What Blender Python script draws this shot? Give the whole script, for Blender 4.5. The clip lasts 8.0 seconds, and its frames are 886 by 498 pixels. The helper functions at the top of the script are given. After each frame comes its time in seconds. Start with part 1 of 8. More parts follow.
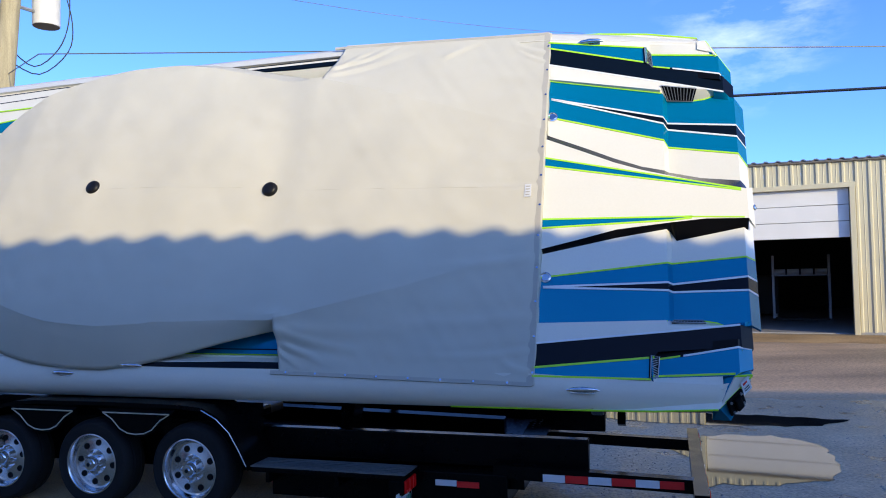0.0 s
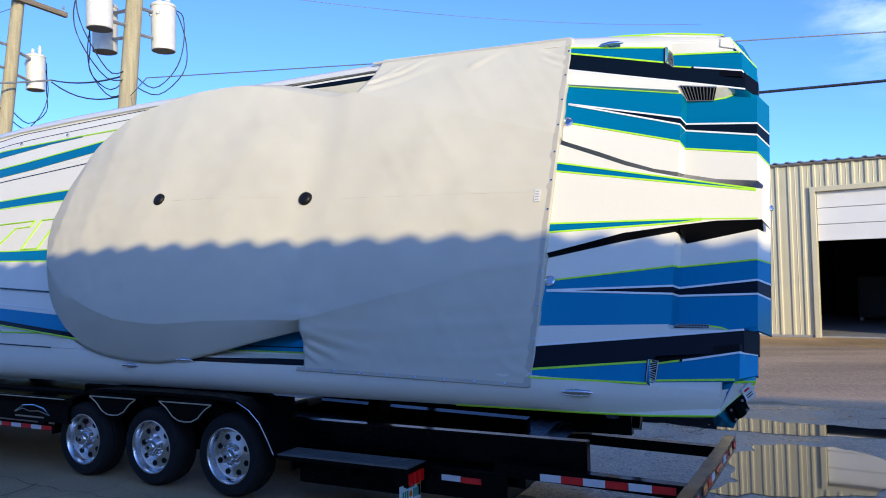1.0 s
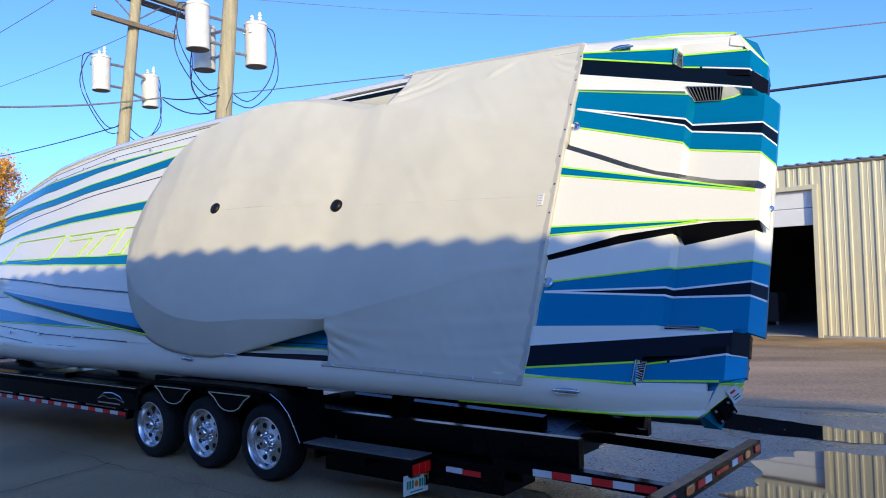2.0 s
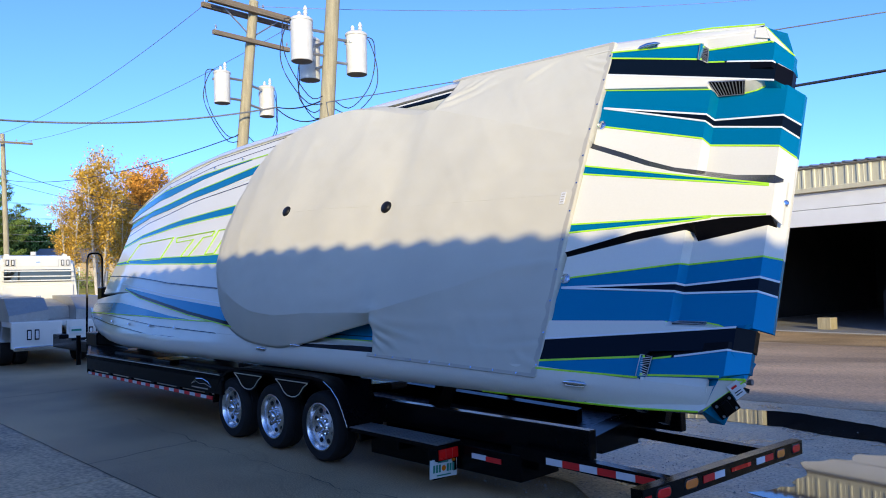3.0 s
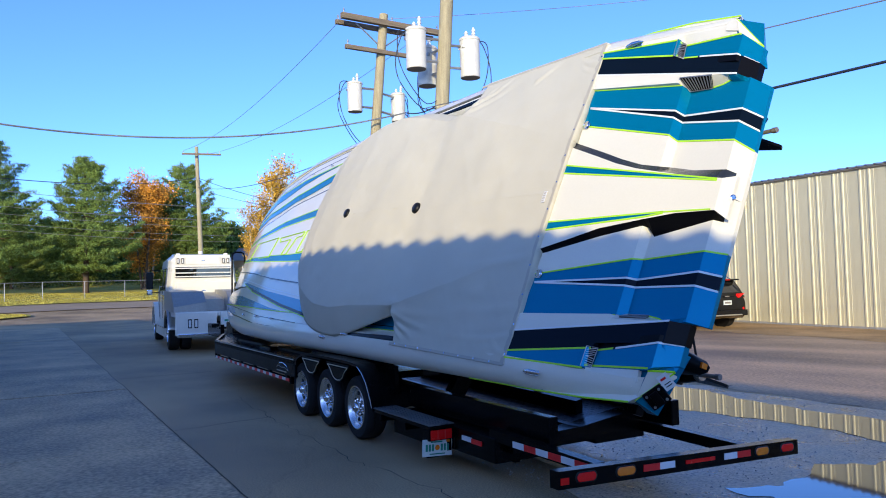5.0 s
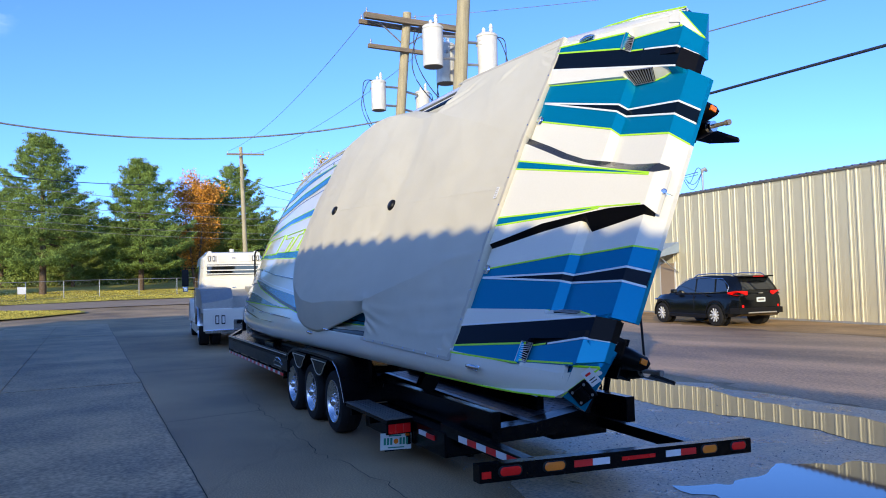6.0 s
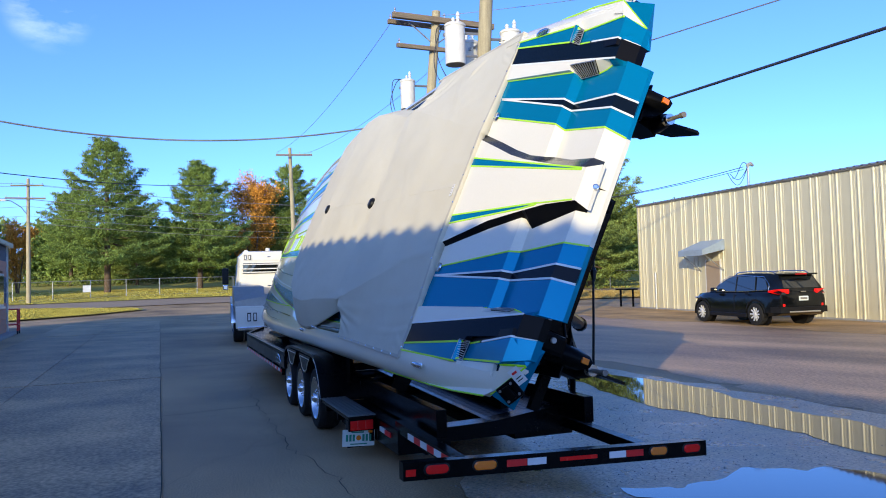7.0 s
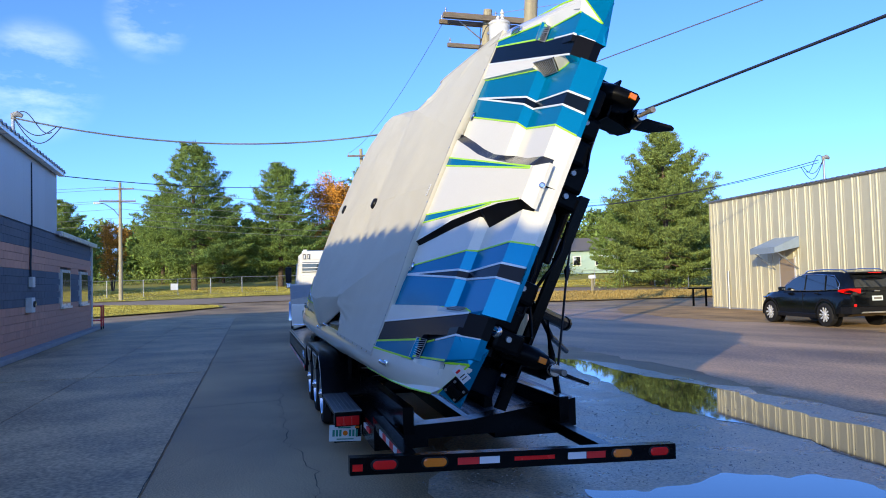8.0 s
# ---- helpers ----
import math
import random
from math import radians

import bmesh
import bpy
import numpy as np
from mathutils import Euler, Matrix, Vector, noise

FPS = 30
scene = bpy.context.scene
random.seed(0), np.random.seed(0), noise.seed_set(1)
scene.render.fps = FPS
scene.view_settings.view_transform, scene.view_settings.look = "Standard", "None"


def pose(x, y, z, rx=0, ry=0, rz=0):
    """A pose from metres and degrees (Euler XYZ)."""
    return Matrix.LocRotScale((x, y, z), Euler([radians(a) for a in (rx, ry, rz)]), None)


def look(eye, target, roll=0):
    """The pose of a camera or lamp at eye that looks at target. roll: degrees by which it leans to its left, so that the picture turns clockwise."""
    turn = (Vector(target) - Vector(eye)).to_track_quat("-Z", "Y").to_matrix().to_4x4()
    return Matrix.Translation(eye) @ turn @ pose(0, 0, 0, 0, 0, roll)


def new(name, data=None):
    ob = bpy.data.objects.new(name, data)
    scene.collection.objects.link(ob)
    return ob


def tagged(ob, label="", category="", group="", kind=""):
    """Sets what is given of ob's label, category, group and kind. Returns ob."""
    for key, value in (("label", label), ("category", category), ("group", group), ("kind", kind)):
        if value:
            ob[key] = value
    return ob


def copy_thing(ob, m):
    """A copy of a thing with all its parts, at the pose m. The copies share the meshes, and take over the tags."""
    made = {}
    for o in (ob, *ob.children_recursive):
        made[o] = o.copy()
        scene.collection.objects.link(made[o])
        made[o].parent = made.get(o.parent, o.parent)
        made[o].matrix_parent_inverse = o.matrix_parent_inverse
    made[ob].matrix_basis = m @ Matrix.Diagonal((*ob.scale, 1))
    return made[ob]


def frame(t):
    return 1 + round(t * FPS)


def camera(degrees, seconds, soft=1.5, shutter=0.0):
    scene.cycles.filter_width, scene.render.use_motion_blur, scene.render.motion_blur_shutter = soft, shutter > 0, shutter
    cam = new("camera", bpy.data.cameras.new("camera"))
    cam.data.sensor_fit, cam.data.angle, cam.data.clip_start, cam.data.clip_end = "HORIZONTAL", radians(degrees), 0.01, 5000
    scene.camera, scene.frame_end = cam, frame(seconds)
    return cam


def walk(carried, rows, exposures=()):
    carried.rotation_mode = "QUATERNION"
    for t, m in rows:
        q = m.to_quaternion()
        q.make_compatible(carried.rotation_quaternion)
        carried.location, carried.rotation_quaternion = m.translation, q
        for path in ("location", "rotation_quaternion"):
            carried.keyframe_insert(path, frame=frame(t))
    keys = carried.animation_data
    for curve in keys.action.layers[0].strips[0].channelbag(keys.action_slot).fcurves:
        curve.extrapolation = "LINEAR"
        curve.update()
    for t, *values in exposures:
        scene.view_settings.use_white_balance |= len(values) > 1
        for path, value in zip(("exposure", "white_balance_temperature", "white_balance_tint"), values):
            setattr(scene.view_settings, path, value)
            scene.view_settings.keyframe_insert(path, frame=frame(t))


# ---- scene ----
cam = camera(61.5, 8.0, soft=1.0)
METRES, EYE, TILT, LEAN, TURN = 7.3, 1.79, 0.0, 0.0, 0.0
ROWS = [
    (0.0, 0.0, 0.0, 0.0, 0.04, 2.0, 1.25),
    (0.5, 0.0647, -0.0101, -0.0006, 5.25, 2.15, 1.29),
    (1.0, 0.1303, -0.0202, 0.0005, 10.22, 2.25, 1.31),
    (2.5, 0.3221, -0.0287, -0.0007, 24.28, 2.47, 1.49),
    (3.0, 0.386, -0.0217, -0.0038, 29.54, 2.47, 1.52),
    (3.5, 0.4469, -0.0128, -0.0059, 33.9, 2.54, 1.49),
    (4.0, 0.5035, 0.0033, -0.0079, 37.81, 2.59, 1.49),
    (4.5, 0.558, 0.0243, -0.0099, 40.94, 2.6, 1.44),
    (6.0, 0.7006, 0.1326, -0.0165, 47.56, 2.44, 1.55),
    (6.5, 0.7395, 0.1794, -0.0192, 49.68, 2.43, 1.54),
    (7.0, 0.78, 0.2284, -0.0207, 52.19, 2.44, 1.57),
    (7.5, 0.8194, 0.2796, -0.0235, 55.34, 2.47, 1.55),
    (8.0, 0.8596, 0.3288, -0.0237, 58.62, 2.5, 1.53),
]
walk(cam, [(t, pose(0, 0, EYE, TILT, LEAN, TURN) @ pose(METRES * x, METRES * y, METRES * z, 90 + pitch, roll, yaw)) for t, x, y, z, yaw, pitch, roll in ROWS])

# ---- world, sun, exposure ----
SUN_EL, SUN_TO = 13.0, (-0.56, 0.83)          # elevation; the way the light travels over the ground
sun_data = bpy.data.lights.new("sun", "SUN")
sun_data.energy, sun_data.angle, sun_data.color = 2.65, radians(0.55), (1.0, 0.83, 0.47)
sun_ob = new("sun", sun_data)
_el = radians(SUN_EL)
_tv = Vector((SUN_TO[0], SUN_TO[1], 0)).normalized() * math.cos(_el) + Vector((0, 0, -math.sin(_el)))
sun_ob.matrix_world = look((30, -40, 30), Vector((30, -40, 30)) + _tv)
world = bpy.data.worlds.new("sky")
scene.world = world
world.use_nodes = True
wn = world.node_tree.nodes
wl = world.node_tree.links
sky = wn.new("ShaderNodeTexSky")
sky.sky_type, sky.sun_disc = "NISHITA", False
sky.sun_elevation = _el
sky.sun_rotation = math.atan2(-SUN_TO[0], -SUN_TO[1])
sky.air_density, sky.dust_density, sky.ozone_density = 0.65, 0.6, 3.5
# thin high clouds mixed over the sky
wtex = wn.new("ShaderNodeTexCoord")
wmap = wn.new("ShaderNodeMapping")
wmap.inputs["Scale"].default_value = (1.0, 1.0, 3.0)
wnoise = wn.new("ShaderNodeTexNoise")
wnoise.inputs["Scale"].default_value, wnoise.inputs["Detail"].default_value = 5.5, 9.0
wnoise.inputs["Roughness"].default_value = 0.62
wramp = wn.new("ShaderNodeValToRGB")
wramp.color_ramp.elements[0].position, wramp.color_ramp.elements[1].position = 0.44, 0.76
wmix = wn.new("ShaderNodeMixRGB")
wmix.inputs["Color2"].default_value = (7.0, 7.2, 7.6, 1)
wmul = wn.new("ShaderNodeMath")
wmul.operation = "MULTIPLY"
wmul.inputs[1].default_value = 0.36
wtint = wn.new("ShaderNodeMixRGB")
wtint.blend_type = "MULTIPLY"
wtint.inputs["Fac"].default_value = 1.0
wtint.inputs["Color2"].default_value = (0.53, 0.675, 0.96, 1)
wl.new(wtex.outputs["Generated"], wmap.inputs["Vector"])
wl.new(wmap.outputs["Vector"], wnoise.inputs["Vector"])
wl.new(wnoise.outputs["Fac"], wramp.inputs["Fac"])
# clouds gather in a few soft banks: direction, size and weight of each
bank = None
# the last bank is added behind the camera, out of view
for way, tight, weight in (((0.37, 0.875, 0.30), 0.992, 0.8), ((0.38, 0.895, 0.222), 0.9990, 0.5), ((-0.968, 0.05, 0.245), 0.9970, 0.8), ((-0.935, 0.165, 0.325), 0.9985, 0.8), ((-0.886, 0.304, 0.352), 0.9995, 0.7), ((0.1, -0.8, 0.6), 0.93, 0.5)):
    dot = wn.new("ShaderNodeVectorMath")
    dot.operation = "DOT_PRODUCT"
    dot.inputs[1].default_value = Vector(way).normalized()
    wl.new(wtex.outputs["Generated"], dot.inputs[0])
    near = wn.new("ShaderNodeMapRange")
    near.interpolation_type = "SMOOTHSTEP"
    near.inputs["From Min"].default_value, near.inputs["From Max"].default_value = tight, 1.0
    near.inputs["To Max"].default_value = weight
    wl.new(dot.outputs["Value"], near.inputs["Value"])
    if bank is None:
        bank = near.outputs["Result"]
    else:
        most = wn.new("ShaderNodeMath")
        most.operation = "MAXIMUM"
        wl.new(bank, most.inputs[0])
        wl.new(near.outputs["Result"], most.inputs[1])
        bank = most.outputs[0]
wgate = wn.new("ShaderNodeMath")
wgate.operation = "MULTIPLY"
wl.new(bank, wgate.inputs[0])
wl.new(wramp.outputs["Color"], wgate.inputs[1])
wl.new(wgate.outputs[0], wmul.inputs[0])
wl.new(wmul.outputs[0], wmix.inputs["Fac"])
wl.new(sky.outputs["Color"], wtint.inputs["Color1"])
wl.new(wtint.outputs["Color"], wmix.inputs["Color1"])
wl.new(wmix.outputs["Color"], wn["Background"].inputs["Color"])
wn["Background"].inputs["Strength"].default_value = 0.25
scene.view_settings.exposure = 0.78

# ---- materials ----
def mat(name, col, rough=0.5, metal=0.0, var=0.12, scale=6.0, fine=60.0, bump=0.1, coat=0.0, spec=0.5, island=0.0, rnd=0.0, stretch=(1, 1, 1), rvar=0.1, tight=0.3):
    m = bpy.data.materials.new(name)
    m.use_nodes = True
    nt = m.node_tree
    n, l = nt.nodes, nt.links
    b = n["Principled BSDF"]
    tc = n.new("ShaderNodeTexCoord")
    mp = n.new("ShaderNodeMapping")
    mp.inputs["Scale"].default_value = stretch
    l.new(tc.outputs["Object"], mp.inputs["Vector"])
    big, small = n.new("ShaderNodeTexNoise"), n.new("ShaderNodeTexNoise")
    for t, s, d in ((big, scale, 4), (small, fine, 6)):
        t.inputs["Scale"].default_value, t.inputs["Detail"].default_value = s, d
        l.new(mp.outputs["Vector"], t.inputs["Vector"])
    add = n.new("ShaderNodeMath")
    add.operation = "MULTIPLY_ADD"
    add.inputs[1].default_value = 0.5
    l.new(small.outputs["Fac"], add.inputs[0])
    half = n.new("ShaderNodeMath")
    half.operation = "MULTIPLY"
    half.inputs[1].default_value = 0.5
    l.new(big.outputs["Fac"], half.inputs[0])
    l.new(half.outputs[0], add.inputs[2])
    src = add.outputs[0]
    if island or rnd:
        info = n.new("ShaderNodeNewGeometry" if island else "ShaderNodeObjectInfo")
        out = info.outputs["Random Per Island"] if island else info.outputs["Random"]
        mix = n.new("ShaderNodeMix")
        mix.inputs["Factor"].default_value = island or rnd
        l.new(src, mix.inputs["A"])
        l.new(out, mix.inputs["B"])
        src = mix.outputs["Result"]
    ramp = n.new("ShaderNodeValToRGB")
    lo = [max(0, c * (1 - var * 2)) for c in col]
    hi = [min(1, c * (1 + var * 2)) for c in col]
    ramp.color_ramp.elements[0].position, ramp.color_ramp.elements[1].position = 0.5 - tight, 0.5 + tight
    ramp.color_ramp.elements[0].color, ramp.color_ramp.elements[1].color = (*lo, 1), (*hi, 1)
    l.new(src, ramp.inputs["Fac"])
    l.new(ramp.outputs["Color"], b.inputs["Base Color"])
    rr = n.new("ShaderNodeMapRange")
    rr.inputs["To Min"].default_value, rr.inputs["To Max"].default_value = max(0.02, rough - rvar), min(1, rough + rvar)
    l.new(big.outputs["Fac"], rr.inputs["Value"])
    l.new(rr.outputs["Result"], b.inputs["Roughness"])
    b.inputs["Metallic"].default_value = metal
    b.inputs["Coat Weight"].default_value = coat
    b.inputs["Coat Roughness"].default_value = 0.04
    b.inputs["Specular IOR Level"].default_value = spec
    if bump:
        bp = n.new("ShaderNodeBump")
        bp.inputs["Strength"].default_value, bp.inputs["Distance"].default_value = bump, 0.01
        l.new(small.outputs["Fac"], bp.inputs["Height"])
        l.new(bp.outputs["Normal"], b.inputs["Normal"])
    return m


GEL = dict(var=0.02, scale=1.5, bump=0.006, coat=0.0, rvar=0.03)
WHITE = mat("white_gelcoat", (0.76, 0.73, 0.62), 0.10, **GEL)
BLUE = mat("blue_gelcoat", (0.0, 0.205, 0.36), 0.16, metal=0.35, **dict(GEL, spec=0.12))
NAVY = mat("navy_gelcoat", (0.003, 0.007, 0.014), 0.2, **dict(GEL, spec=0.12))
NAVYB = mat("dark_blue_gelcoat", (0.004, 0.035, 0.10), 0.22, **dict(GEL, spec=0.3))
# black gelcoat; also paints the shade in the stern pockets and hollows
DEEPB = mat("black_gelcoat_and_shade", (0.003, 0.003, 0.004), 0.35, **dict(GEL, spec=0.12))
GREYB = mat("graphite_gelcoat", (0.03, 0.034, 0.042), 0.2, **dict(GEL, spec=0.5))
LIME = mat("lime_pinstripe", (0.42, 0.80, 0.03), 0.25, **GEL)
SILVER = mat("pale_pinstripe", (0.78, 0.80, 0.78), 0.25, **GEL)
CANVAS = mat("tan_canvas", (0.61, 0.575, 0.465), 0.85, var=0.05, scale=2.0, fine=420, bump=0.25, spec=0.2)
HEM = mat("canvas_hem", (0.50, 0.465, 0.385), 0.85, var=0.08, scale=6.0, fine=420, bump=0.3, spec=0.2)
CHROME = mat("polished_steel", (0.75, 0.76, 0.78), 0.12, metal=1.0, var=0.04, bump=0.01)
BRUSHED = mat("brushed_aluminium", (0.40, 0.39, 0.36), 0.5, metal=0.6, var=0.1, scale=12, bump=0.03)
ALLOY = mat("polished_alloy", (0.78, 0.79, 0.80), 0.2, metal=1.0, var=0.05, scale=20, bump=0.02)
TRAILER = mat("black_trailer_paint", (0.003, 0.003, 0.0035), 0.22, var=0.2, bump=0.01, coat=0.0, spec=0.10)
BLACK = mat("black_plastic", (0.008, 0.008, 0.009), 0.45, var=0.2, bump=0.05, spec=0.25)
MECH = mat("black_drive_enamel", (0.004, 0.004, 0.0045), 0.3, var=0.2, bump=0.03, coat=0.0, spec=0.07)
RUBBER = mat("tyre_rubber", (0.018, 0.018, 0.019), 0.8, var=0.2, fine=120, bump=0.3, spec=0.25)
REDL = mat("red_lens", (0.85, 0.012, 0.01), 0.25, var=0.1, fine=200, bump=0.05, coat=0.1, spec=0.3)
AMBER = mat("amber_lens", (0.92, 0.21, 0.01), 0.2, var=0.1, fine=200, bump=0.05, coat=0.5)
REDT = mat("red_reflective_tape", (0.80, 0.02, 0.02), 0.4, var=0.06, fine=300, bump=0.03)
WHT = mat("white_reflective_tape", (0.75, 0.76, 0.78), 0.4, var=0.06, fine=300, bump=0.03)
PALE = mat("white_enamel", (0.78, 0.76, 0.68), 0.3, var=0.03, scale=2, bump=0.01, coat=0.4)
GREYP = mat("grey_equipment_paint", (0.66, 0.64, 0.58), 0.5, var=0.08, scale=8, bump=0.05)
WOODP = mat("weathered_pole_wood", (0.37, 0.315, 0.195), 0.85, var=0.28, scale=3, fine=40, bump=0.5, stretch=(6, 6, 0.5))
ARMW = mat("dark_crossarm_wood", (0.20, 0.155, 0.105), 0.85, var=0.28, scale=3, fine=40, bump=0.5, stretch=(0.5, 6, 6))
WIRE = mat("dark_cable", (0.03, 0.035, 0.045), 0.6, var=0.1, bump=0)
WIREL = mat("grey_cable", (0.16, 0.17, 0.18), 0.5, var=0.1, bump=0)
SIDING = mat("cream_metal_siding", (0.56, 0.51, 0.345), 0.45, var=0.05, scale=1.2, fine=30, bump=0.03, rnd=0.08)
SIDINGG = mat("grey_metal_siding", (0.42, 0.43, 0.44), 0.45, var=0.06, scale=1.2, fine=30, bump=0.03, rnd=0.25)
TRIMB = mat("brown_grey_trim", (0.20, 0.18, 0.16), 0.5, var=0.1, bump=0.03)
HALLW = mat("pale_bounce_siding", (0.74, 0.75, 0.75), 0.45, var=0.06, scale=1.2, fine=30, bump=0.03)
ROOFM = mat("ribbed_steel_roof", (0.20, 0.23, 0.28), 0.4, metal=0.3, var=0.12, scale=1.5, bump=0.03)
DOORW = mat("white_roll_door", (0.70, 0.69, 0.66), 0.45, var=0.05, scale=1.5, bump=0.03)
# the shade inside the open bays is put into this dark colour
DARKIN = mat("shade_dark_interior", (0.06, 0.055, 0.05), 0.8, var=0.3, scale=1.0, bump=0.1)
BLOCKP = mat("dusty_pink_block", (0.58, 0.28, 0.18), 0.85, var=0.09, scale=8, fine=80, bump=0.3, rnd=0.3)
BLOCKG = mat("slate_grey_block", (0.105, 0.115, 0.13), 0.85, var=0.09, scale=8, fine=80, bump=0.3, rnd=0.3)
MORTAR = mat("mortar", (0.13, 0.10, 0.09), 0.9, var=0.15, scale=8, fine=80, bump=0.3)
CONC = mat("worn_concrete", (0.43, 0.31, 0.18), 0.62, spec=0.3, tight=0.14, var=0.30, scale=0.8, fine=24, bump=0.3, rnd=0.04, rvar=0.2)
CURB = mat("pale_curb_concrete", (0.30, 0.295, 0.285), 0.8, var=0.15, scale=2, fine=40, bump=0.25)
TREAD = mat("grey_tread_plate", (0.26, 0.27, 0.28), 0.35, metal=0.8, var=0.15, fine=60, bump=0.3)
TREADB = mat("dark_tread_plate", (0.095, 0.105, 0.125), 0.36, metal=0.7, var=0.15, fine=60, bump=0.3, spec=0.3)
GRASS = mat("autumn_lawn", (0.44, 0.385, 0.085), 0.9, var=0.3, scale=0.35, fine=9, bump=0.6, spec=0.2)
GRASSY = mat("dry_yellow_grass", (0.38, 0.27, 0.09), 0.9, var=0.25, scale=0.3, fine=9, bump=0.6, spec=0.2)
NEEDLE = mat("pine_needles", (0.175, 0.255, 0.06), 0.7, var=0.3, scale=0.4, fine=3, bump=0, spec=0.25, island=0.6)
NEEDLEY = mat("sunlit_pine_needles", (0.19, 0.245, 0.058), 0.7, var=0.3, scale=0.4, fine=3, bump=0, spec=0.25, island=0.6)
GOLD = mat("golden_leaves", (0.55, 0.33, 0.05), 0.7, var=0.3, scale=0.4, fine=3, bump=0, spec=0.25, island=0.6)
ORANGE = mat("orange_leaves", (0.62, 0.29, 0.045), 0.7, var=0.3, scale=0.4, fine=3, bump=0, spec=0.25, island=0.6)
BARK = mat("pine_bark", (0.11, 0.075, 0.05), 0.9, var=0.3, scale=3, fine=20, bump=0.5)
BIRCH = mat("birch_bark", (0.55, 0.50, 0.42), 0.8, var=0.25, scale=3, fine=20, bump=0.3)
SUVP = mat("black_car_paint", (0.004, 0.005, 0.006), 0.12, var=0.1, bump=0.0, coat=0.0, spec=0.4)
SILVERP = mat("silver_wheel_paint", (0.62, 0.63, 0.64), 0.35, metal=0.2, var=0.04, bump=0.01)
GALV = mat("galvanised_steel", (0.42, 0.43, 0.44), 0.45, metal=0.8, var=0.1, bump=0.03)
CORAL = mat("faded_red_paint", (0.80, 0.06, 0.06), 0.5, var=0.15, bump=0.05)
PLATEW = mat("licence_plate_white", (0.68, 0.74, 0.70), 0.4, var=0.05, bump=0.02)
PLATEG = mat("plate_green", (0.03, 0.25, 0.16), 0.4, var=0.05, bump=0.02)
GOLDL = mat("gold_pinline", (0.55, 0.48, 0.36), 0.4, var=0.05, bump=0.0)
TANDOOR = mat("tan_door_paint", (0.36, 0.27, 0.18), 0.5, var=0.06, bump=0.03)
TEAL = mat("pale_teal_siding", (0.35, 0.50, 0.46), 0.6, var=0.06, bump=0.03)
ROOFM2 = mat("blue_grey_awning", (0.26, 0.32, 0.38), 0.45, var=0.08, bump=0.03)
LABELW = mat("white_label", (0.75, 0.75, 0.73), 0.5, var=0.04, bump=0.01)


def glass(name, tint, rough=0.03):
    m = bpy.data.materials.new(name)
    m.use_nodes = True
    b = m.node_tree.nodes["Principled BSDF"]
    b.inputs["Base Color"].default_value = (*tint, 1)
    b.inputs["Roughness"].default_value = rough
    b.inputs["Specular IOR Level"].default_value = 0.8
    b.inputs["Coat Weight"].default_value = 1.0
    return m


DGLASS = glass("tinted_glass", (0.012, 0.014, 0.016))
WGLASS = glass("dusty_window_glass", (0.10, 0.09, 0.075), 0.12)


def water_mat():
    m = mat("puddle_water", (0.02, 0.02, 0.02), 0.03, var=0.3, scale=1.0, fine=3.0, bump=0.0, spec=1.0, rvar=0.01)
    m.node_tree.nodes["Principled BSDF"].inputs["IOR"].default_value = 1.6
    return m


WATER = water_mat()


def ground_mat():
    """Patched asphalt: stains, aggregate, cracks, damp and dusty zones with shapes of their own."""
    m = mat("patched_asphalt", (0.41, 0.29, 0.16), 0.66, spec=0.25, tight=0.14, var=0.30, scale=0.35, fine=70, bump=0.35, rvar=0.2)
    n, l = m.node_tree.nodes, m.node_tree.links
    b = n["Principled BSDF"]
    ramp = [x for x in n if x.type == "VALTORGB"][0]
    tc = [x for x in n if x.type == "TEX_COORD"][0]
    vor = n.new("ShaderNodeTexVoronoi")
    vor.feature = "DISTANCE_TO_EDGE"
    vor.inputs["Scale"].default_value = 0.23
    warp = n.new("ShaderNodeTexNoise")
    warp.inputs["Scale"].default_value, warp.inputs["Detail"].default_value = 0.9, 5
    wadd = n.new("ShaderNodeMixRGB")
    wadd.blend_type = "ADD"
    wadd.inputs["Fac"].default_value = 1.6
    l.new(tc.outputs["Object"], warp.inputs["Vector"])
    l.new(tc.outputs["Object"], wadd.inputs["Color1"])
    l.new(warp.outputs["Color"], wadd.inputs["Color2"])
    l.new(wadd.outputs["Color"], vor.inputs["Vector"])
    crack = n.new("ShaderNodeMapRange")
    crack.inputs["From Max"].default_value = 0.006
    crack.inputs["To Min"].default_value, crack.inputs["To Max"].default_value = 0.86, 1.0
    l.new(vor.outputs["Distance"], crack.inputs["Value"])
    mul = n.new("ShaderNodeMixRGB")
    mul.blend_type = "MULTIPLY"
    mul.inputs["Fac"].default_value = 1.0
    l.new(ramp.outputs["Color"], mul.inputs["Color1"])
    l.new(crack.outputs["Result"], mul.inputs["Color2"])
    l.new(mul.outputs["Color"], b.inputs["Base Color"])
    return m


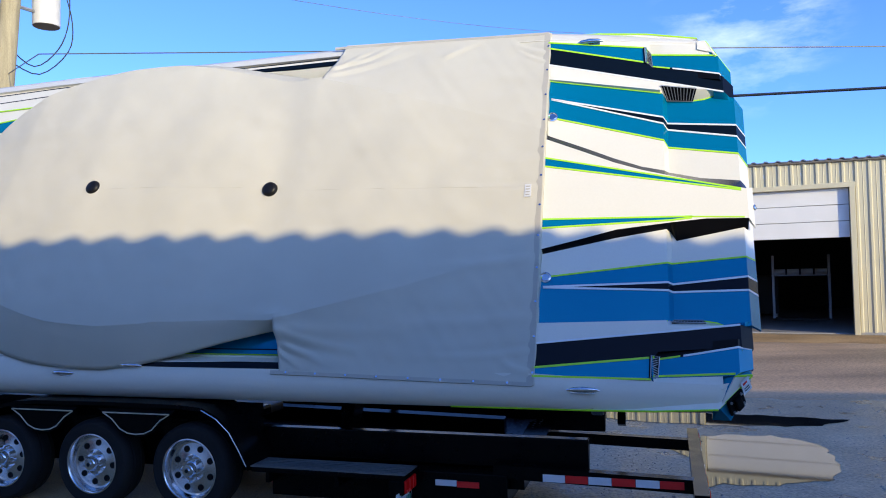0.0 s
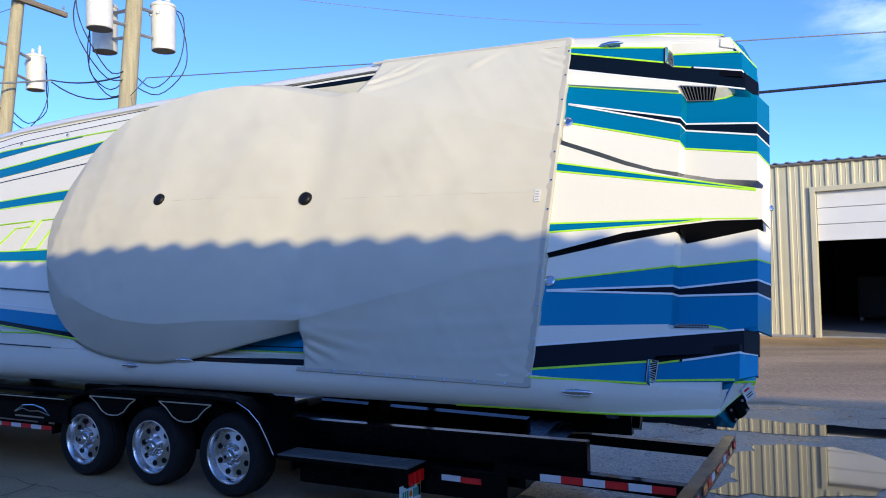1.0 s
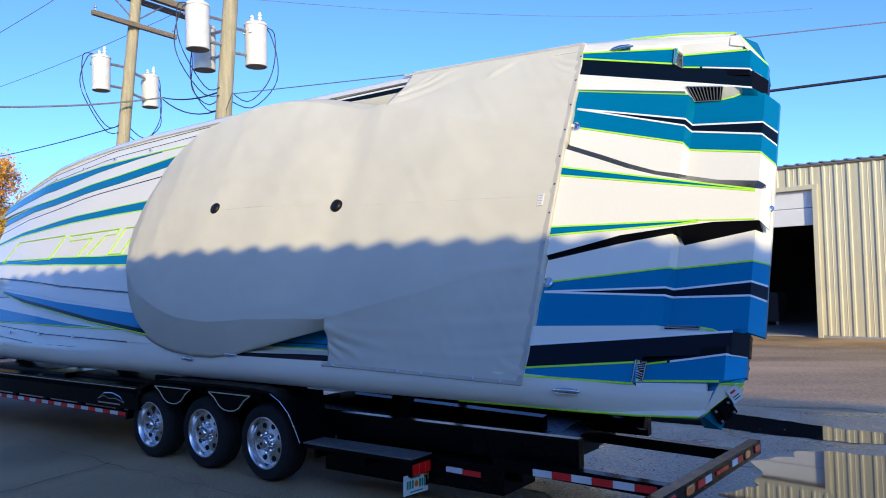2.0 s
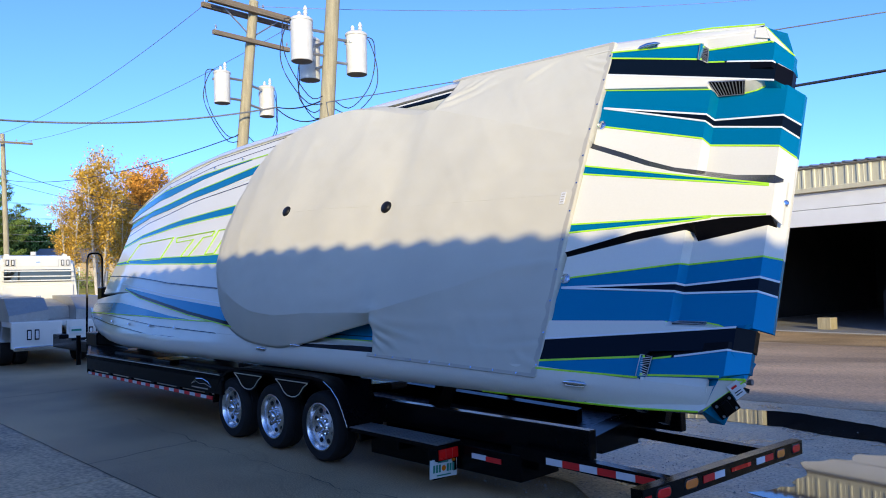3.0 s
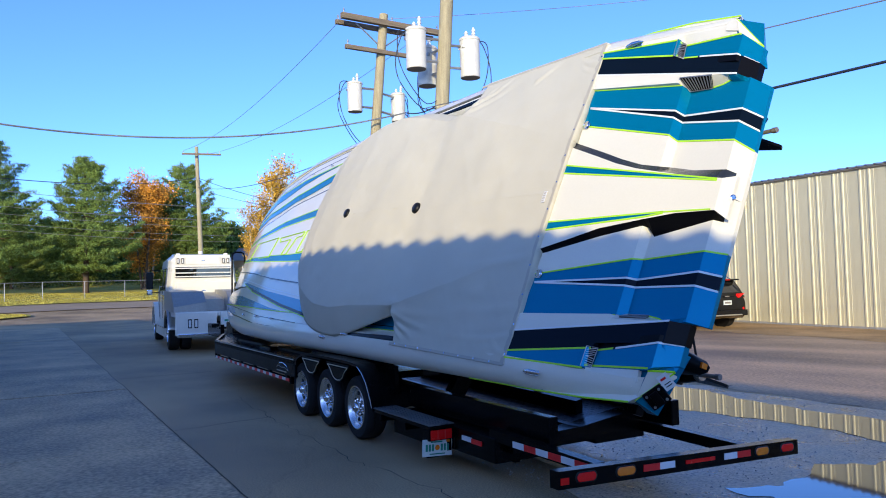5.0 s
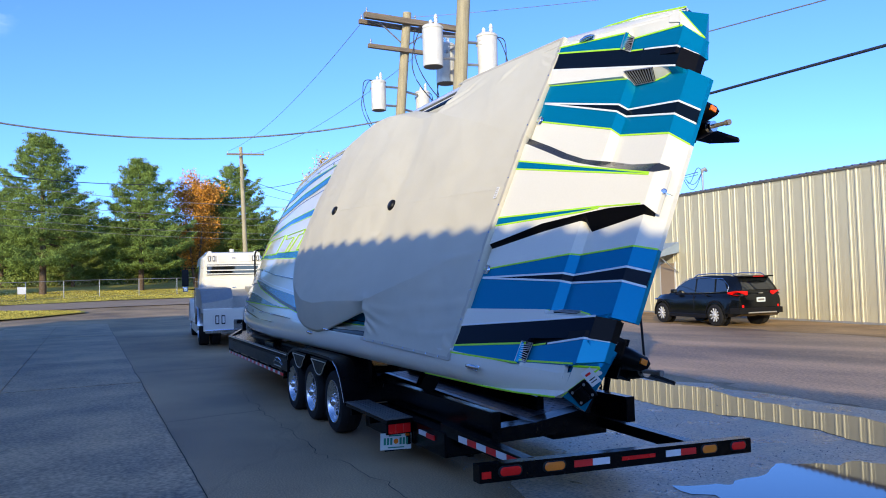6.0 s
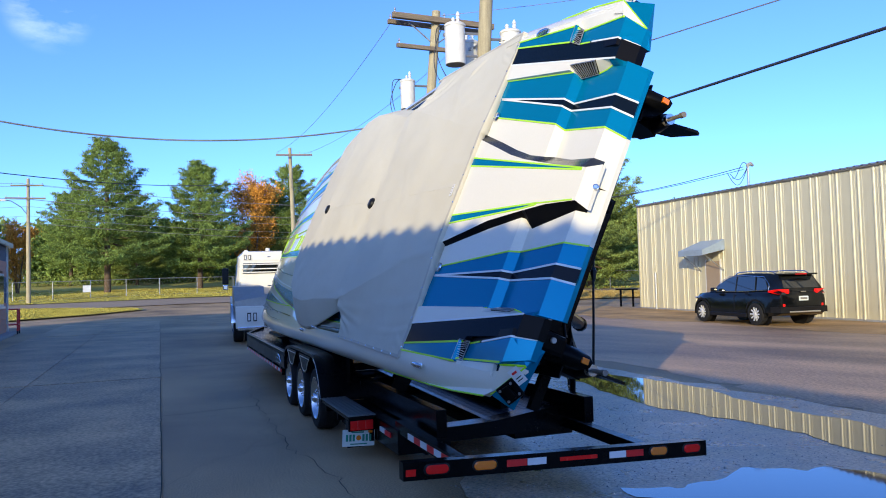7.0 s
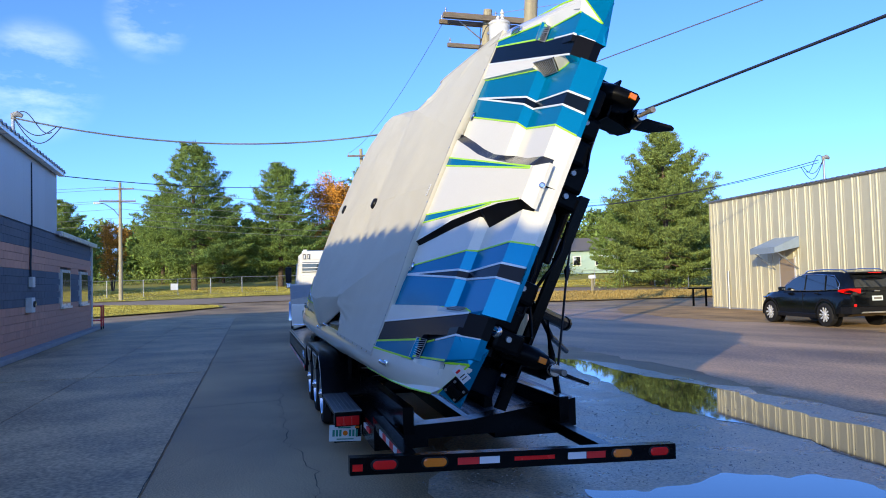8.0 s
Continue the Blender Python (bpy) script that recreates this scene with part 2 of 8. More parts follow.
ASPHALT = ground_mat()
WET = mat("damp_gritty_asphalt", (0.36, 0.29, 0.19), 0.32, spec=0.5, tight=0.16, var=0.42, scale=1.6, fine=40, bump=0.55, rvar=0.34)
DIRT = mat("dark_joint_dirt", (0.085, 0.078, 0.066), 0.95, var=0.3, scale=4, fine=60, bump=0.4, spec=0.1)
SAND = mat("sandy_gravel", (0.46, 0.29, 0.13), 0.9, tight=0.16, var=0.25, scale=0.6, fine=30, bump=0.4, spec=0.2)
ROADM = mat("sunlit_street_asphalt", (0.38, 0.29, 0.20), 0.8, var=0.12, scale=0.3, fine=30, bump=0.2)
DUSTY = mat("dusty_yard_asphalt", (0.45, 0.295, 0.165), 0.6, tight=0.13, var=0.34, scale=0.35, stretch=(0.45, 1.5, 1), fine=40, bump=0.3, rvar=0.2)

# ---- building helpers ----
def part(name, bm, material, parent, label="", smooth=None):
    me = bpy.data.meshes.new(name)
    if isinstance(bm, tuple):
        me.from_pydata(bm[0], [], bm[1])
    else:
        bmesh.ops.recalc_face_normals(bm, faces=bm.faces)
        bm.to_mesh(me)
        bm.free()
    me.materials.append(material)
    me.update()
    if smooth is not None:
        for p in me.polygons:
            p.use_smooth = True
        me.set_sharp_from_angle(angle=radians(smooth))
    ob = new(name, me)
    if parent is not None:
        ob.parent = parent
    if label:
        ob["label"] = label
    return ob


def thing(name, m, label, category, group="", kind=""):
    ob = new(name)
    ob.matrix_world = m
    return tagged(ob, label, category, group, kind)


def box(bm, lo, hi, bev=0.0, m=None):
    r = bmesh.ops.create_cube(bm, size=1.0)
    c = [(a + b) / 2 for a, b in zip(lo, hi)]
    d = [abs(b - a) for a, b in zip(lo, hi)]
    bmesh.ops.transform(bm, matrix=Matrix.LocRotScale(c, None, d), verts=r["verts"])
    vs = r["verts"]
    if bev:
        es = list({e for v in vs for e in v.link_edges})
        out = bmesh.ops.bevel(bm, geom=es, offset=min(bev, min(d) * 0.45), segments=2, profile=0.6, affect="EDGES")
        vs = list({v for f in out["faces"] for v in f.verts} | {v for v in vs if v.is_valid})
    if m is not None:
        bmesh.ops.transform(bm, matrix=m, verts=vs)
    return bm


def bx(lo, hi, bev=0.0, m=None):
    return box(bmesh.new(), lo, hi, bev, m)


def tube(pts, r, seg=6, bm=None):
    """A round bar along a line of points; r is one radius or one for each point."""
    bm = bm or bmesh.new()
    pts = [Vector(p) for p in pts]
    rings = []
    for i, p in enumerate(pts):
        d = (pts[min(i + 1, len(pts) - 1)] - pts[max(i - 1, 0)]).normalized()
        a = d.orthogonal().normalized() if abs(d.z) > 0.95 else d.cross(Vector((0, 0, 1))).normalized()
        b = d.cross(a)
        rad = r[i] if isinstance(r, (list, tuple)) else r
        rings.append([bm.verts.new(p + (a * math.cos(k * 2 * math.pi / seg) + b * math.sin(k * 2 * math.pi / seg)) * rad) for k in range(seg)])
    for u, v in zip(rings, rings[1:]):
        for k in range(seg):
            bm.faces.new((u[k], u[(k + 1) % seg], v[(k + 1) % seg], v[k]))
    bm.faces.new(rings[0][::-1])
    bm.faces.new(rings[-1])
    return bm


def prism(pts, z0, z1, bm=None, m=None):
    """A flat outline (x, y) raised from z0 to z1."""
    bm = bm or bmesh.new()
    lo = [bm.verts.new((x, y, z0)) for x, y in pts]
    hi = [bm.verts.new((x, y, z1)) for x, y in pts]
    bm.faces.new(lo[::-1])
    bm.faces.new(hi)
    for i in range(len(pts)):
        j = (i + 1) % len(pts)
        bm.faces.new((lo[i], lo[j], hi[j], hi[i]))
    if m is not None:
        bmesh.ops.transform(bm, matrix=m, verts=lo + hi)
    return bm


def loft(rings, closed=True, caps=True, bm=None):
    bm = bm or bmesh.new()
    vs = [[bm.verts.new(p) for p in r] for r in rings]
    n = len(vs[0])
    for u, v in zip(vs, vs[1:]):
        for k in range(n if closed else n - 1):
            bm.faces.new((u[k], u[(k + 1) % n], v[(k + 1) % n], v[k]))
    if caps and closed:
        bm.faces.new(vs[0][::-1])
        bm.faces.new(vs[-1])
    return bm


def lathe(prof, seg=32, bm=None, m=None):
    """prof: (radius, y) turned about the y axis."""
    rings = []
    for k in range(seg):
        a = 2 * math.pi * k / seg
        rings.append([(r * math.cos(a), y, r * math.sin(a)) for r, y in prof])
    bm = bm or bmesh.new()
    vs = [[bm.verts.new(p) for p in r] for r in rings]
    n = len(prof)
    for i in range(seg):
        u, v = vs[i], vs[(i + 1) % seg]
        for k in range(n - 1):
            bm.faces.new((u[k], u[k + 1], v[k + 1], v[k]))
    if m is not None:
        bmesh.ops.transform(bm, matrix=m, verts=[x for r in vs for x in r])
    return bm


def lerp(x, table):
    """Straight-line look-up in a short table of (x, y)."""
    return float(np.interp(x, [a for a, _ in table], [b for _, b in table]))


def sag(p, q, drop, n=18):
    p, q = Vector(p), Vector(q)
    return [p.lerp(q, k / n) - Vector((0, 0, drop * 4 * (k / n) * (1 - k / n))) for k in range(n + 1)]


AXIS = radians(-17.0)
T = Matrix.Translation((0.766, 5.7165, 0)) @ Matrix.Rotation(AXIS, 4, "Z")        # trailer: x aft, y away, z up
BOAT = Matrix.Translation((0.766, 5.7165, 2.3815)) @ Matrix.Rotation(AXIS, 4, "Z") @ Matrix.Rotation(radians(66.1), 4, "X")

# ---- ground ----
from mathutils import geometry

def rise(x, y):
    r = math.hypot(x, y - 8)
    k = min(1.0, max(0.0, (r - 32) / 35))
    return 0.9 * k * k * (3 - 2 * k) + 0.045 * min(37.0, max(0.0, r - 58))


def ground_sheet():
    vs, fs = [(0, 8, 0)], []
    radii = [3, 6, 9, 12, 15, 18, 21, 24, 27, 30, 33, 36, 40, 44, 48, 53, 58, 64, 70, 80, 95, 120, 160, 230, 340, 520, 900, 1800]
    seg = 72
    for r in radii:
        for k in range(seg):
            a = 2 * math.pi * k / seg
            x, y = r * math.cos(a), 8 + r * math.sin(a)
            vs.append((x, y, rise(x, y)))
    for k in range(seg):
        fs.append((0, 1 + k, 1 + (k + 1) % seg))
    for i in range(len(radii) - 1):
        for k in range(seg):
            a, b = 1 + i * seg + k, 1 + i * seg + (k + 1) % seg
            fs.append((a, a + seg, b + seg, b))
    ob = part("ground", (vs, fs), ASPHALT, None, smooth=30)
    return tagged(ob, "grey patched asphalt yard with cracks and tyre stains", "ground", kind="structure")


ground_sheet()


def patch(name, corners, lift, material, label, category, ragged=0.15, frame_m=T, seed=0, step=0.45, kind="structure"):
    """A flat sheet with an uneven rim, lying on the ground."""
    pts = []
    for i, p in enumerate(corners):
        q = corners[(i + 1) % len(corners)]
        n = max(2, int(math.hypot(q[0] - p[0], q[1] - p[1]) / step))
        for k in range(n):
            x, y = p[0] + (q[0] - p[0]) * k / n, p[1] + (q[1] - p[1]) * k / n
            v = noise.noise_vector(Vector((x * 0.6, y * 0.6, seed))) + 0.6 * noise.noise_vector(Vector((x * 2.1, y * 2.1, seed + 9))) + 0.4 * noise.noise_vector(Vector((x * 6.3, y * 6.3, seed + 3)))
            w = frame_m @ Vector((x + v.x * ragged, y + v.y * ragged, 0))
            pts.append(w)
    flat = [Vector((w.x, w.y)) for w in pts]
    loop = [(i, (i + 1) % len(flat)) for i in range(len(flat))]
    x0, x1 = min(v.x for v in flat), max(v.x for v in flat)
    y0, y1 = min(v.y for v in flat), max(v.y for v in flat)
    cell = max(1.2, (x1 - x0) / 60)
    if max(rise(v.x, v.y) for v in flat) > 0.001:
        flat += [Vector((x, y)) for x in np.arange(x0, x1, cell).tolist() for y in np.arange(y0, y1, cell).tolist()]
    tri = geometry.delaunay_2d_cdt(flat, loop, [list(range(len(loop)))], 1, 1e-5)
    ob = part(name, ([(v.x, v.y, rise(v.x, v.y) + lift) for v in tri[0]], [tuple(f) for f in tri[2]]), material, None)
    for p in ob.data.polygons:
        if p.normal.z < 0:
            p.flip()
    return tagged(ob, label, category, kind=kind)


patch("yard_apron", [(-30, 4.6), (-8, 5.6), (6, 5.0), (14, 4.6), (14, 15.2), (-30, 17.5)], 0.004, DUSTY, "brownish dusty asphalt yard beside the metal building", "ground", 0.5, seed=2)
patch("damp_ground", [(-7.8, 3.4), (-5, 2.2), (-3, 1.2), (-1, 0.2), (1.2, -0.2), (3.2, 0.3), (4.2, 3.0), (4.0, 5.4), (0, 5.2), (-4, 5.1), (-7.5, 4.9)], 0.008, WET, "damp gritty asphalt round the puddles", "ground", 0.35, seed=4)
patch("puddle", [(-8.4, 4.25), (-6, 4.05), (-3.6, 3.45), (-2.0, 3.3), (-0.2, 3.65), (1.2, 3.45), (2.6, 3.6), (2.9, 3.95), (1.0, 4.25), (0, 4.55), (-1.6, 4.45), (-2.6, 4.75), (-4.6, 4.55), (-7.2, 4.6)], 0.012, WATER, "long shallow puddle of still rain water on asphalt", "puddle", 0.15, seed=5, step=0.09)
patch("puddle", [(1.0, 0.98), (1.75, 1.0), (2.3, 1.4), (2.45, 2.4), (2.0, 3.0), (1.25, 2.85), (0.95, 2.2), (1.15, 1.5)], 0.012, WATER, "small clear puddle behind the trailer bumper", "puddle", 0.2, seed=7, step=0.07)

# ---- cream metal workshop ----
WALL_AZ = radians(-24.6)
SHOP = Matrix.Translation((0, 24.3, 0)) @ Matrix.Rotation(WALL_AZ, 4, "Z")          # x along the wall, y inwards


def eave(u):
    return 4.76 - 0.0165 * u


def ribbed(u0, u1, z0, z1a, z1b, pitch=0.305, h=0.032, y=0.0):
    """Ribbed sheet from u0 to u1, with upright ribs; the top runs from z1a to z1b."""
    prof = [(u0, 0.0)]
    k = math.ceil((u0 - 0.05) / pitch)
    while k * pitch < u1 - 0.06:
        c = k * pitch
        if c > u0 + 0.06:
            prof += [(c - 0.05, 0), (c - 0.025, -h), (c + 0.025, -h), (c + 0.05, 0)]
            if c + 0.2 < u1:
                prof += [(c + 0.135, 0), (c + 0.1475, -h * 0.3), (c + 0.16, 0)]
        k += 1
    prof.append((u1, 0.0))
    n = len(prof)
    top = [z1a + (z1b - z1a) * (u - u0) / (u1 - u0) for u, _ in prof]
    vs = [(u, y + d, z0) for u, d in prof] + [(u, y + d, t) for (u, d), t in zip(prof, top)]
    vs += [(u, y + 0.04, z0) for u, d in prof] + [(u, y + 0.04, t) for (u, d), t in zip(prof, top)]
    fs = []
    for i in range(n - 1):
        fs.append((i, i + 1, n + i + 1, n + i))
        fs.append((2 * n + i, 3 * n + i, 3 * n + i + 1, 2 * n + i + 1))
        fs.append((n + i, n + i + 1, 3 * n + i + 1, 3 * n + i))
        fs.append((i, 2 * n + i, 2 * n + i + 1, i + 1))
    return vs, fs


BAYS = [(-0.05, 5.2, 4.02, 3.05), (7.95, 11.72, 3.86, 2.55)]        # from, to, head, foot of the raised door
shop = thing("workshop_building", SHOP, "long cream ribbed-steel workshop with two open door bays", "building", kind="structure")
edges = [-19.55]
while edges[-1] < 30:
    nxt = edges[-1] + 0.915
    for a, b, *_ in BAYS:
        for e in (a - 0.1, b + 0.1):
            if edges[-1] + 0.25 < e < nxt + 0.25:
                nxt = e
    edges.append(nxt)
for u0, u1 in zip(edges, edges[1:]):
    z0 = 0.06
    for a, b, head, _ in BAYS:
        if u0 > a - 0.2 and u1 < b + 0.2:
            z0 = head + 0.1
    part("wall_panel", ribbed(u0 + 0.002, u1 - 0.002, z0, eave(u0), eave(u1)), SIDING, shop)
U0, U1, DEEP = -19.55, edges[-1], 14.0
part("wall_end", ribbed(0, DEEP, 0.06, eave(U0), eave(U0)), SIDING, shop).matrix_local = Matrix.Translation((U0, DEEP, 0)) @ Matrix.Rotation(radians(-90), 4, "Z")
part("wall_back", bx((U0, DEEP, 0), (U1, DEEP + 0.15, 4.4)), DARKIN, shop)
part("wall_side", bx((U1, 0, 0), (U1 + 0.15, DEEP, 4.4)), SIDING, shop)
part("plinth", bx((U0, -0.02, 0), (BAYS[0][0] - 0.1, 0.1, 0.07), 0.01), CURB, shop)
part("plinth", bx((BAYS[0][1] + 0.1, -0.02, 0), (BAYS[1][0] - 0.1, 0.1, 0.07), 0.01), CURB, shop)
part("plinth", bx((BAYS[1][1] + 0.1, -0.02, 0), (U1, 0.1, 0.07), 0.01), CURB, shop)
# roof: ribbed sheet rising to a ridge, with a rolled eave
def roof_sheet(u0, u1, run, slope, over, pitch, h, za, zb, y0=0.0, sign=1):
    prof = []
    k = 0
    n = int((u1 - u0) / pitch)
    for k in range(n):
        c = u0 + k * pitch
        prof += [(c, 0), (c + pitch * 0.30, 0), (c + pitch * 0.45, h), (c + pitch * 0.65, h), (c + pitch * 0.80, 0)]
    prof.append((u0 + n * pitch, 0))
    rows = [(-over, -over * slope), (run, run * slope)]
    vs, fs = [], []
    for dz in (0, -0.03):
        for yy, zz in rows:
            for u, d in prof:
                base = za + (zb - za) * (u - u0) / (u1 - u0)
                vs.append((u, y0 + sign * yy, base + zz + d + dz))
    m = len(prof)
    for i in range(m - 1):
        fs.append((i, i + 1, m + i + 1, m + i))
        fs.append((2 * m + i, 3 * m + i, 3 * m + i + 1, 2 * m + i + 1))
        fs.append((i, 2 * m + i, 2 * m + i + 1, i + 1))
    return vs, fs


part("roof", roof_sheet(U0 - 0.15, U1 + 0.3, DEEP / 2, 0.075, 0.12, 0.305, 0.035, eave(U0) + 0.05, eave(U1) + 0.05), ROOFM, shop)
part("roof", bx((U0 - 0.1, DEEP / 2, 4.9), (U1 + 0.2, DEEP + 0.2, 5.0)), ROOFM, shop)
bm = bmesh.new()
tube([(U0 - 0.05, -0.06, eave(U0) - 0.0), (U1, -0.06, eave(U1) - 0.0)], 0.035, 8, bm)
part("eave_trim", bm, TRIMB, shop)
part("corner_trim", bx((U0 - 0.05, -0.05, 0.05), (U0 + 0.09, 0.12, eave(U0)), 0.008), SIDING, shop)
for i, (a, b, head, foot) in enumerate(BAYS):
    for e, s in ((a, -1), (b, 1)):
        part("door_jamb", bx((min(e, e + s * 0.13), -0.07, 0), (max(e, e + s * 0.13), 0.18, head + 0.02), 0.01), SIDING, shop)
    part("door_head", bx((a - 0.14, -0.07, head), (b + 0.14, 0.18, head + 0.13), 0.01), SIDING, shop)
    n = max(2, round((head - foot) / 0.45))
    for k in range(n):
        z0, z1 = foot + (head - foot) * k / n, foot + (head - foot) * (k + 1) / n
        part("door_panel", bx((a + 0.01, 0.10, z0 + 0.006), (b - 0.01, 0.16, z1 - 0.006), 0.012), DOORW, shop)
part("workshop_floor", bx((U0 + 0.1, 0.2, 0.0), (U1, DEEP, 0.03)), CURB, shop)
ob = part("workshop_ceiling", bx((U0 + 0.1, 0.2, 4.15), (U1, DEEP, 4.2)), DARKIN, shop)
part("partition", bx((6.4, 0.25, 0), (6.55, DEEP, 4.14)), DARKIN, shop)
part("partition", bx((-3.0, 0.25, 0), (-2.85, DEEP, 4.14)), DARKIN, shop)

patch("gravel_strip", [(-24, -0.2), (U1, -0.2), (U1, -3.2), (16, -2.2), (8, -2.6), (0, -3.6), (-6, -3.9), (-12, -5.2), (-18, -5.4), (-24, -3.2)], 0.008, SAND, "sandy brown gravel strip along the workshop wall", "ground", 0.4, SHOP, seed=11)

# ---- block-built office and grey metal building behind and beside the camera ----
OFF = Matrix.Translation((-27.7, 6.05, 0)) @ Matrix.Rotation(radians(-14), 4, "Z")   # x along the wall towards the camera, y towards the yard
office = thing("office_building", OFF, "low block office with pink and slate painted bands under grey metal siding", "building", kind="structure")
OL = 17.0
part("wall_core", bx((0, -6, 0), (OL, -0.10, 3.45)), MORTAR, office)
part("lean_roof", bx((-0.25, -6.2, 3.46), (7.5, 0.16, 3.56), 0.01, Matrix.Rotation(radians(0), 4, "X")), SIDINGG, office, "white edged low metal roof")
part("roof_trim", bx((-0.27, 0.10, 3.40), (7.5, 0.2, 3.55), 0.01), PALE, office)
part("corner_trim", bx((-0.06, -0.1, 0), (0.07, 0.05, 3.42), 0.01), PALE, office)
for u0 in np.arange(7.4, OL - 0.1, 0.9):
    part("wall_panel", ribbed(float(u0) + 0.002, min(float(u0) + 0.898, OL), 3.46, 5.45, 5.45, h=-0.03, y=-0.02), SIDINGG, office)
part("upper_core", bx((7.4, -8, 3.46), (OL, -0.09, 5.4)), SIDINGG, office)
part("upper_roof", roof_sheet(7.25, OL + 0.2, 6, 0.12, 0.22, 0.4, 0.05, 5.5, 5.5, 0.05, -1), ROOFM, office)
part("eave_trim", bx((7.25, 0.06, 5.34), (OL + 0.1, 0.24, 5.50), 0.01), PALE, office)
for a, b in ((5.1, 6.7), (1.2, 2.9)):
    w = part("window_frame", bx((a, -0.12, 1.12), (b, 0.045, 2.35), 0.01), PALE, office)
    part("pane", bx((a + 0.10, -0.02, 1.22), (b - 0.10, 0.052, 2.25)), WGLASS, w)
    part("window_sill", bx((a - 0.05, 0.0, 1.05), (b + 0.05, 0.10, 1.13), 0.01), PALE, office)
part("curb", bx((-0.5, 0.0, 0.0), (OL, 0.32, 0.13), 0.03), CURB, office)
# main hall, whose ribbed roof edge throws the scalloped shade over the boat
HALL_EAVE = 4.38
hall = thing("main_hall", OFF, "unseen pale-walled metal hall with corrugated roof edge", "building", kind="structure")
# never in view; the wall is made pale to bounce light onto the boat
part("wall", bx((OL, -12, 0), (62, -0.35, HALL_EAVE - 0.05)), HALLW, hall)
part("roof", roof_sheet(OL + 0.3, 62, 8, 0.05, 0.05, 0.42, 0.06, HALL_EAVE, HALL_EAVE, -0.3, -1), ROOFM, hall)
part("roof_edge", bx((OL + 0.25, -0.45, HALL_EAVE - 0.12), (62, -0.30, HALL_EAVE - 0.02)), TRIMB, hall)

# concrete slabs along the office, with open joints between them
for k in range(9):
    a = -40 + k * 5.2
    for l0, l1 in ((-2.43, -4.6), (-4.615, -6.7)):
        if l1 < -6 and a > -6:
            continue
        s = part("slab", bx((a + 0.012, l1, -0.05), (a + 5.188, l0, 0.010 + 0.003 * ((k * 7) % 3)), 0.006), CONC, None)
        s.matrix_world = T
        tagged(s, "grey worn concrete driveway slab with open joints", "pavement", "driveway slabs", "structure")
# dirt-filled joint along the slabs and cracks in the asphalt
for pts, rag, sd in (([(-32, -2.44), (6.8, -2.44), (6.8, -2.430), (-32, -2.430)], 0.014, 51), ([(-6.6, -1.06), (-3.2, -1.30), (-0.6, -1.10), (1.2, -1.16), (1.2, -1.153), (-0.6, -1.093), (-3.2, -1.293), (-6.6, -1.055)], 0.16, 53), ([(-10.4, -2.40), (-10.5, -0.6), (-10.475, -0.6), (-10.375, -2.40)], 0.03, 55), ([(-4.4, -2.40), (-4.55, -1.15), (-4.535, -1.15), (-4.385, -2.40)], 0.10, 57)):
    patch("pavement_crack", pts, 0.017, DIRT, "dark dirt-filled crack in the paving", "crack", rag, seed=sd, step=0.12)

# ---- boat: x aft, y across the deck (up), z out of the deck ----
boat = thing("powerboat", BOAT, "white, blue and navy catamaran powerboat tipped sideways on its trailer", "boat")


def sheer(s):
    return lerp(s, [(-11.5, -0.36), (-10.3, -0.17), (-9.2, -0.02), (-7.5, 0.08), (-5, 0.11), (-2, 0.08), (0, 0.0)])


def beam(s):
    return lerp(s, [(-11.5, 1.02), (-11.2, 1.16), (-10.6, 1.32), (-9.6, 1.47), (-8.4, 1.57), (-6.5, 1.62), (-2, 1.60), (0, 1.575), (1.0, 1.575), (1.3, 1.56)])


def deck_n(s, w, kind, cut=True):
    if s < 0:
        k = min(1.0, abs(w) / beam(s))
        hid = min(1, max(0, (-s - 0.04) / 0.2)) * min(1, max(0, (s + 4.7) / 0.5)) * min(1, max(0, (1.42 - abs(w)) / 0.1))
        return sheer(s) + 0.05 * (1 - k ** 2.5) * min(1, -s) - 0.03 * k ** 4 - (0.13 * hid if cut else 0)
    if kind == "side":
        return lerp(s, [(0, -0.02), (0.05, -0.036), (0.915, -0.213), (0.948, -0.289), (1.465, -0.336), (1.54, -0.485)])
    if kind == "hatch":
        return lerp(s, [(0, 0.015), (1.5, -0.285), (1.545, -0.37)])
    if kind == "low":                                      # recessed aft end of a hull's deck
        return lerp(s, [(0, 0.0), (0.785, -0.125), (0.818, -0.214), (1.36, -0.256), (1.46, -0.40)])
    return lerp(s, [(0, 0.0), (1.385, -0.268), (1.47, -0.385)])


def stations(s0, s1):
    xs = {s0, s1}
    for k in (-11.2, -10.6, -10.3, -9.6, -9.2, -8.4, -7.5, -6.5, -6, -5.3, -5, -4.7, -4.45, -4.2, -4, -3, -2, -1, 0, 0.05, 0.4, 0.785, 0.818, 0.915, 0.948, 1.1, 1.22, 1.30, 1.36, 1.385, 1.42, 1.465, 1.5, 0.5):
        if s0 < k < s1:
            xs.add(k)
    return sorted(xs)


MID = 0.037                                                # the deck's middle line


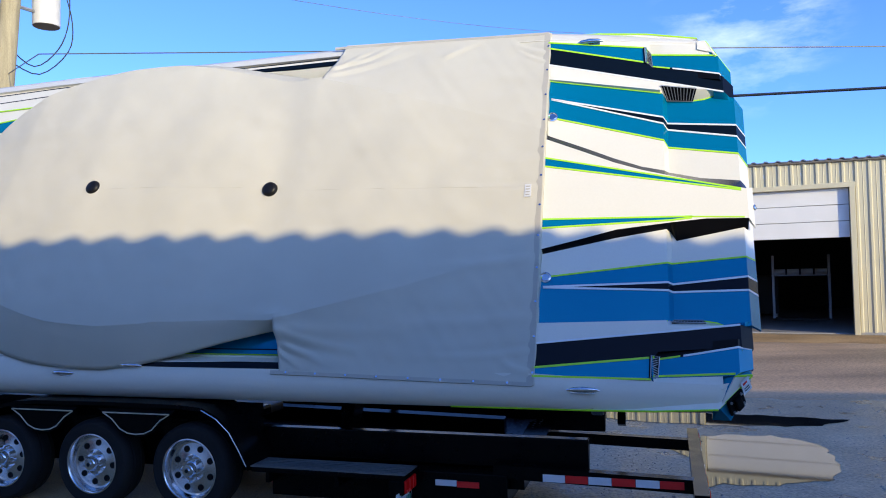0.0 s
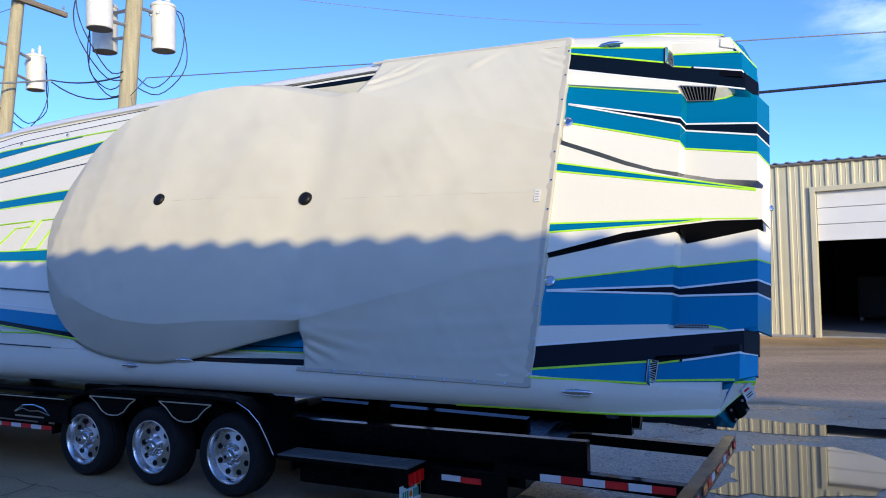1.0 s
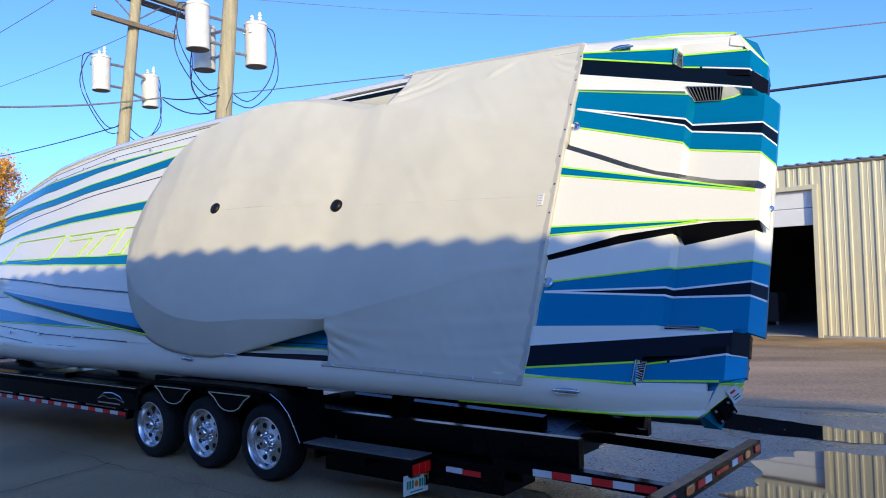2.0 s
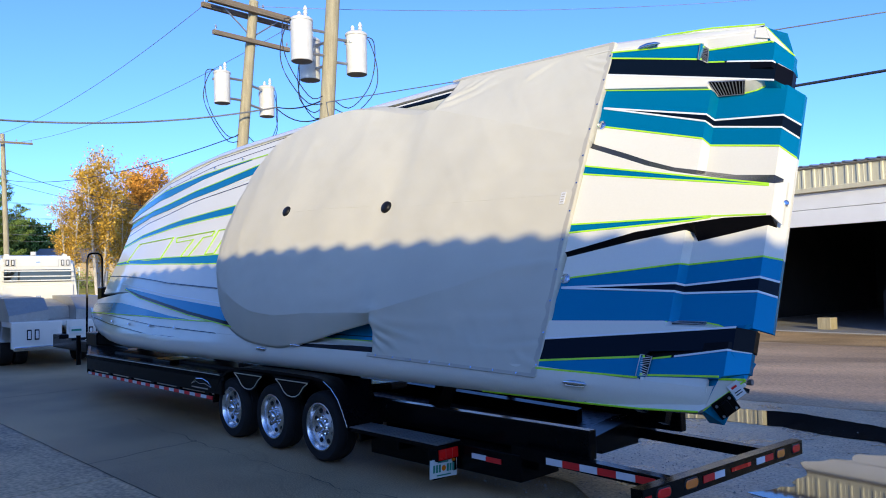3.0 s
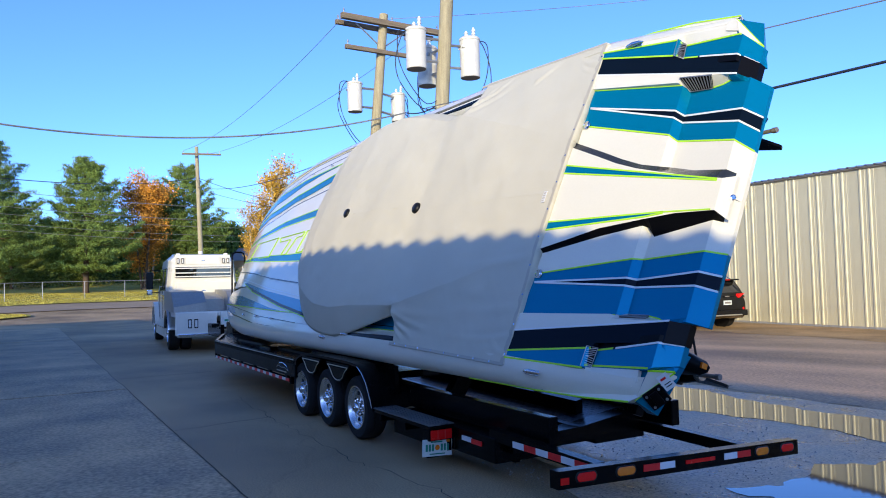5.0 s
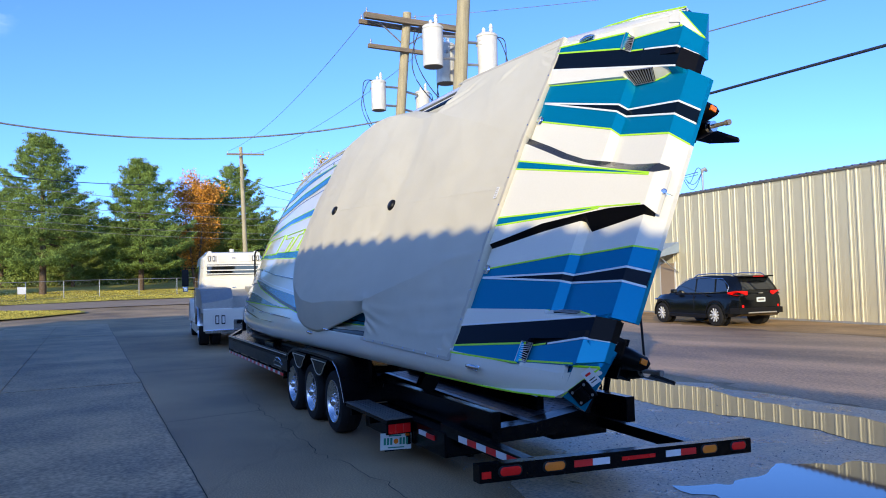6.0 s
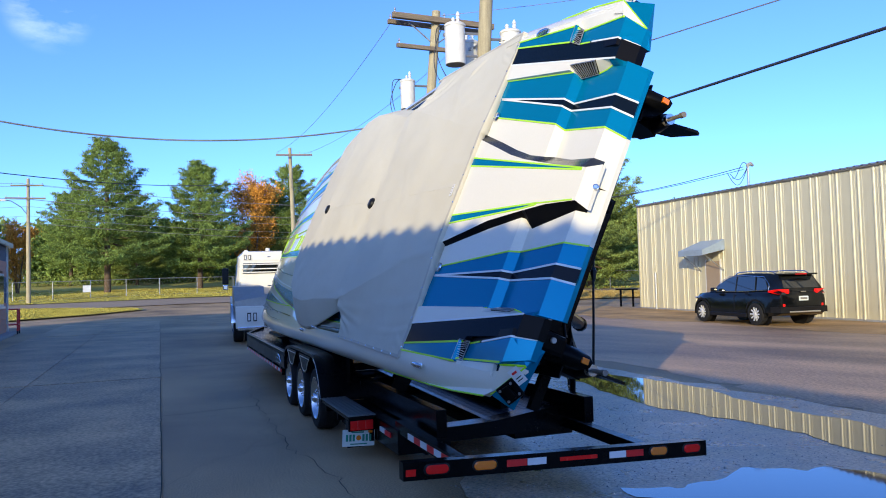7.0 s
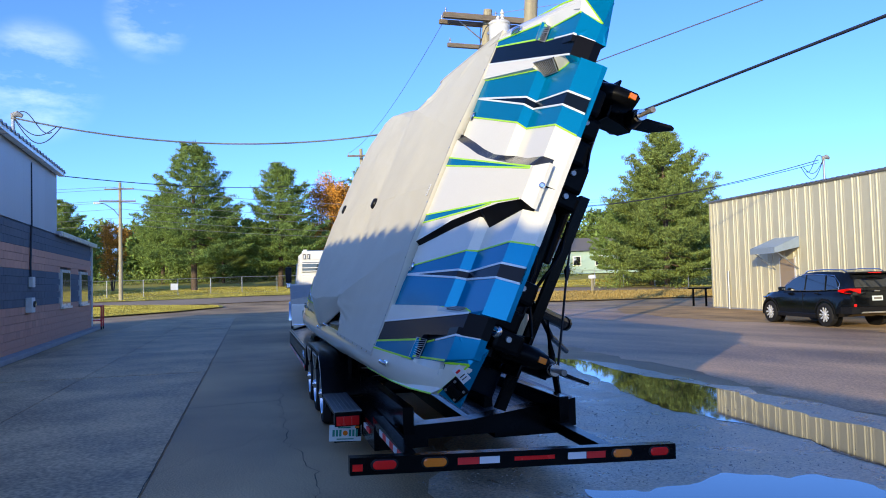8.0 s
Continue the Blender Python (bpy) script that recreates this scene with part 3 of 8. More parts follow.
def band(name, material, a, b, kind="side", lift=0.0, thick=0.05, parent=None, label="", flip=1):
    """A strip of the deck between two lines w = a(s) and w = b(s), out from the middle on one side, or across it for flip 0."""
    s0, s1 = max(a[0][0], b[0][0]), min(a[-1][0], b[-1][0])
    xs = sorted(set(stations(s0, s1)) | {p[0] for p in a + b if s0 <= p[0] <= s1})
    rings = []
    for s in xs:
        wa, wb = lerp(s, a), lerp(s, b)
        hi = []
        for k in range(5):
            w = wa + (wb - wa) * k / 4
            hi.append((s, MID + flip * w if flip else w, deck_n(s, w, kind) + lift))
        rings.append(hi + [(s, hi[4][1], hi[4][2] - thick), (s, hi[0][1], hi[0][2] - thick)])
    return part(name, loft(rings), material, parent or boat, label, smooth=25)


def wall(name, material, top, top_kind, foot, foot_kind, flip, label="", lift=0.0):
    """An upright or sloping face from a line on one level of the deck down to a line on another."""
    s0, s1 = max(top[0][0], foot[0][0]), min(top[-1][0], foot[-1][0])
    xs = sorted(set(stations(s0, s1)) | {p[0] for p in top + foot if s0 <= p[0] <= s1})
    rr = []
    for x in xs:
        a, b = lerp(x, top), lerp(x, foot)
        ya, yb = (MID + flip * a, MID + flip * b) if flip else (a, b)
        za, zb = deck_n(x, abs(a), top_kind) + lift, deck_n(x, abs(b), foot_kind) + 0.002
        rr.append([(x, ya, za), (x, yb, zb), (x, yb, zb - 0.03), (x, ya, min(za, zb) - 0.03)])
    return part(name, loft(rr), material, boat, label, smooth=40)


def line(a, material, kind="side", width=0.016, flip=1, lift=0.004):
    """A pinstripe along w = a(s)."""
    return band("pinstripe", material, [(s, w - width / 2) for s, w in a], [(s, w + width / 2) for s, w in a], kind, lift, 0.008, flip=flip)


# lines across the deck: the hatch's in true widths, the others out from the middle line
CEN_U = [(0, 0.517), (0.324, 0.40), (0.538, 0.32), (0.746, 0.262), (0.95, 0.222), (1.19, 0.178), (1.5, 0.138)]
CEN_L = [(0, -0.466), (0.30, -0.36), (0.56, -0.264), (0.95, -0.182), (1.2, -0.135), (1.5, -0.113)]
FOOT_U = [(0, 0.578), (0.312, 0.468), (0.53, 0.384), (0.74, 0.318), (0.915, 0.29), (0.948, 0.315), (1.185, 0.262), (1.5, 0.235)]
FOOT_L = [(0, -0.49), (0.55, -0.315), (0.90, -0.222), (0.945, -0.215), (0.985, -0.281), (1.5, -0.155)]
BLUE_IN = [(-0.03, 0.722), (0, 0.715), (0.915, 0.532), (0.948, 0.508), (1.465, 0.443), (1.54, 0.41)]
BLUE_OUT = [(-0.03, 1.08), (0, 1.075), (0.905, 0.987), (0.948, 0.962), (1.15, 0.953), (1.24, 0.966), (1.32, 1.0)]
SHOULDER = [(-0.03, 1.08), (0, 1.075), (0.895, 0.992), (0.91, 1.03), (1.18, 1.012), (1.26, 1.008), (1.32, 1.004)]
DARK_IN = [(-0.03, 1.23), (0, 1.225), (0.9, 1.075), (1.385, 0.992), (1.47, 0.972)]
DARK_OUT = [(-0.03, 1.405), (0, 1.40), (0.81, 1.268), (1.1, 1.215), (1.385, 1.155), (1.47, 1.125)]
DARK_LIP = [(-0.03, 1.405), (0, 1.40), (0.81, 1.268), (0.835, 1.225), (1.1, 1.19), (1.385, 1.15), (1.47, 1.125)]
RIM_IN = [(-0.03, 1.462), (0, 1.46), (0.785, 1.425)]
RIM_LOW = [(0.80, 1.40), (0.818, 1.388), (1.33, 1.348)]
RIM_TOP = [(0.785, 1.425), (0.83, 1.462), (1.25, 1.455), (1.33, 1.40)]
RIM_OUT = [(-0.03, 1.50), (0, 1.495), (0.8, 1.495), (1.22, 1.49)]
band("engine_hatch", WHITE, CEN_L, CEN_U, "hatch", 0, 0.03, flip=0, label="raised white engine hatch")
# twin dark walls; the upper one's grey has reflected light in its colour
wall("hatch_wall", GREYB, CEN_U, "hatch", FOOT_U, "side", 0, "dark side wall of the hatch, greyed for reflected light")
wall("hatch_wall", DEEPB, CEN_L, "hatch", FOOT_L, "side", 0, "black side wall of the hatch")
part("hatch_end", loft([[(1.5, -0.113, -0.285), (1.5, 0.138, -0.285), (1.5, 0.138, -0.33), (1.5, -0.113, -0.33)], [(1.548, -0.15, -0.37), (1.548, 0.19, -0.37), (1.548, 0.19, -0.40), (1.548, -0.15, -0.40)]]), WHITE, boat, "white aft lip of the hatch")
for fl in (1, -1):
    band("side_deck", WHITE, [(-0.03, 0.44), (0, 0.40), (0.5, 0.24), (0.9, 0.12), (1.54, 0.0)], BLUE_IN, "side", 0, 0.035, flip=fl)
    blue_edge = BLUE_OUT[:-1] + [(1.32, 1.0), (1.385, 0.99), (1.465, 0.972), (1.54, 0.957)]
    band("deck_stripe", BLUE, BLUE_IN, blue_edge, "side", 0.003, 0.035, flip=fl)
    tip = 0.885 if fl > 0 else 0.785
    wedge_a = [(0.04, tip), (0.915, 0.688), (0.948, 0.674), (1.465, 0.60), (1.54, 0.578)]
    wedge_b = [(0.04, tip + 0.003), (0.915, 0.75), (0.948, 0.736), (1.465, 0.706), (1.54, 0.692)]
    band("wedge_stripe", NAVY, wedge_a, wedge_b, "side", 0.006, 0.012, flip=fl)
    line(wedge_a, SILVER, "side", 0.015, fl, 0.009)
    line(wedge_b, SILVER, "side", 0.015, fl, 0.009)
    line(BLUE_IN, LIME, "side", 0.013, fl, 0.007)
    line(BLUE_OUT[:3], LIME, "side", 0.013, fl, 0.007)
    line(BLUE_OUT[4:], LIME, "side", 0.013, fl, 0.007)
    # shoulder, its inner wall, valley and outer rail of each hull
    band("shoulder", WHITE, SHOULDER, DARK_IN[:4], "hull", 0.004, 0.03, flip=fl)
    wall("shoulder_wall", WHITE, SHOULDER, "hull", BLUE_OUT, "side", fl, lift=0.004)
    wing = [(1.31, 1.005), (1.385, 0.992), (1.47, 0.972)]
    wall("wing", BLUE, wing, "hull", [(s, w - 0.035) for s, w in wing], "side", fl, "blue upturned aft corner", 0.004)
    band("dark_stripe", NAVY, DARK_IN[:4], DARK_LIP[:6], "hull", 0, 0.075, flip=fl)
    # the stripe turns black here to hold the shade of its hollow
    band("dark_end", DEEPB, DARK_IN[3:], DARK_LIP[5:], "hull", 0, 0.06, flip=fl, label="navy stripe end painted black for the shade of the stern hollow")
    # the hand pocket's deep shade, painted as a flat black strip
    band("step_pocket", DEEPB, [(0.83, 1.17), (1.1, 1.14), (1.44, 1.09)], [(0.83, 1.262), (0.98, 1.245), (1.12, 1.21), (1.44, 1.14)], "low", 0.012, 0.02, flip=fl, label="flat black strip painting the hand pocket's shade under the dark stripe")
    line(DARK_IN[:4], SILVER, "hull", 0.014, fl, 0.006)
    band("outer_stripe", BLUE, [(-0.03, 1.405), (0, 1.40), (0.80, 1.268)], [(-0.03, 1.462), (0, 1.46), (0.785, 1.425), (0.80, 1.42)], "hull", 0.0, 0.2, flip=fl)
    band("aft_step", BLUE, [(0.79, 1.27), (0.82, 1.26), (1.1, 1.215), (1.385, 1.155), (1.46, 1.125)], [(0.79, 1.42), (0.82, 1.40), (1.33, 1.36), (1.46, 1.27)], "low", 0.008, 0.05, flip=fl, label="recessed blue boarding step")
    line(DARK_OUT[:3], LIME, "hull", 0.015, fl, 0.004)
    line([(1.0, 1.235), (1.1, 1.215), (1.36, 1.16), (1.46, 1.128)], SILVER, "low", 0.014, fl, 0.013)
    line([(0.84, 1.265), (0.98, 1.238)], LIME, "low", 0.013, fl, 0.013)
    line(RIM_IN, LIME, "hull", 0.014, fl, 0.005)
    line(RIM_LOW, LIME, "low", 0.014, fl, 0.013)
    tail = [(1.32, 1.42)] if fl > 0 else []
    band("rim", WHITE, RIM_IN + [(0.83, 1.462), (1.25, 1.455), (1.32, 1.40)], RIM_OUT + tail, "hull", 0.002 if fl > 0 else -0.018, 0.2, flip=fl)
    wall("rail_wall", WHITE, RIM_TOP if fl > 0 else RIM_TOP[:3], "hull", RIM_LOW, "low", fl, "sloping inner face of the outer rail", 0.002 if fl > 0 else -0.018)
# stripes that taper along the hatch
for c, edge, tail in ((BLUE, [(0.0, 0.336), (1.46, 0.134)], [(0.0, 0.258), (1.46, 0.122)]), (BLUE, [(0.0, -0.213), (1.1, -0.125)], [(0.0, -0.288), (0.95, -0.165), (1.1, -0.134)])):
    band("hatch_stripe", c, tail, edge, "hatch", 0.003, 0.01, flip=0)
    line(edge, LIME, "hatch", 0.013, 0, 0.006)
    line(tail, LIME, "hatch", 0.013, 0, 0.006)
line([(1.08, -0.127), (1.47, -0.108)], LIME, "hatch", 0.010, 0, 0.006)
# forward deck: white panels in shallow steps, with blue, navy and lime stripes laid on them
for fl in (1, -1):
    n0 = [(-11.2, 1.10), (-9.2, 1.32), (-7.3, 1.47), (-5.2, 1.50), (-3.4, 1.50), (-0.38, 1.50)]
    n1 = [(-11.1, 1.04), (-9.0, 1.20), (-7.1, 1.34), (-5.1, 1.395), (-3.2, 1.41), (-0.38, 1.41)]
    b1o = [(-11.25, 1.03), (-9.0, 1.15), (-7.0, 1.215), (-6.0, 1.235)]
    b1i = [(-11.05, 0.87), (-8.8, 0.98), (-7.46, 1.11), (-6.56, 1.20), (-6.0, 1.23)]
    if fl > 0:
        b2o = [(-10.6, 0.68), (-8.6, 0.79), (-6.8, 0.95), (-5.3, 1.11), (-2.7, 1.28), (-0.38, 1.30)]
        b2i = [(-10.5, 0.56), (-8.46, 0.67), (-6.7, 0.82), (-5.33, 0.98), (-2.7, 1.08), (-0.38, 1.10)]
    else:
        b2o = [(-8.9, 0.74), (-8.0, 0.92), (-6.0, 1.18), (-4.6, 1.32), (-2.7, 1.33), (-0.38, 1.33)]
        b2i = [(-9.2, 0.68), (-7.0, 0.92), (-5.05, 1.07), (-2.7, 1.12), (-0.38, 1.14)]
    n4 = [(-10.45, 0.39), (-8.3, 0.57), (-7.1, 0.695), (-5.3, 0.815), (-0.38, 0.83)]
    n5 = [(-10.35, 0.19), (-8.0, 0.355), (-6.4, 0.425), (-5.5, 0.455), (-0.38, 0.5)]
    n6 = [(-10.3, 0.15), (-8.0, 0.25), (-6.4, 0.30), (-5.5, 0.312), (-0.38, 0.33)]
    edge = [(-11.4, 0.98)] + [(s, beam(s) - 0.075) for s in (-11.2, -10.6, -9.6, -8.4, -6.5, -2, -0.38)]
    band("foredeck_rail", WHITE, n0, edge, lift=-0.010, flip=fl)
    band("foredeck_panel", WHITE, n1, n0, lift=0.002, flip=fl)
    band("foredeck_panel", WHITE, [(-10.95, 0.80), (-8.6, 0.80), (-6.8, 0.965), (-5.3, 1.10), (-0.38, 1.12)], n1, lift=0.008, flip=fl)
    band("foredeck_panel", WHITE, n4, [(-10.75, 0.72), (-8.6, 0.80), (-6.8, 0.965), (-5.3, 1.10), (-0.38, 1.12)], lift=0.018, flip=fl)
    band("foredeck_panel", WHITE, n5, n4, lift=0.030, flip=fl)
    band("foredeck_stripe", BLUE, n6, n5, lift=0.032, flip=fl)
    band("foredeck_stripe", BLUE, b1i, b1o, lift=0.018, thick=0.016, flip=fl)
    band("foredeck_stripe", BLUE, b2i, b2o, lift=0.030, thick=0.022, flip=fl)
    if fl < 0:
        band("foredeck_feather", NAVY, [(s, w - (0.05 if s > -8.5 else 0.01)) for s, w in b2o], b2o, lift=0.033, thick=0.012, flip=fl)
    band("foredeck_feather", NAVY, [(-3.6, 1.455), (-3.0, 1.43), (-1.9, 1.40), (-0.38, 1.40)], [(-3.6, 1.462), (-3.0, 1.465), (-1.9, 1.465), (-0.38, 1.465)], lift=0.006, thick=0.012, flip=fl)
    line(n0, GREYB, width=0.014, flip=fl, lift=0.004)
    line([p for p in n1 if p[0] < -3.5], GREYB, width=0.012, flip=fl, lift=0.010)
    line(n4, GREYB, width=0.016, flip=fl, lift=0.032)
    line([(s, w - 0.05) for s, w in b2i], SILVER, width=0.012, flip=fl, lift=0.024)
    for nn, up in ((n5, 0.036), (n6, 0.036), (b2o, 0.036), ([(s, w + 0.012) for s, w in b1o] + [(-5.3, 1.25)], 0.021)):
        line(nn, LIME, width=0.014, flip=fl, lift=up)
band("foredeck", WHITE, [(s, MID - w) for s, w in n6], [(s, MID + w) for s, w in n6], lift=0.03, flip=0)


# hull sides: white topsides rolling into a dark blue bottom
def hull_side(fl):
    sc = fl * (1 + 0.04 * fl)
    white, dark = [], []
    out = 0.085 if fl < 0 else 0.03
    for s in [-11.55, -11.4, -11.1, -10.6, -10, -9.2, -8.4, -7.4, -6.4, -5, -3.5, -2, -1, 0, 0.4, 0.7, 1.21]:
        b, z = beam(s), (sheer(s) if s < 0 else deck_n(s, 1.5, "hull"))
        k = min(1.0, (s + 11.55) / 2.2)
        d = 0.28 + 0.72 * k
        if s > 0:
            d *= 1 - 0.68 * s / 1.21
        e = 0.06 + 0.79 * k ** 0.7
        g = (1.0 if s <= 0 else 1 - (0.6 if fl < 0 else 1.0) * (s / 1.21) ** 2) * k
        white.append([(s, sc * (b - 0.11), z + 0.004), (s, sc * (b - 0.08 + (out - 0.045) * g), z - 0.010 + 0.006 * g), (s, sc * (b - 0.045 + (out - 0.03) * g), z - 0.034 + 0.016 * g), (s, sc * (b - 0.01 + (out - 0.015) * g), z - 0.085 + 0.035 * g), (s, sc * (b + 0.012 + (out - 0.002) * g), z - 0.095 - 0.08 * d + 0.075 * g), (s, sc * (b + 0.02 + out * g), z - 0.28 * d + 0.13 * g), (s, sc * (b - 0.04), z - 0.29 * d + 0.07 * g), (s, sc * (b - 0.11), z - 0.06)])
        if s < 0.5:
            dark.append([(s, sc * (b + 0.012 + out * g), z - 0.262 * d + 0.125 * g), (s, sc * (b - 0.01), z - 0.5 * d), (s, sc * (b - 0.40 * e), z - 0.98 * d), (s, sc * (b - 0.5 * e), z - 1.0 * d), (s, sc * (b - 0.8 * e), z - 0.6 * d), (s, sc * (b - 0.9 * e), z - 0.10), (s, sc * (b - 0.07), z - 0.10)])
    # the rail narrows to a point at the stern corner
    for s, w0, w1, z0, z1 in (((1.262, 1.40, 1.476, -0.240, -0.300),) if fl > 0 else ((1.30, 1.418, 1.510, -0.286, -0.358), (1.438, 1.352, 1.366, -0.386, -0.400))):
        white.append([(s, sc * (w0 + (w1 - w0) * f), z0 + (z1 - z0) * f) for f in (0, 0.3, 0.6, 0.8, 0.92, 1.0)] + [(s, sc * w1, z1 - 0.02), (s, sc * w0, z0 - 0.03)])
    skirt = [[(x, sc * (beam(x) + 0.012), deck_n(x, 1.5, "hull") - h), (x, sc * (beam(x) + 0.016), -0.50), (x, sc * (beam(x) - 0.12), -0.50), (x, sc * (beam(x) - 0.12), deck_n(x, 1.5, "hull") - 0.05)] for x, h in ((0.38, 0.27), (0.8, 0.18), (1.21, 0.09))]
    part("hull_skirt", loft(skirt), NAVYB, boat, "dark blue lower hull edge at the stern")
    part("topside", loft(white), WHITE, boat, "rounded white topsides", smooth=50)
    part("hull_bottom", loft(dark), NAVYB, boat, "dark blue hull bottom", smooth=30)
    pts = [(s, sc * (beam(s) + 0.021 + out * (1 - (0.6 if fl < 0 else 1.0) * (max(0, s) / 1.21) ** 2)), 0.13 * (1 - (0.6 if fl < 0 else 1.0) * (max(0, s) / 1.21) ** 2) + (sheer(s) if s < 0 else deck_n(s, 1.5, "hull")) - 0.275 * (0.28 + 0.72 * min(1.0, (s + 11.55) / 2.2)) * (1 - 0.68 * max(0, s) / 1.21)) for s in (-0.6, -0.2, 0, 0.4, 0.8, 1.21)] 
    part("pinstripe", tube(pts, 0.007, 5), LIME, boat)


for fl in (1, -1):
    hull_side(fl)
    # bevelled blue aft quarter of each hull, true widths across the deck
    if fl > 0:
        rim_c, step_c, tip, low_c, foot_c, inn = (1.265, 1.54, -0.236), (1.33, 1.385, -0.244), (1.455, 1.315, -0.395), (1.35, 1.60, -0.44), (1.47, 1.165, -0.47), (1.38, 1.19, -0.262)
    else:
        rim_c, step_c, tip, low_c, foot_c, inn = (1.22, -1.53, -0.315), (1.325, -1.325, -0.262), (1.445, -1.28, -0.385), (1.30, -1.575, -0.48), (1.46, -1.14, -0.47), (1.38, -1.125, -0.268)
    bm = bmesh.new()
    back = [(1.18, p[1] * (0.995 if p is not inn else 1.0), p[2] - 0.02) for p in (rim_c, low_c, inn)]
    for p in [rim_c, step_c, tip, low_c, foot_c, inn, (1.455, inn[1] * 1.01, -0.43), (1.20, inn[1], -0.47), (1.19, step_c[1], -0.33)] + back:
        bm.verts.new((p[0], p[1], p[2] - 0.003))
    bmesh.ops.convex_hull(bm, input=bm.verts[:])
    part("aft_quarter", bm, BLUE, boat, "bevelled blue stern quarter")
    sc = fl * (1 + 0.04 * fl)
    face = (Vector(step_c) - Vector(rim_c)).cross(Vector(tip) - Vector(rim_c)).normalized() * 0.004
    face = face if face.x > 0 else -face
    part("rim_tip", loft([[Vector(p) + face * k for p in (rim_c, step_c, tip)] for k in (-1, 1)]), WHITE, boat, "white tip of the outer rail")
    part("pinstripe", tube([step_c[:2] + (step_c[2] + 0.006,), tip[:2] + (tip[2] + 0.006,)], 0.008, 5), LIME, boat)
    part("pinstripe", tube([rim_c, tip], 0.008, 5), LIME, boat)
    if fl > 0:
        end = [Vector(rim_c), Vector(step_c), Vector((1.31, 1.42, -0.243)), Vector((1.20, 1.45, -0.226)), Vector((1.20, 1.535, -0.226))]
        part("rail_end", loft([[p + Vector((0, 0, k)) for p in end] for k in (-0.012, 0.005)]), WHITE, boat, "white end of the outer rail")

    def plane(a, b, c, u, v, lift):
        """A frame on the facet a, b, c: x along a-b, z outwards, at a + u (b - a) + v (c - a)."""
        a, b, c = Vector(a), Vector(b), Vector(c)
        ex = (b - a).normalized()
        ez = ex.cross(c - a).normalized()
        ez = ez if ez.dot(Vector((1, 0, 0))) > 0 else -ez
        ey = ez.cross(ex)
        o = a + (b - a) * u + (c - a) * v + ez * lift
        return Matrix(((ex.x, ey.x, ez.x, o.x), (ex.y, ey.y, ez.y, o.y), (ex.z, ey.z, ez.z, o.z), (0, 0, 0, 1)))
    # deck fittings
    f = part("filler_cap", lathe([(0, 0.012), (0.03, 0.012), (0.034, 0.006), (0.042, 0.014), (0.052, 0.010), (0.055, -0.004), (0, -0.004)], 24, m=Matrix.Rotation(radians(0), 4, "X")), CHROME, boat, "round chrome filler cap", smooth=40)
    f.matrix_local = Matrix.Translation((0.055, MID + fl * 0.71, -0.03)) @ Matrix.Scale(0.8, 4) @ Matrix.Rotation(radians(-90), 4, "X") @ Matrix.Rotation(radians(180), 4, "X")
    for s, w in ((0.34, 1.50), (-3.9, 1.50), (-3.25, 1.43)):
        n0 = deck_n(s, w, "hull")
        bm = bmesh.new()
        tube([(s - 0.11, fl * w, n0 + 0.012), (s - 0.07, fl * w, n0 + 0.026), (s, fl * w, n0 + 0.032), (s + 0.07, fl * w, n0 + 0.026), (s + 0.11, fl * w, n0 + 0.012)], [0.006, 0.016, 0.02, 0.016, 0.006], 8, bm)
        box(bm, (s - 0.085, fl * w - 0.022, n0 - 0.01), (s + 0.085, fl * w + 0.022, n0 + 0.008), 0.006)
        part("cleat", bm, CHROME, boat, "polished folding deck cleat", smooth=50)
    # slotted gratings, each on the quad a b c d with bright slats
    def grating(name, quad, slats, label):
        a, b, c, d = [Vector((x, MID + fl * w, n)) for x, w, n in quad]
        up = (b - a).cross(d - a).normalized()
        up = up if up.z > 0 else -up

        def at(u, v, h):
            return (a.lerp(b, u)).lerp(d.lerp(c, u), v) + up * h
        g = part(name, loft([[at(u, v, h) for u, v in ((0, 0), (1, 0), (1, 1), (0, 1))] for h in (-0.010, 0.001)]), DEEPB, boat, label)
        for u0, v0, u1, v1, t in slats:
            e = Vector((u1 - u0, v1 - v0)).normalized().orthogonal() * t
            part("slat", loft([[at(u0 + e.x, v0 + e.y, h), at(u1 + e.x, v1 + e.y, h), at(u1 - e.x, v1 - e.y, h), at(u0 - e.x, v0 - e.y, h)] for h in (0.0, 0.006)]), GALV, g)
        part("rim", tube([at(u, v, 0.006) for u, v in ((0, 0), (1, 0), (1, 1), (0, 1), (0, 0))], 0.004, 5), GALV, g)
    hn, ln = deck_n(0.79, 1.36, "hull") + 0.016, deck_n(0.84, 1.36, "low") + 0.016
    diag = [(0.08, 0.06 + 0.11 * k, 0.92, max(0.02, -0.06 + 0.11 * k), 0.011) for k in range(1, 5)] + [(0.08, 0.46 + 0.11 * k, 0.92, min(0.98, 0.60 + 0.11 * k), 0.011) for k in range(5)]
    grating("vent_grating", ((0.785, 1.262, hn), (0.838, 1.25, ln), (0.825, 1.395, ln), (0.778, 1.418, hn)), diag, "slotted air vent with bright slats")
    grating("deck_grille", ((0.948, 0.955, -0.272), (1.15, 0.947, -0.298), (1.18, 1.013, -0.218), (0.908, 1.03, -0.160)) if fl > 0 else ((0.948, 0.957, -0.283), (1.15, 0.951, -0.306), (1.16, 0.984, -0.262), (0.93, 0.990, -0.228)), [(0.06 + 0.098 * k, 0.06, 0.06 + 0.098 * k, 0.94, 0.012) for k in range(10)], "dark intake grille with fine slats")
    if fl > 0:
        continue
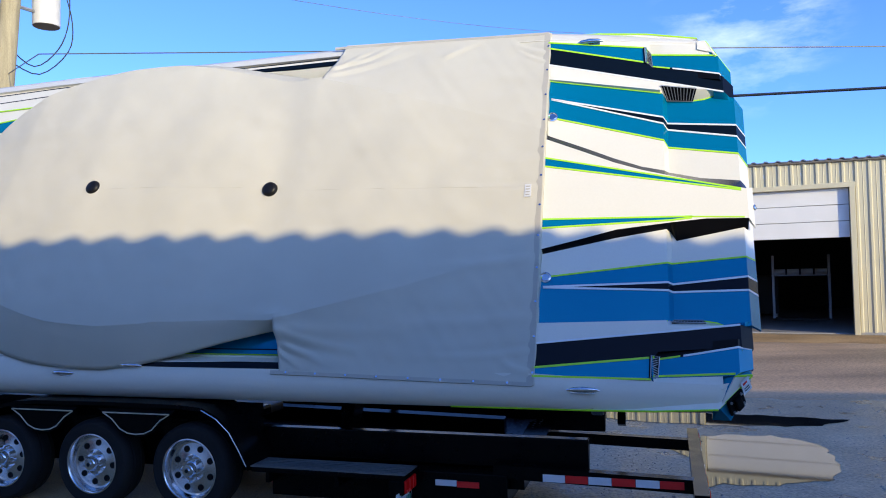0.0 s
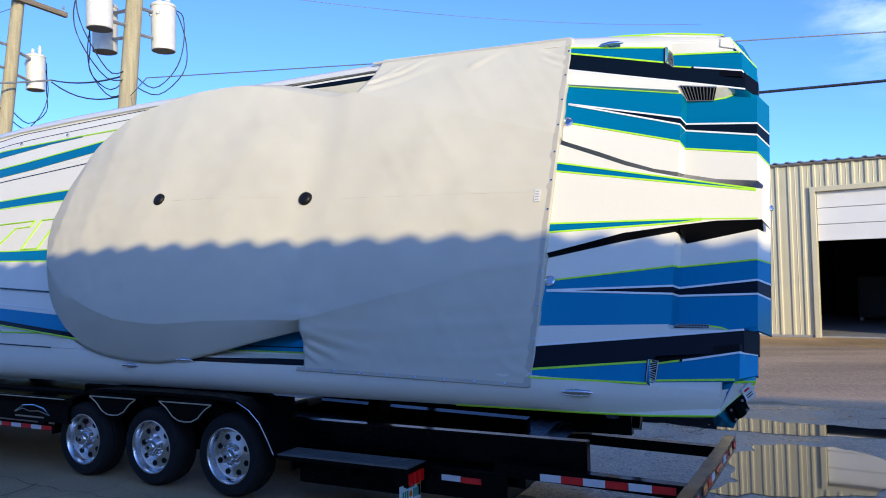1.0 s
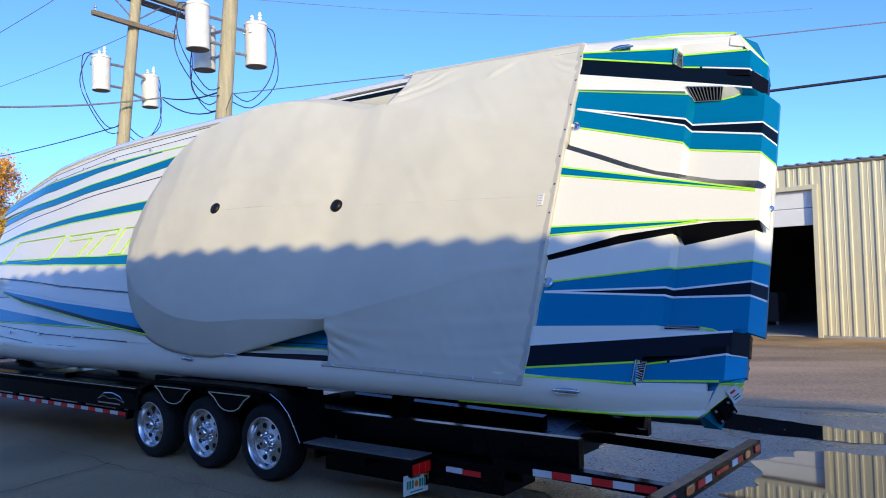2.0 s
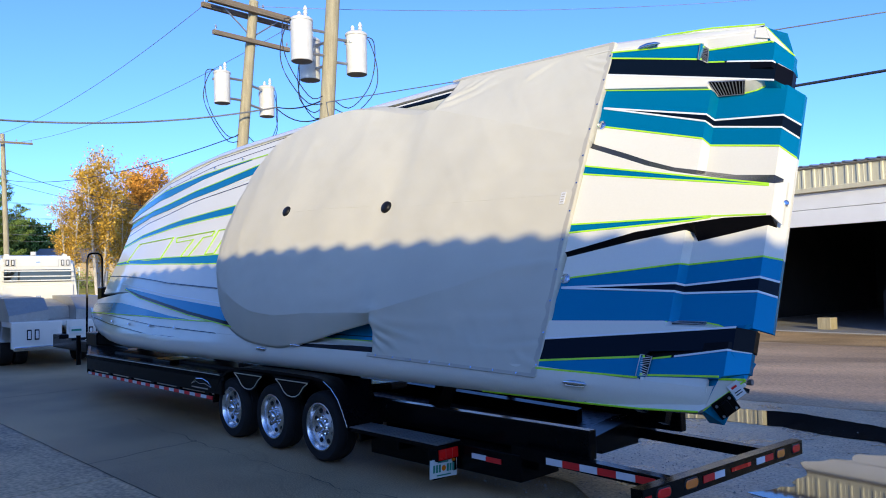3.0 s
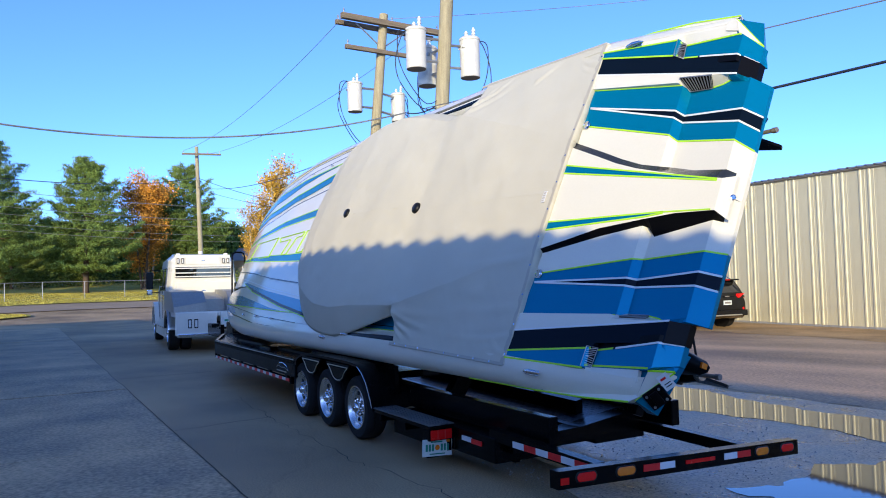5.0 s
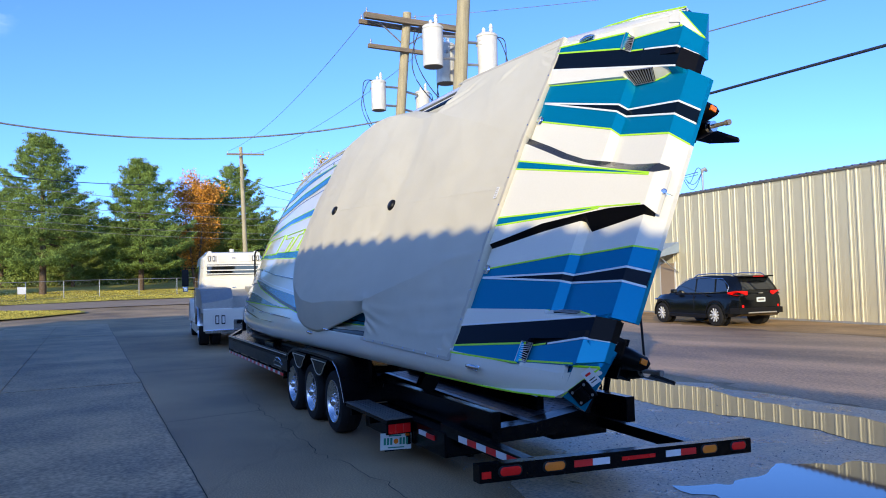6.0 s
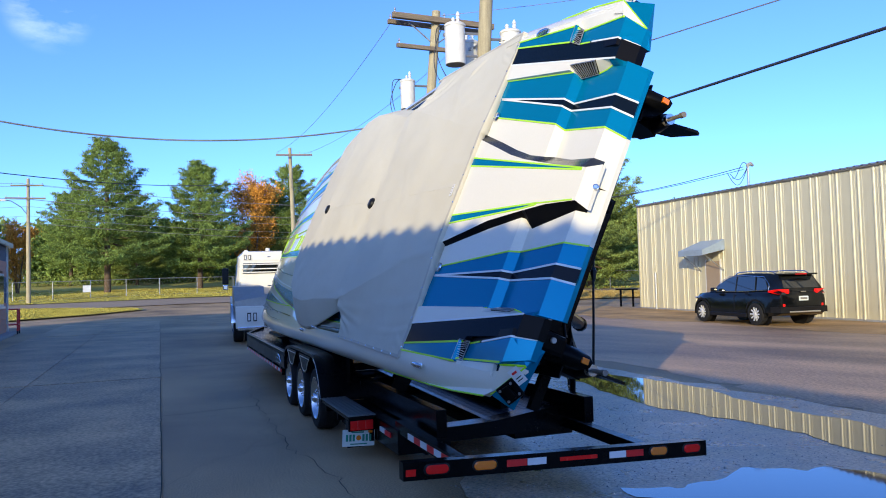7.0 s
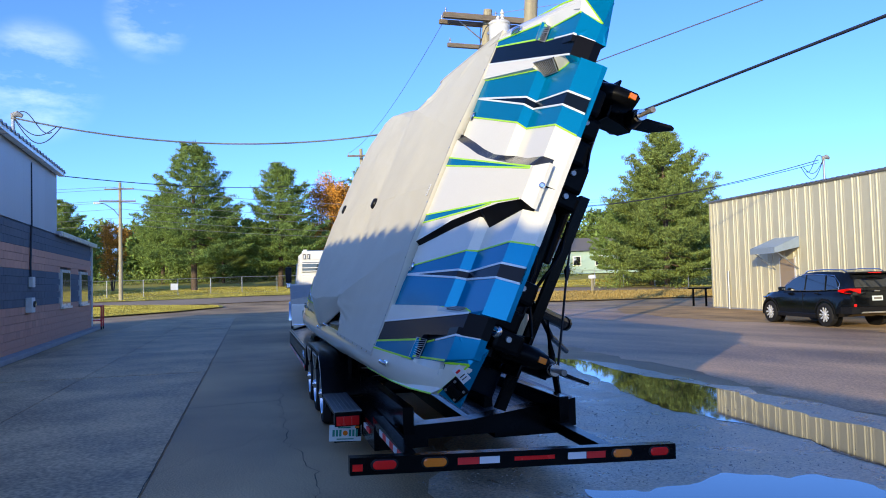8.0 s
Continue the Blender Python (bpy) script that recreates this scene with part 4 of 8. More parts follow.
    # trim-tab bracket and warning label at the lower stern quarter
    br = part("stern_bracket", bx((-0.075, -0.07, 0), (0.075, 0.07, 0.022), 0.012), MECH, boat, "black bolted square plate")
    br.matrix_local = plane(rim_c, tip, low_c, 0.34, 0.36, 0.0)
    for q in ((-0.05, -0.045), (0.05, -0.045), (-0.05, 0.045), (0.05, 0.045)):
        part("bolt", tube([(q[0], q[1], 0.02), (q[0], q[1], 0.032)], 0.010, 6), GALV, br)
    part("lug", bx((-0.03, -0.05, 0.02), (0.03, 0.05, 0.05), 0.01), MECH, br)
    lb = part("warning_label", bx((-0.05, -0.075, 0), (0.05, 0.075, 0.003)), LABELW, boat, "white warning label with red and dark bars")
    lb.matrix_local = plane(rim_c, tip, low_c, 0.74, 0.06, 0.014) @ Matrix.Scale(0.8, 4)
    part("label_bar", bx((-0.03, 0.025, 0.003), (0.02, 0.045, 0.005)), REDT, lb)
    part("label_bar", bx((-0.03, -0.045, 0.003), (0.03, -0.037, 0.005)), BLACK, lb)
    part("label_bar", bx((-0.03, -0.02, 0.003), (0.03, -0.012, 0.005)), BLACK, lb)
part("transom", bx((0.30, -1.45, -1.0), (0.40, 1.45, -0.25), 0.02), NAVY, boat, "dark transom between the hulls")
part("tunnel_roof", bx((-9.6, -0.75, -0.5), (0.35, 0.75, -0.3)), NAVY, boat)
ey = part("stern_eye", lathe([(0, 0.012), (0.025, 0.012), (0.030, 0.02), (0.042, 0.016), (0.046, -0.003), (0, -0.003)], 20), CHROME, boat, "square stern eye", smooth=40)
ey.matrix_local = Matrix.Translation((1.552, 0.02, -0.375)) @ Matrix.Rotation(radians(58), 4, "Y") @ Matrix.Scale(0.5, 4) @ Matrix.Rotation(radians(90), 4, "X")


def stern_drive(w, n):
    """Outdrive without its propeller: gimbal, upper leg, bullet, shaft and skeg."""
    d = part("stern_drive", bx((1.36, w - 0.17, n - 0.16), (1.56, w + 0.17, n + 0.20), 0.04), MECH, boat, "black outdrive with bare propeller shaft")
    leg = [(1.52, 0.20), (1.78, 0.22), (1.98, 0.17), (2.02, 0.05), (1.90, -0.12), (1.86, -0.40), (1.80, -0.52), (1.62, -0.50), (1.56, -0.25)]
    part("leg", loft([[(x, w + y * k, n + z) for x, z in leg] for y, k in ((-0.09, 1), (-0.11, 0.6), (0.11, 0.6), (0.09, 1))]), MECH, d, smooth=30)
    part("anti_ventilation_plate", bx((1.5, w - 0.16, n - 0.20), (2.06, w + 0.16, n - 0.18), 0.008), MECH, d)
    part("bullet", tube([(1.42, w, n - 0.47), (1.5, w, n - 0.47), (1.65, w, n - 0.47), (1.85, w, n - 0.47), (1.97, w, n - 0.47)], [0.02, 0.06, 0.085, 0.08, 0.055], 14), MECH, d, smooth=40)
    part("shaft", tube([(1.97, w, n - 0.47), (2.0, w, n - 0.47), (2.02, w, n - 0.47), (2.14, w, n - 0.47), (2.15, w, n - 0.47), (2.19, w, n - 0.47)], [0.05, 0.045, 0.018, 0.018, 0.024, 0.024], 12), TRIMB, d, smooth=30)
    part("shaft_collar", tube([(1.955, w, n - 0.47), (2.02, w, n - 0.47)], 0.046, 14), ALLOY, d, "worn bare-metal collar", smooth=30)
    sk = [(1.66, -0.53), (1.96, -0.53), (2.06, -0.72), (2.04, -0.76), (1.78, -0.68)]
    part("skeg", loft([[(x, w + y, n + z) for x, z in sk] for y in (-0.012, 0.012)]), MECH, d)
    fin = [(1.70, 0.12), (1.98, 0.06), (2.16, -0.16), (2.19, -0.34), (1.98, -0.40), (1.72, -0.34)]
    hs = part("upper_housing", loft([[(1.93 + (x - 1.93) * q, w + y, n - 0.12 + (z + 0.12) * q) for x, z in fin] for y, q in ((-0.06, 0.55), (-0.045, 0.82), (-0.01, 0.97), (0.03, 1.0), (0.07, 0.9), (0.10, 0.62))]), MECH, d, "black upper housing", smooth=60)
    part("reflector", bx((2.165, w + 0.0, n - 0.31), (2.19, w + 0.045, n - 0.25), 0.005), AMBER, hs, "amber reflector")
    for k in (-1, 1):
        part("trim_ram", tube([(1.40, w + 0.14 * k, n - 0.30), (1.62, w + 0.12 * k, n - 0.20), (1.80, w + 0.08 * k, n - 0.14)], [0.028, 0.028, 0.014], 10), CHROME, d, "chrome trim ram", smooth=40)
    d.matrix_local = Matrix.Translation((-1.07, 0, 0))


stern_drive(1.07, -0.66)
stern_drive(-1.07, -0.72)
for w in (0.55, 0.2, -0.2, -0.55):
    part("steering_rod", tube([(0.38, w, -0.72), (0.6, w * 1.15, -0.76), (0.75, w * 1.3, -0.78)], 0.018, 8), MECH, boat)
part("tie_bar", tube([(0.72, -1.05, -0.74), (0.72, 1.05, -0.70)], 0.022, 10), MECH, boat, "black tie bar between the drives")
for w, x, n, q in ((0.93, 0.95, -0.62, 0.11), (0.78, 0.80, -0.72, 0.09), (0.52, 0.92, -0.66, 0.10), (0.40, 0.70, -0.80, 0.12), (0.18, 0.78, -0.78, 0.07), (-0.62, 0.85, -0.70, 0.09), (-0.86, 0.86, -0.66, 0.09), (-1.02, 0.95, -0.70, 0.08)):
    br = part("stern_bracket", bx((x - 0.16, w - q, n - 0.13), (x + 0.14, w + q, n + 0.10), 0.03), MECH, boat, "black bolted bracket")
    part("bolt", tube([(x + 0.13, w + 0.02, n), (x + 0.165, w + 0.02, n)], 0.022, 8), GALV, br)
part("ram", tube([(0.5, 0.9, -0.95), (0.62, 0.3, -0.93), (0.72, -0.3, -0.90)], [0.05, 0.05, 0.03], 10), MECH, boat, "black hydraulic ram")
part("ball_joint", tube([(1.05, -0.98, -0.60), (1.09, -0.98, -0.60), (1.13, -0.98, -0.60)], [0.02, 0.045, 0.02], 12), CHROME, boat, "chrome ball joint", smooth=60)
for k, (w0, w1, n0) in enumerate(((-0.95, 0.4, -0.92), (-0.6, 0.95, -0.88), (-0.9, 0.1, -1.05), (0.0, 0.9, -1.0))):
    pts = [(0.66 + 0.05 * math.sin(i * 1.3 + k), w0 + (w1 - w0) * i / 8, n0 + 0.08 - 0.05 * math.sin(i * 0.9 + k)) for i in range(9)]
    part("hose", tube(pts, 0.014, 6), DEEPB, boat, "black looping hose", smooth=60)

# outlined block shapes of the maker's mark on the foredeck
def mark(pts):
    n0 = [deck_n(s, w, "side") + 0.037 for s, w in pts]
    bm = bmesh.new()
    for i in range(len(pts)):
        j = (i + 1) % len(pts)
        tube([(pts[i][0], pts[i][1], n0[i]), (pts[j][0], pts[j][1], n0[j])], 0.008, 5, bm)
    return part("logo_shape", bm, LIME, boat, "lime outlined slanted block shape")


mark([(-9.48, -0.18), (-9.13, 0.13), (-7.54, 0.11), (-7.75, -0.24)])
mark([(-7.40, 0.09), (-6.13, 0.11), (-6.17, 0.04), (-6.44, 0.03), (-6.70, -0.25), (-6.98, -0.25), (-6.75, 0.02), (-7.35, 0.01)])
mark([(-6.01, 0.11), (-5.70, 0.11), (-5.88, -0.25), (-6.17, -0.25)])
for s in (-9.9, -9.0, -8.1, -7.2, -6.3):
    for fl in (1, -1):
        part("deck_eye", tube([(s, fl * 1.33 * beam(s) / 1.62, deck_n(s, 1.3, "side") + 0.0), (s, fl * 1.33 * beam(s) / 1.62, deck_n(s, 1.3, "side") + 0.04)], 0.018, 8), CHROME, boat)

# ---- canvas cover ----
cover = thing("boat_cover", BOAT, "taut tan canvas cover over the cockpit and canopy", "cover")


def dome_half(s):
    if s < -3.5:
        x = min(1.0, (-3.5 - s) / 2.23)
        return 1.53 * math.sqrt(max(0.0, 1 - x ** 2.6))
    return lerp(s, [(-3.5, 1.53), (-3.1, 1.47), (-2.8, 1.39), (-2.4, 1.28), (-2.03, 1.19), (-1.85, 1.14)])


def dome_top(s):
    return lerp(s, [(-5.73, 0.17), (-5.4, 0.27), (-4.9, 0.325), (-4.0, 0.335), (-3.0, 0.275), (-2.2, 0.17), (-1.9, 0.142), (-1.2, 0.085)])


def crinkle(s, w):
    v = Vector((s * 1.3, w * 2.2, 3.0))
    return 0.014 * noise.noise(v) + 0.009 * noise.noise(v * 3.1) + 0.005 * noise.noise(Vector((s * 9 + w * 6, w * 1.5 - s, 1.0)))


def ridge(s, up):
    return lerp(s, [(-2, 1.20), (0, 0.585)]) if up else lerp(s, [(-2, -1.09), (-1, -0.80), (-0.5, -0.62), (0, -0.475)])


SHOULDER_AT = 28.0001 / 38                                # the seam's share of each half


def dome_mesh():
    """The canopy and, aft of it, the plateau between the two ridges."""
    ss = [-5.728 + 3.75 * (i / 84) ** 1.25 for i in range(85)] + [-1.972, -1.966] + [-1.93 + 1.942 * i / 60 for i in range(61)]
    nw = 76
    rings = []
    for s in ss:
        h, top = max(0.02, dome_half(s)), dome_top(s)
        base = sheer(s) + 0.012
        sh_low = lerp(s, [(-5.6, 0.62), (-5, 0.69), (-4.5, 0.74), (-4, 0.79), (-3, 0.82), (-2.5, 0.88), (-2, 0.95)])
        q = min(1.0, max(0.0, (s + 2.45) / 0.47))
        q = q * q * (3 - 2 * q)
        row = []
        for k in range(nw + 1):
            v = -1 + 2 * k / nw
            a, up = abs(v), v > 0
            seam = h * 0.89 * 1.015 + 0.06 if up else -h * sh_low + 0.06
            seam += q * (ridge(max(s, -2.0), up) - seam)
            foot = h * 1.015 + 0.06 if up else -h + 0.06
            if a > SHOULDER_AT:                                   # sloping side below the shoulder seam
                t = (a - SHOULDER_AT) / (1 - SHOULDER_AT)
                if s > -1.97:
                    w = seam + (0.05 if up else -0.05) * t
                    n = flap_n(s, seam) - 0.004 - 0.03 * t
                else:
                    w = seam + (foot - seam) * t
                    edge = top * 0.86 + base * 0.5
                    edge += q * (flap_n(s, seam) - edge)
                    n = edge * (1 - t) + base * t + 0.008 * math.sin(t * math.pi)
            else:
                t = a / SHOULDER_AT
                w = 0.06 * (1 - t) + seam * t
                n = top * (0.86 + 0.14 * (1 - t ** 2.4)) + base * 0.5 + crinkle(s, w) * 0.8
                n += q * (flap_n(s, w) - n)
            row.append((s, w, n))
        rings.append(row)
    rings.append([(s + 0.006, w, n - 0.045) for s, w, n in rings[-1]])
    return loft(rings, closed=False)


# long drag folds in the canvas: from, to, height, width
FOLDS = [((-1.95, -1.13), (-1.35, -1.30), 0.022, 0.035), ((-1.95, -1.16), (-1.55, -1.42), 0.016, 0.028), ((-1.95, -1.10), (-1.0, -1.16), 0.013, 0.05),
         ((-1.93, -1.25), (-1.75, -1.45), 0.012, 0.02), ((-1.95, -1.20), (-1.62, -1.36), 0.012, 0.022), ((-1.9, -1.08), (-2.4, -1.02), 0.012, 0.04),
         ((-1.93, 1.38), (-1.55, 1.58), 0.015, 0.03), ((-1.9, 1.30), (-1.2, 1.50), 0.012, 0.04), ((-1.75, 1.45), (-1.3, 1.60), 0.012, 0.025),
         ((-0.05, 1.40), (-0.35, 1.58), 0.012, 0.025), ((-0.04, 1.30), (-0.30, 1.50), 0.010, 0.02), ((-0.9, 1.45), (-0.5, 1.58), 0.008, 0.03),
         ((-0.05, -0.55), (-0.9, -0.62), 0.008, 0.04), ((-0.04, 0.05), (-0.8, 0.10), 0.007, 0.03), ((-0.04, 0.30), (-0.7, 0.36), 0.007, 0.05),
         ((-0.05, -1.0), (-1.2, -1.05), 0.006, 0.05), ((-0.05, -1.25), (-0.9, -1.30), 0.006, 0.03), ((-0.03, -1.40), (-0.25, -1.28), 0.009, 0.03)]


def folds(s, w):
    n = 0.0
    for (s0, w0), (s1, w1), amp, wid in FOLDS:
        ds, dw = s1 - s0, w1 - w0
        q = ds * ds + dw * dw
        t = ((s - s0) * ds + (w - w0) * dw) / q
        if -0.1 < t < 1.1:
            d = ((s - s0) * dw - (w - w0) * ds) / math.sqrt(q)
            d += 0.03 * math.sin(3 * t + s0)
            k = max(0.0, min(1.0, (t + 0.1) * 8)) * max(0.0, 1.1 - t)
            n += amp * k * (math.exp(-(d / wid) ** 2) - 0.5 * math.exp(-((d - 1.6 * wid) / wid) ** 2))
    return n


def flap_n(s, w):
    """Height of the canvas flap: a plateau drawn taut between two ridges, falling to the hem."""
    lo, hi = -1.48, 1.63
    top = lerp(s, [(-2, 0.205), (-1.2, 0.155), (-0.5, 0.085), (0, 0.036)])
    up = w > 0
    r = ridge(s, up)
    rn = top * 1.09
    end = lo if w < 0 else hi
    hem_n = deck_n(min(s, -0.001), 1.45, "side", False) + 0.016
    if abs(w) <= abs(r):
        n = rn + (top - rn) * (1 - (w / r) ** 2)
    else:
        t = min(1.0, (abs(w) - abs(r)) / (abs(end) - abs(r)))
        n = rn + (hem_n - rn) * (1 - (1 - t) ** 1.7)
    k = min(1.0, max(0.0, (-s - 0.01) / 0.16))
    free = k * min(1.0, max(0.0, min(w - lo, hi - w) / 0.12))
    return n + crinkle(s, w) * (0.12 + 0.5 * free) + folds(s, w) * (0.3 + 0.7 * free)


def apron_mesh(up):
    """One side of the flap, from its ridge down to the hem."""
    ns, nw = 110, 90
    rings = []
    for i in range(ns + 1):
        x = i / ns
        row = []
        for k in range(nw + 1):
            v = k / nw
            s0 = -1.97 + 1.982 * x
            end = 1.655 - 0.05 * x if up else -1.468 - 0.012 * x
            w = (ridge(s0, up) + (-0.016 if up else 0.016)) * (1 - v) + end * v
            front = -1.97 + (0.10 * max(0.0, (w - 1.25) / 0.4) if up else 0.06 * max(0.0, (-w - 1.1) / 0.35))
            rear = 0.012 + 0.003 * math.sin(w * 24)
            s = front + (rear - front) * x
            row.append((s, w, flap_n(s, w) - (0.010 if k == 0 else 0)))
        rings.append(row + [(row[-1][0], row[-1][1] + (0.004 if up else -0.004), row[-1][2] - 0.035)])
    rings.append([(s + 0.006, w, n - 0.06) for s, w, n in rings[-1]])
    return loft(rings, closed=False)


def sheet(name, bm, material, label=""):
    ob = part(name, bm, material, cover, label, smooth=16)
    md = ob.modifiers.new("thickness", "SOLIDIFY")
    md.thickness, md.offset = 0.006, 1.0
    return ob


sheet("canopy_cover", dome_mesh(), CANVAS, "raised tan canvas over the canopy")
for up in (False, True):
    sheet("apron", apron_mesh(up), CANVAS, "tan canvas flap with snapped hem")


def hem_strip(pts, du, dv, label=""):
    """A flat stitched strip along pts, du and dv to either side in the deck plane."""
    rings = []
    for x, y, n in pts:
        rings.append([(x + du[0], y + du[1], n + 0.0075), (x + dv[0], y + dv[1], n + 0.0075), (x + dv[0], y + dv[1], n - 0.004), (x + du[0], y + du[1], n - 0.004)])
    return part("hem", loft(rings), HEM, cover, label)


hem_strip([(-0.01, -1.49 + 3.08 * k / 40, flap_n(-0.01, -1.49 + 3.08 * k / 40)) for k in range(41)], (-0.030, 0), (0.020, 0), "stitched canvas hem")
hem_strip([(-1.98 + 1.98 * k / 24, -1.47 - 0.013 * (1.98 * k / 24), flap_n(-1.98 + 1.98 * k / 24, -1.47)) for k in range(25)], (0, -0.002), (0, 0.026))
hem_strip([(-1.98 + 1.98 * k / 24, 1.645 - 0.03 * (k / 24), flap_n(-1.98 + 1.98 * k / 24, 1.62)) for k in range(25)], (0, -0.026), (0, 0.002))
for k in range(12):
    part("snap", tube([(0.0, -1.4 + k * 0.26, -0.02), (0.0, -1.4 + k * 0.26, flap_n(0, -1.4 + k * 0.26) + 0.013)], 0.009, 8), CHROME, cover)
for k in range(8):
    s = -1.85 + k * 0.24
    part("snap", tube([(s, -1.455 - 0.013 * (s + 2), 0.02), (s, -1.455 - 0.013 * (s + 2), flap_n(s, -1.46) + 0.013)], 0.009, 8), CHROME, cover)
for s, w in ((-3.93, 0.10), (-2.25, 0.07)):
    n = dome_top(s) + sheer(s) * 0.5 + 0.012
    part("vent_cap", lathe([(0, 0.035), (0.045, 0.035), (0.062, 0.022), (0.068, 0.0), (0.068, -0.02)], 24, m=Matrix.Translation((s, w, n - 0.01)) @ Matrix.Rotation(radians(90), 4, "X")), BLACK, cover, "round black cover vent", smooth=40)
for s0, s1, w in ((-3.86, -2.5, 0.085),):
    pts = [(s, w, dome_top(s) + (sheer(s) + 0.012) * 0.5 + 0.0055 + crinkle(s, w) * 0.8) for s in np.linspace(s0, s1, 16).tolist()]
    part("seam", tube(pts, 0.0025, 5), CANVAS, cover, "stitched centre seam")
part("seam", tube([(s, 0.055, flap_n(s, 0.055) + 0.0055) for s in np.linspace(-1.93, -0.1, 20).tolist()], 0.002, 5), CANVAS, cover)
tag_n = flap_n(-0.1, 0.03) + 0.006
tag = part("sewn_tag", bx((-0.12, -0.035, tag_n), (-0.07, 0.075, tag_n + 0.005)), LABELW, cover, "small sewn white label")
for k in range(4):
    part("label_bar", bx((-0.112, -0.02 + k * 0.024, tag_n + 0.005), (-0.08, -0.011 + k * 0.024, tag_n + 0.007)), HEM, tag)

# ---- trailer: x aft, y away from the camera side, z up ----
trailer = thing("boat_trailer", T, "glossy black triple-axle tilting boat trailer with polished wheels", "trailer")
LEFT, RIGHT = -0.83, 1.43


def trailer_wheel(s, y, side):
    tyre = [(0.238, -0.112), (0.27, -0.122), (0.318, -0.118), (0.340, -0.095), (0.349, -0.05), (0.343, -0.045), (0.343, -0.030), (0.349, -0.025), (0.349, 0.025), (0.343, 0.03), (0.343, 0.045), (0.349, 0.05), (0.340, 0.095), (0.318, 0.118), (0.27, 0.122), (0.238, 0.112), (0.238, -0.112)]
    w = part("wheel", lathe(tyre, 44), RUBBER, trailer, "black ribbed tyre", smooth=35)
    w.matrix_local = Matrix.Translation((s, y, 0.347)) @ (Matrix.Rotation(math.pi, 4, "Z") if side > 0 else Matrix()) @ Matrix.Rotation(0.3 * s, 4, "Y")
    part("rim", lathe([(0.240, 0.10), (0.240, -0.100), (0.238, -0.118), (0.228, -0.121), (0.221, -0.112), (0.214, -0.075), (0.205, -0.058), (0.192, -0.052), (0.11, -0.060), (0.10, -0.066), (0.0, -0.066)], 44), ALLOY, w, "polished aluminium rim", smooth=30)
    for k in range(8):
        a = 2 * math.pi * (k + 0.5) / 8
        hole = lathe([(0.0, -0.0575), (0.021, -0.0575), (0.0235, -0.062), (0.026, -0.0575)], 14, m=Matrix.Translation((0.156 * math.cos(a), 0, 0.156 * math.sin(a))))
        part("hand_hole", hole, BLACK, w)
    part("hub", lathe([(0.0, -0.150), (0.022, -0.150), (0.024, -0.142), (0.044, -0.140), (0.052, -0.130), (0.056, -0.10), (0.062, -0.095), (0.064, -0.06)], 24), CHROME, w, "chrome hub cap", smooth=35)
    part("hub_cap_centre", lathe([(0.0, -0.153), (0.014, -0.153), (0.016, -0.149)], 14), BLACK, w)
    for k in range(8):
        a = 2 * math.pi * k / 8
        part("lug_nut", tube([(0.088 * math.cos(a), -0.06, 0.088 * math.sin(a)), (0.088 * math.cos(a), -0.095, 0.088 * math.sin(a)), (0.088 * math.cos(a), -0.108, 0.088 * math.sin(a))], [0.015, 0.014, 0.007], 6), CHROME, w)


AXLES = (-2.62, -3.53, -4.44)
for s in AXLES:
    trailer_wheel(s, LEFT + 0.155, -1)
    trailer_wheel(s, RIGHT - 0.155, 1)
    part("axle", tube([(s, LEFT + 0.3, 0.347), (s, RIGHT - 0.3, 0.347)], 0.055, 10), TRAILER, trailer)


def fender(y0, y1):
    out, inn = [], []
    top = [(-4.84, 0.40), (-4.75, 0.56), (-4.62, 0.70), (-4.46, 0.785), (-4.28, 0.828), (-4.05, 0.845), (-3.36, 0.850), (-2.7, 0.845), (-2.48, 0.828), (-2.34, 0.765), (-2.23, 0.67), (-2.15, 0.54), (-2.09, 0.41)]
    rings = [[(x, y0, z - 0.03), (x, y0, z), (x, y1, z), (x, y1, z - 0.03)] for x, z in top]
    return loft(rings)


for y0, y1 in ((LEFT, LEFT + 0.42), (RIGHT - 0.42, RIGHT)):
    fd = part("fender", fender(y0, y1), TRAILER, trailer, "rounded black fender over three wheels", smooth=30)
    yo = y0 if y0 < 0 else y1
    # webs between the wheels, each with a thin pale outline
    for c in ((AXLES[0] + AXLES[1]) / 2, (AXLES[1] + AXLES[2]) / 2):
        pts = [(c - 0.36, 0.80), (c - 0.26, 0.735), (c - 0.17, 0.635), (c - 0.09, 0.595), (c, 0.585), (c + 0.09, 0.595), (c + 0.17, 0.635), (c + 0.26, 0.735), (c + 0.36, 0.80)]
        sgn = 1 if y0 < 0 else -1
        part("fender_web", loft([[(x, yo + sgn * 0.004, z) for x, z in pts], [(x, yo + sgn * 0.03, z) for x, z in pts]]), TRAILER, fd)
        inner = [(c + (x - c) * 0.86, 0.606 + (z - 0.585) * 0.75) for x, z in pts]
        part("pinline", tube([(x, yo + sgn * 0.002, z) for x, z in inner + inner[:1]], 0.0055, 5), GOLDL, fd)
    edge = [(-2.48, 0.81), (-2.355, 0.75), (-2.245, 0.655), (-2.165, 0.53), (-2.10, 0.41)]
    part("pinline", tube([(x, yo - (0.003 if y0 < 0 else -0.003), z) for x, z in edge], 0.005, 5), ALLOY, fd)
    part("inner_panel", bx((-4.75, yo + (0.3 if y0 < 0 else -0.34), 0.3), (-2.15, yo + (0.34 if y0 < 0 else -0.3), 0.82)), TRAILER, fd)

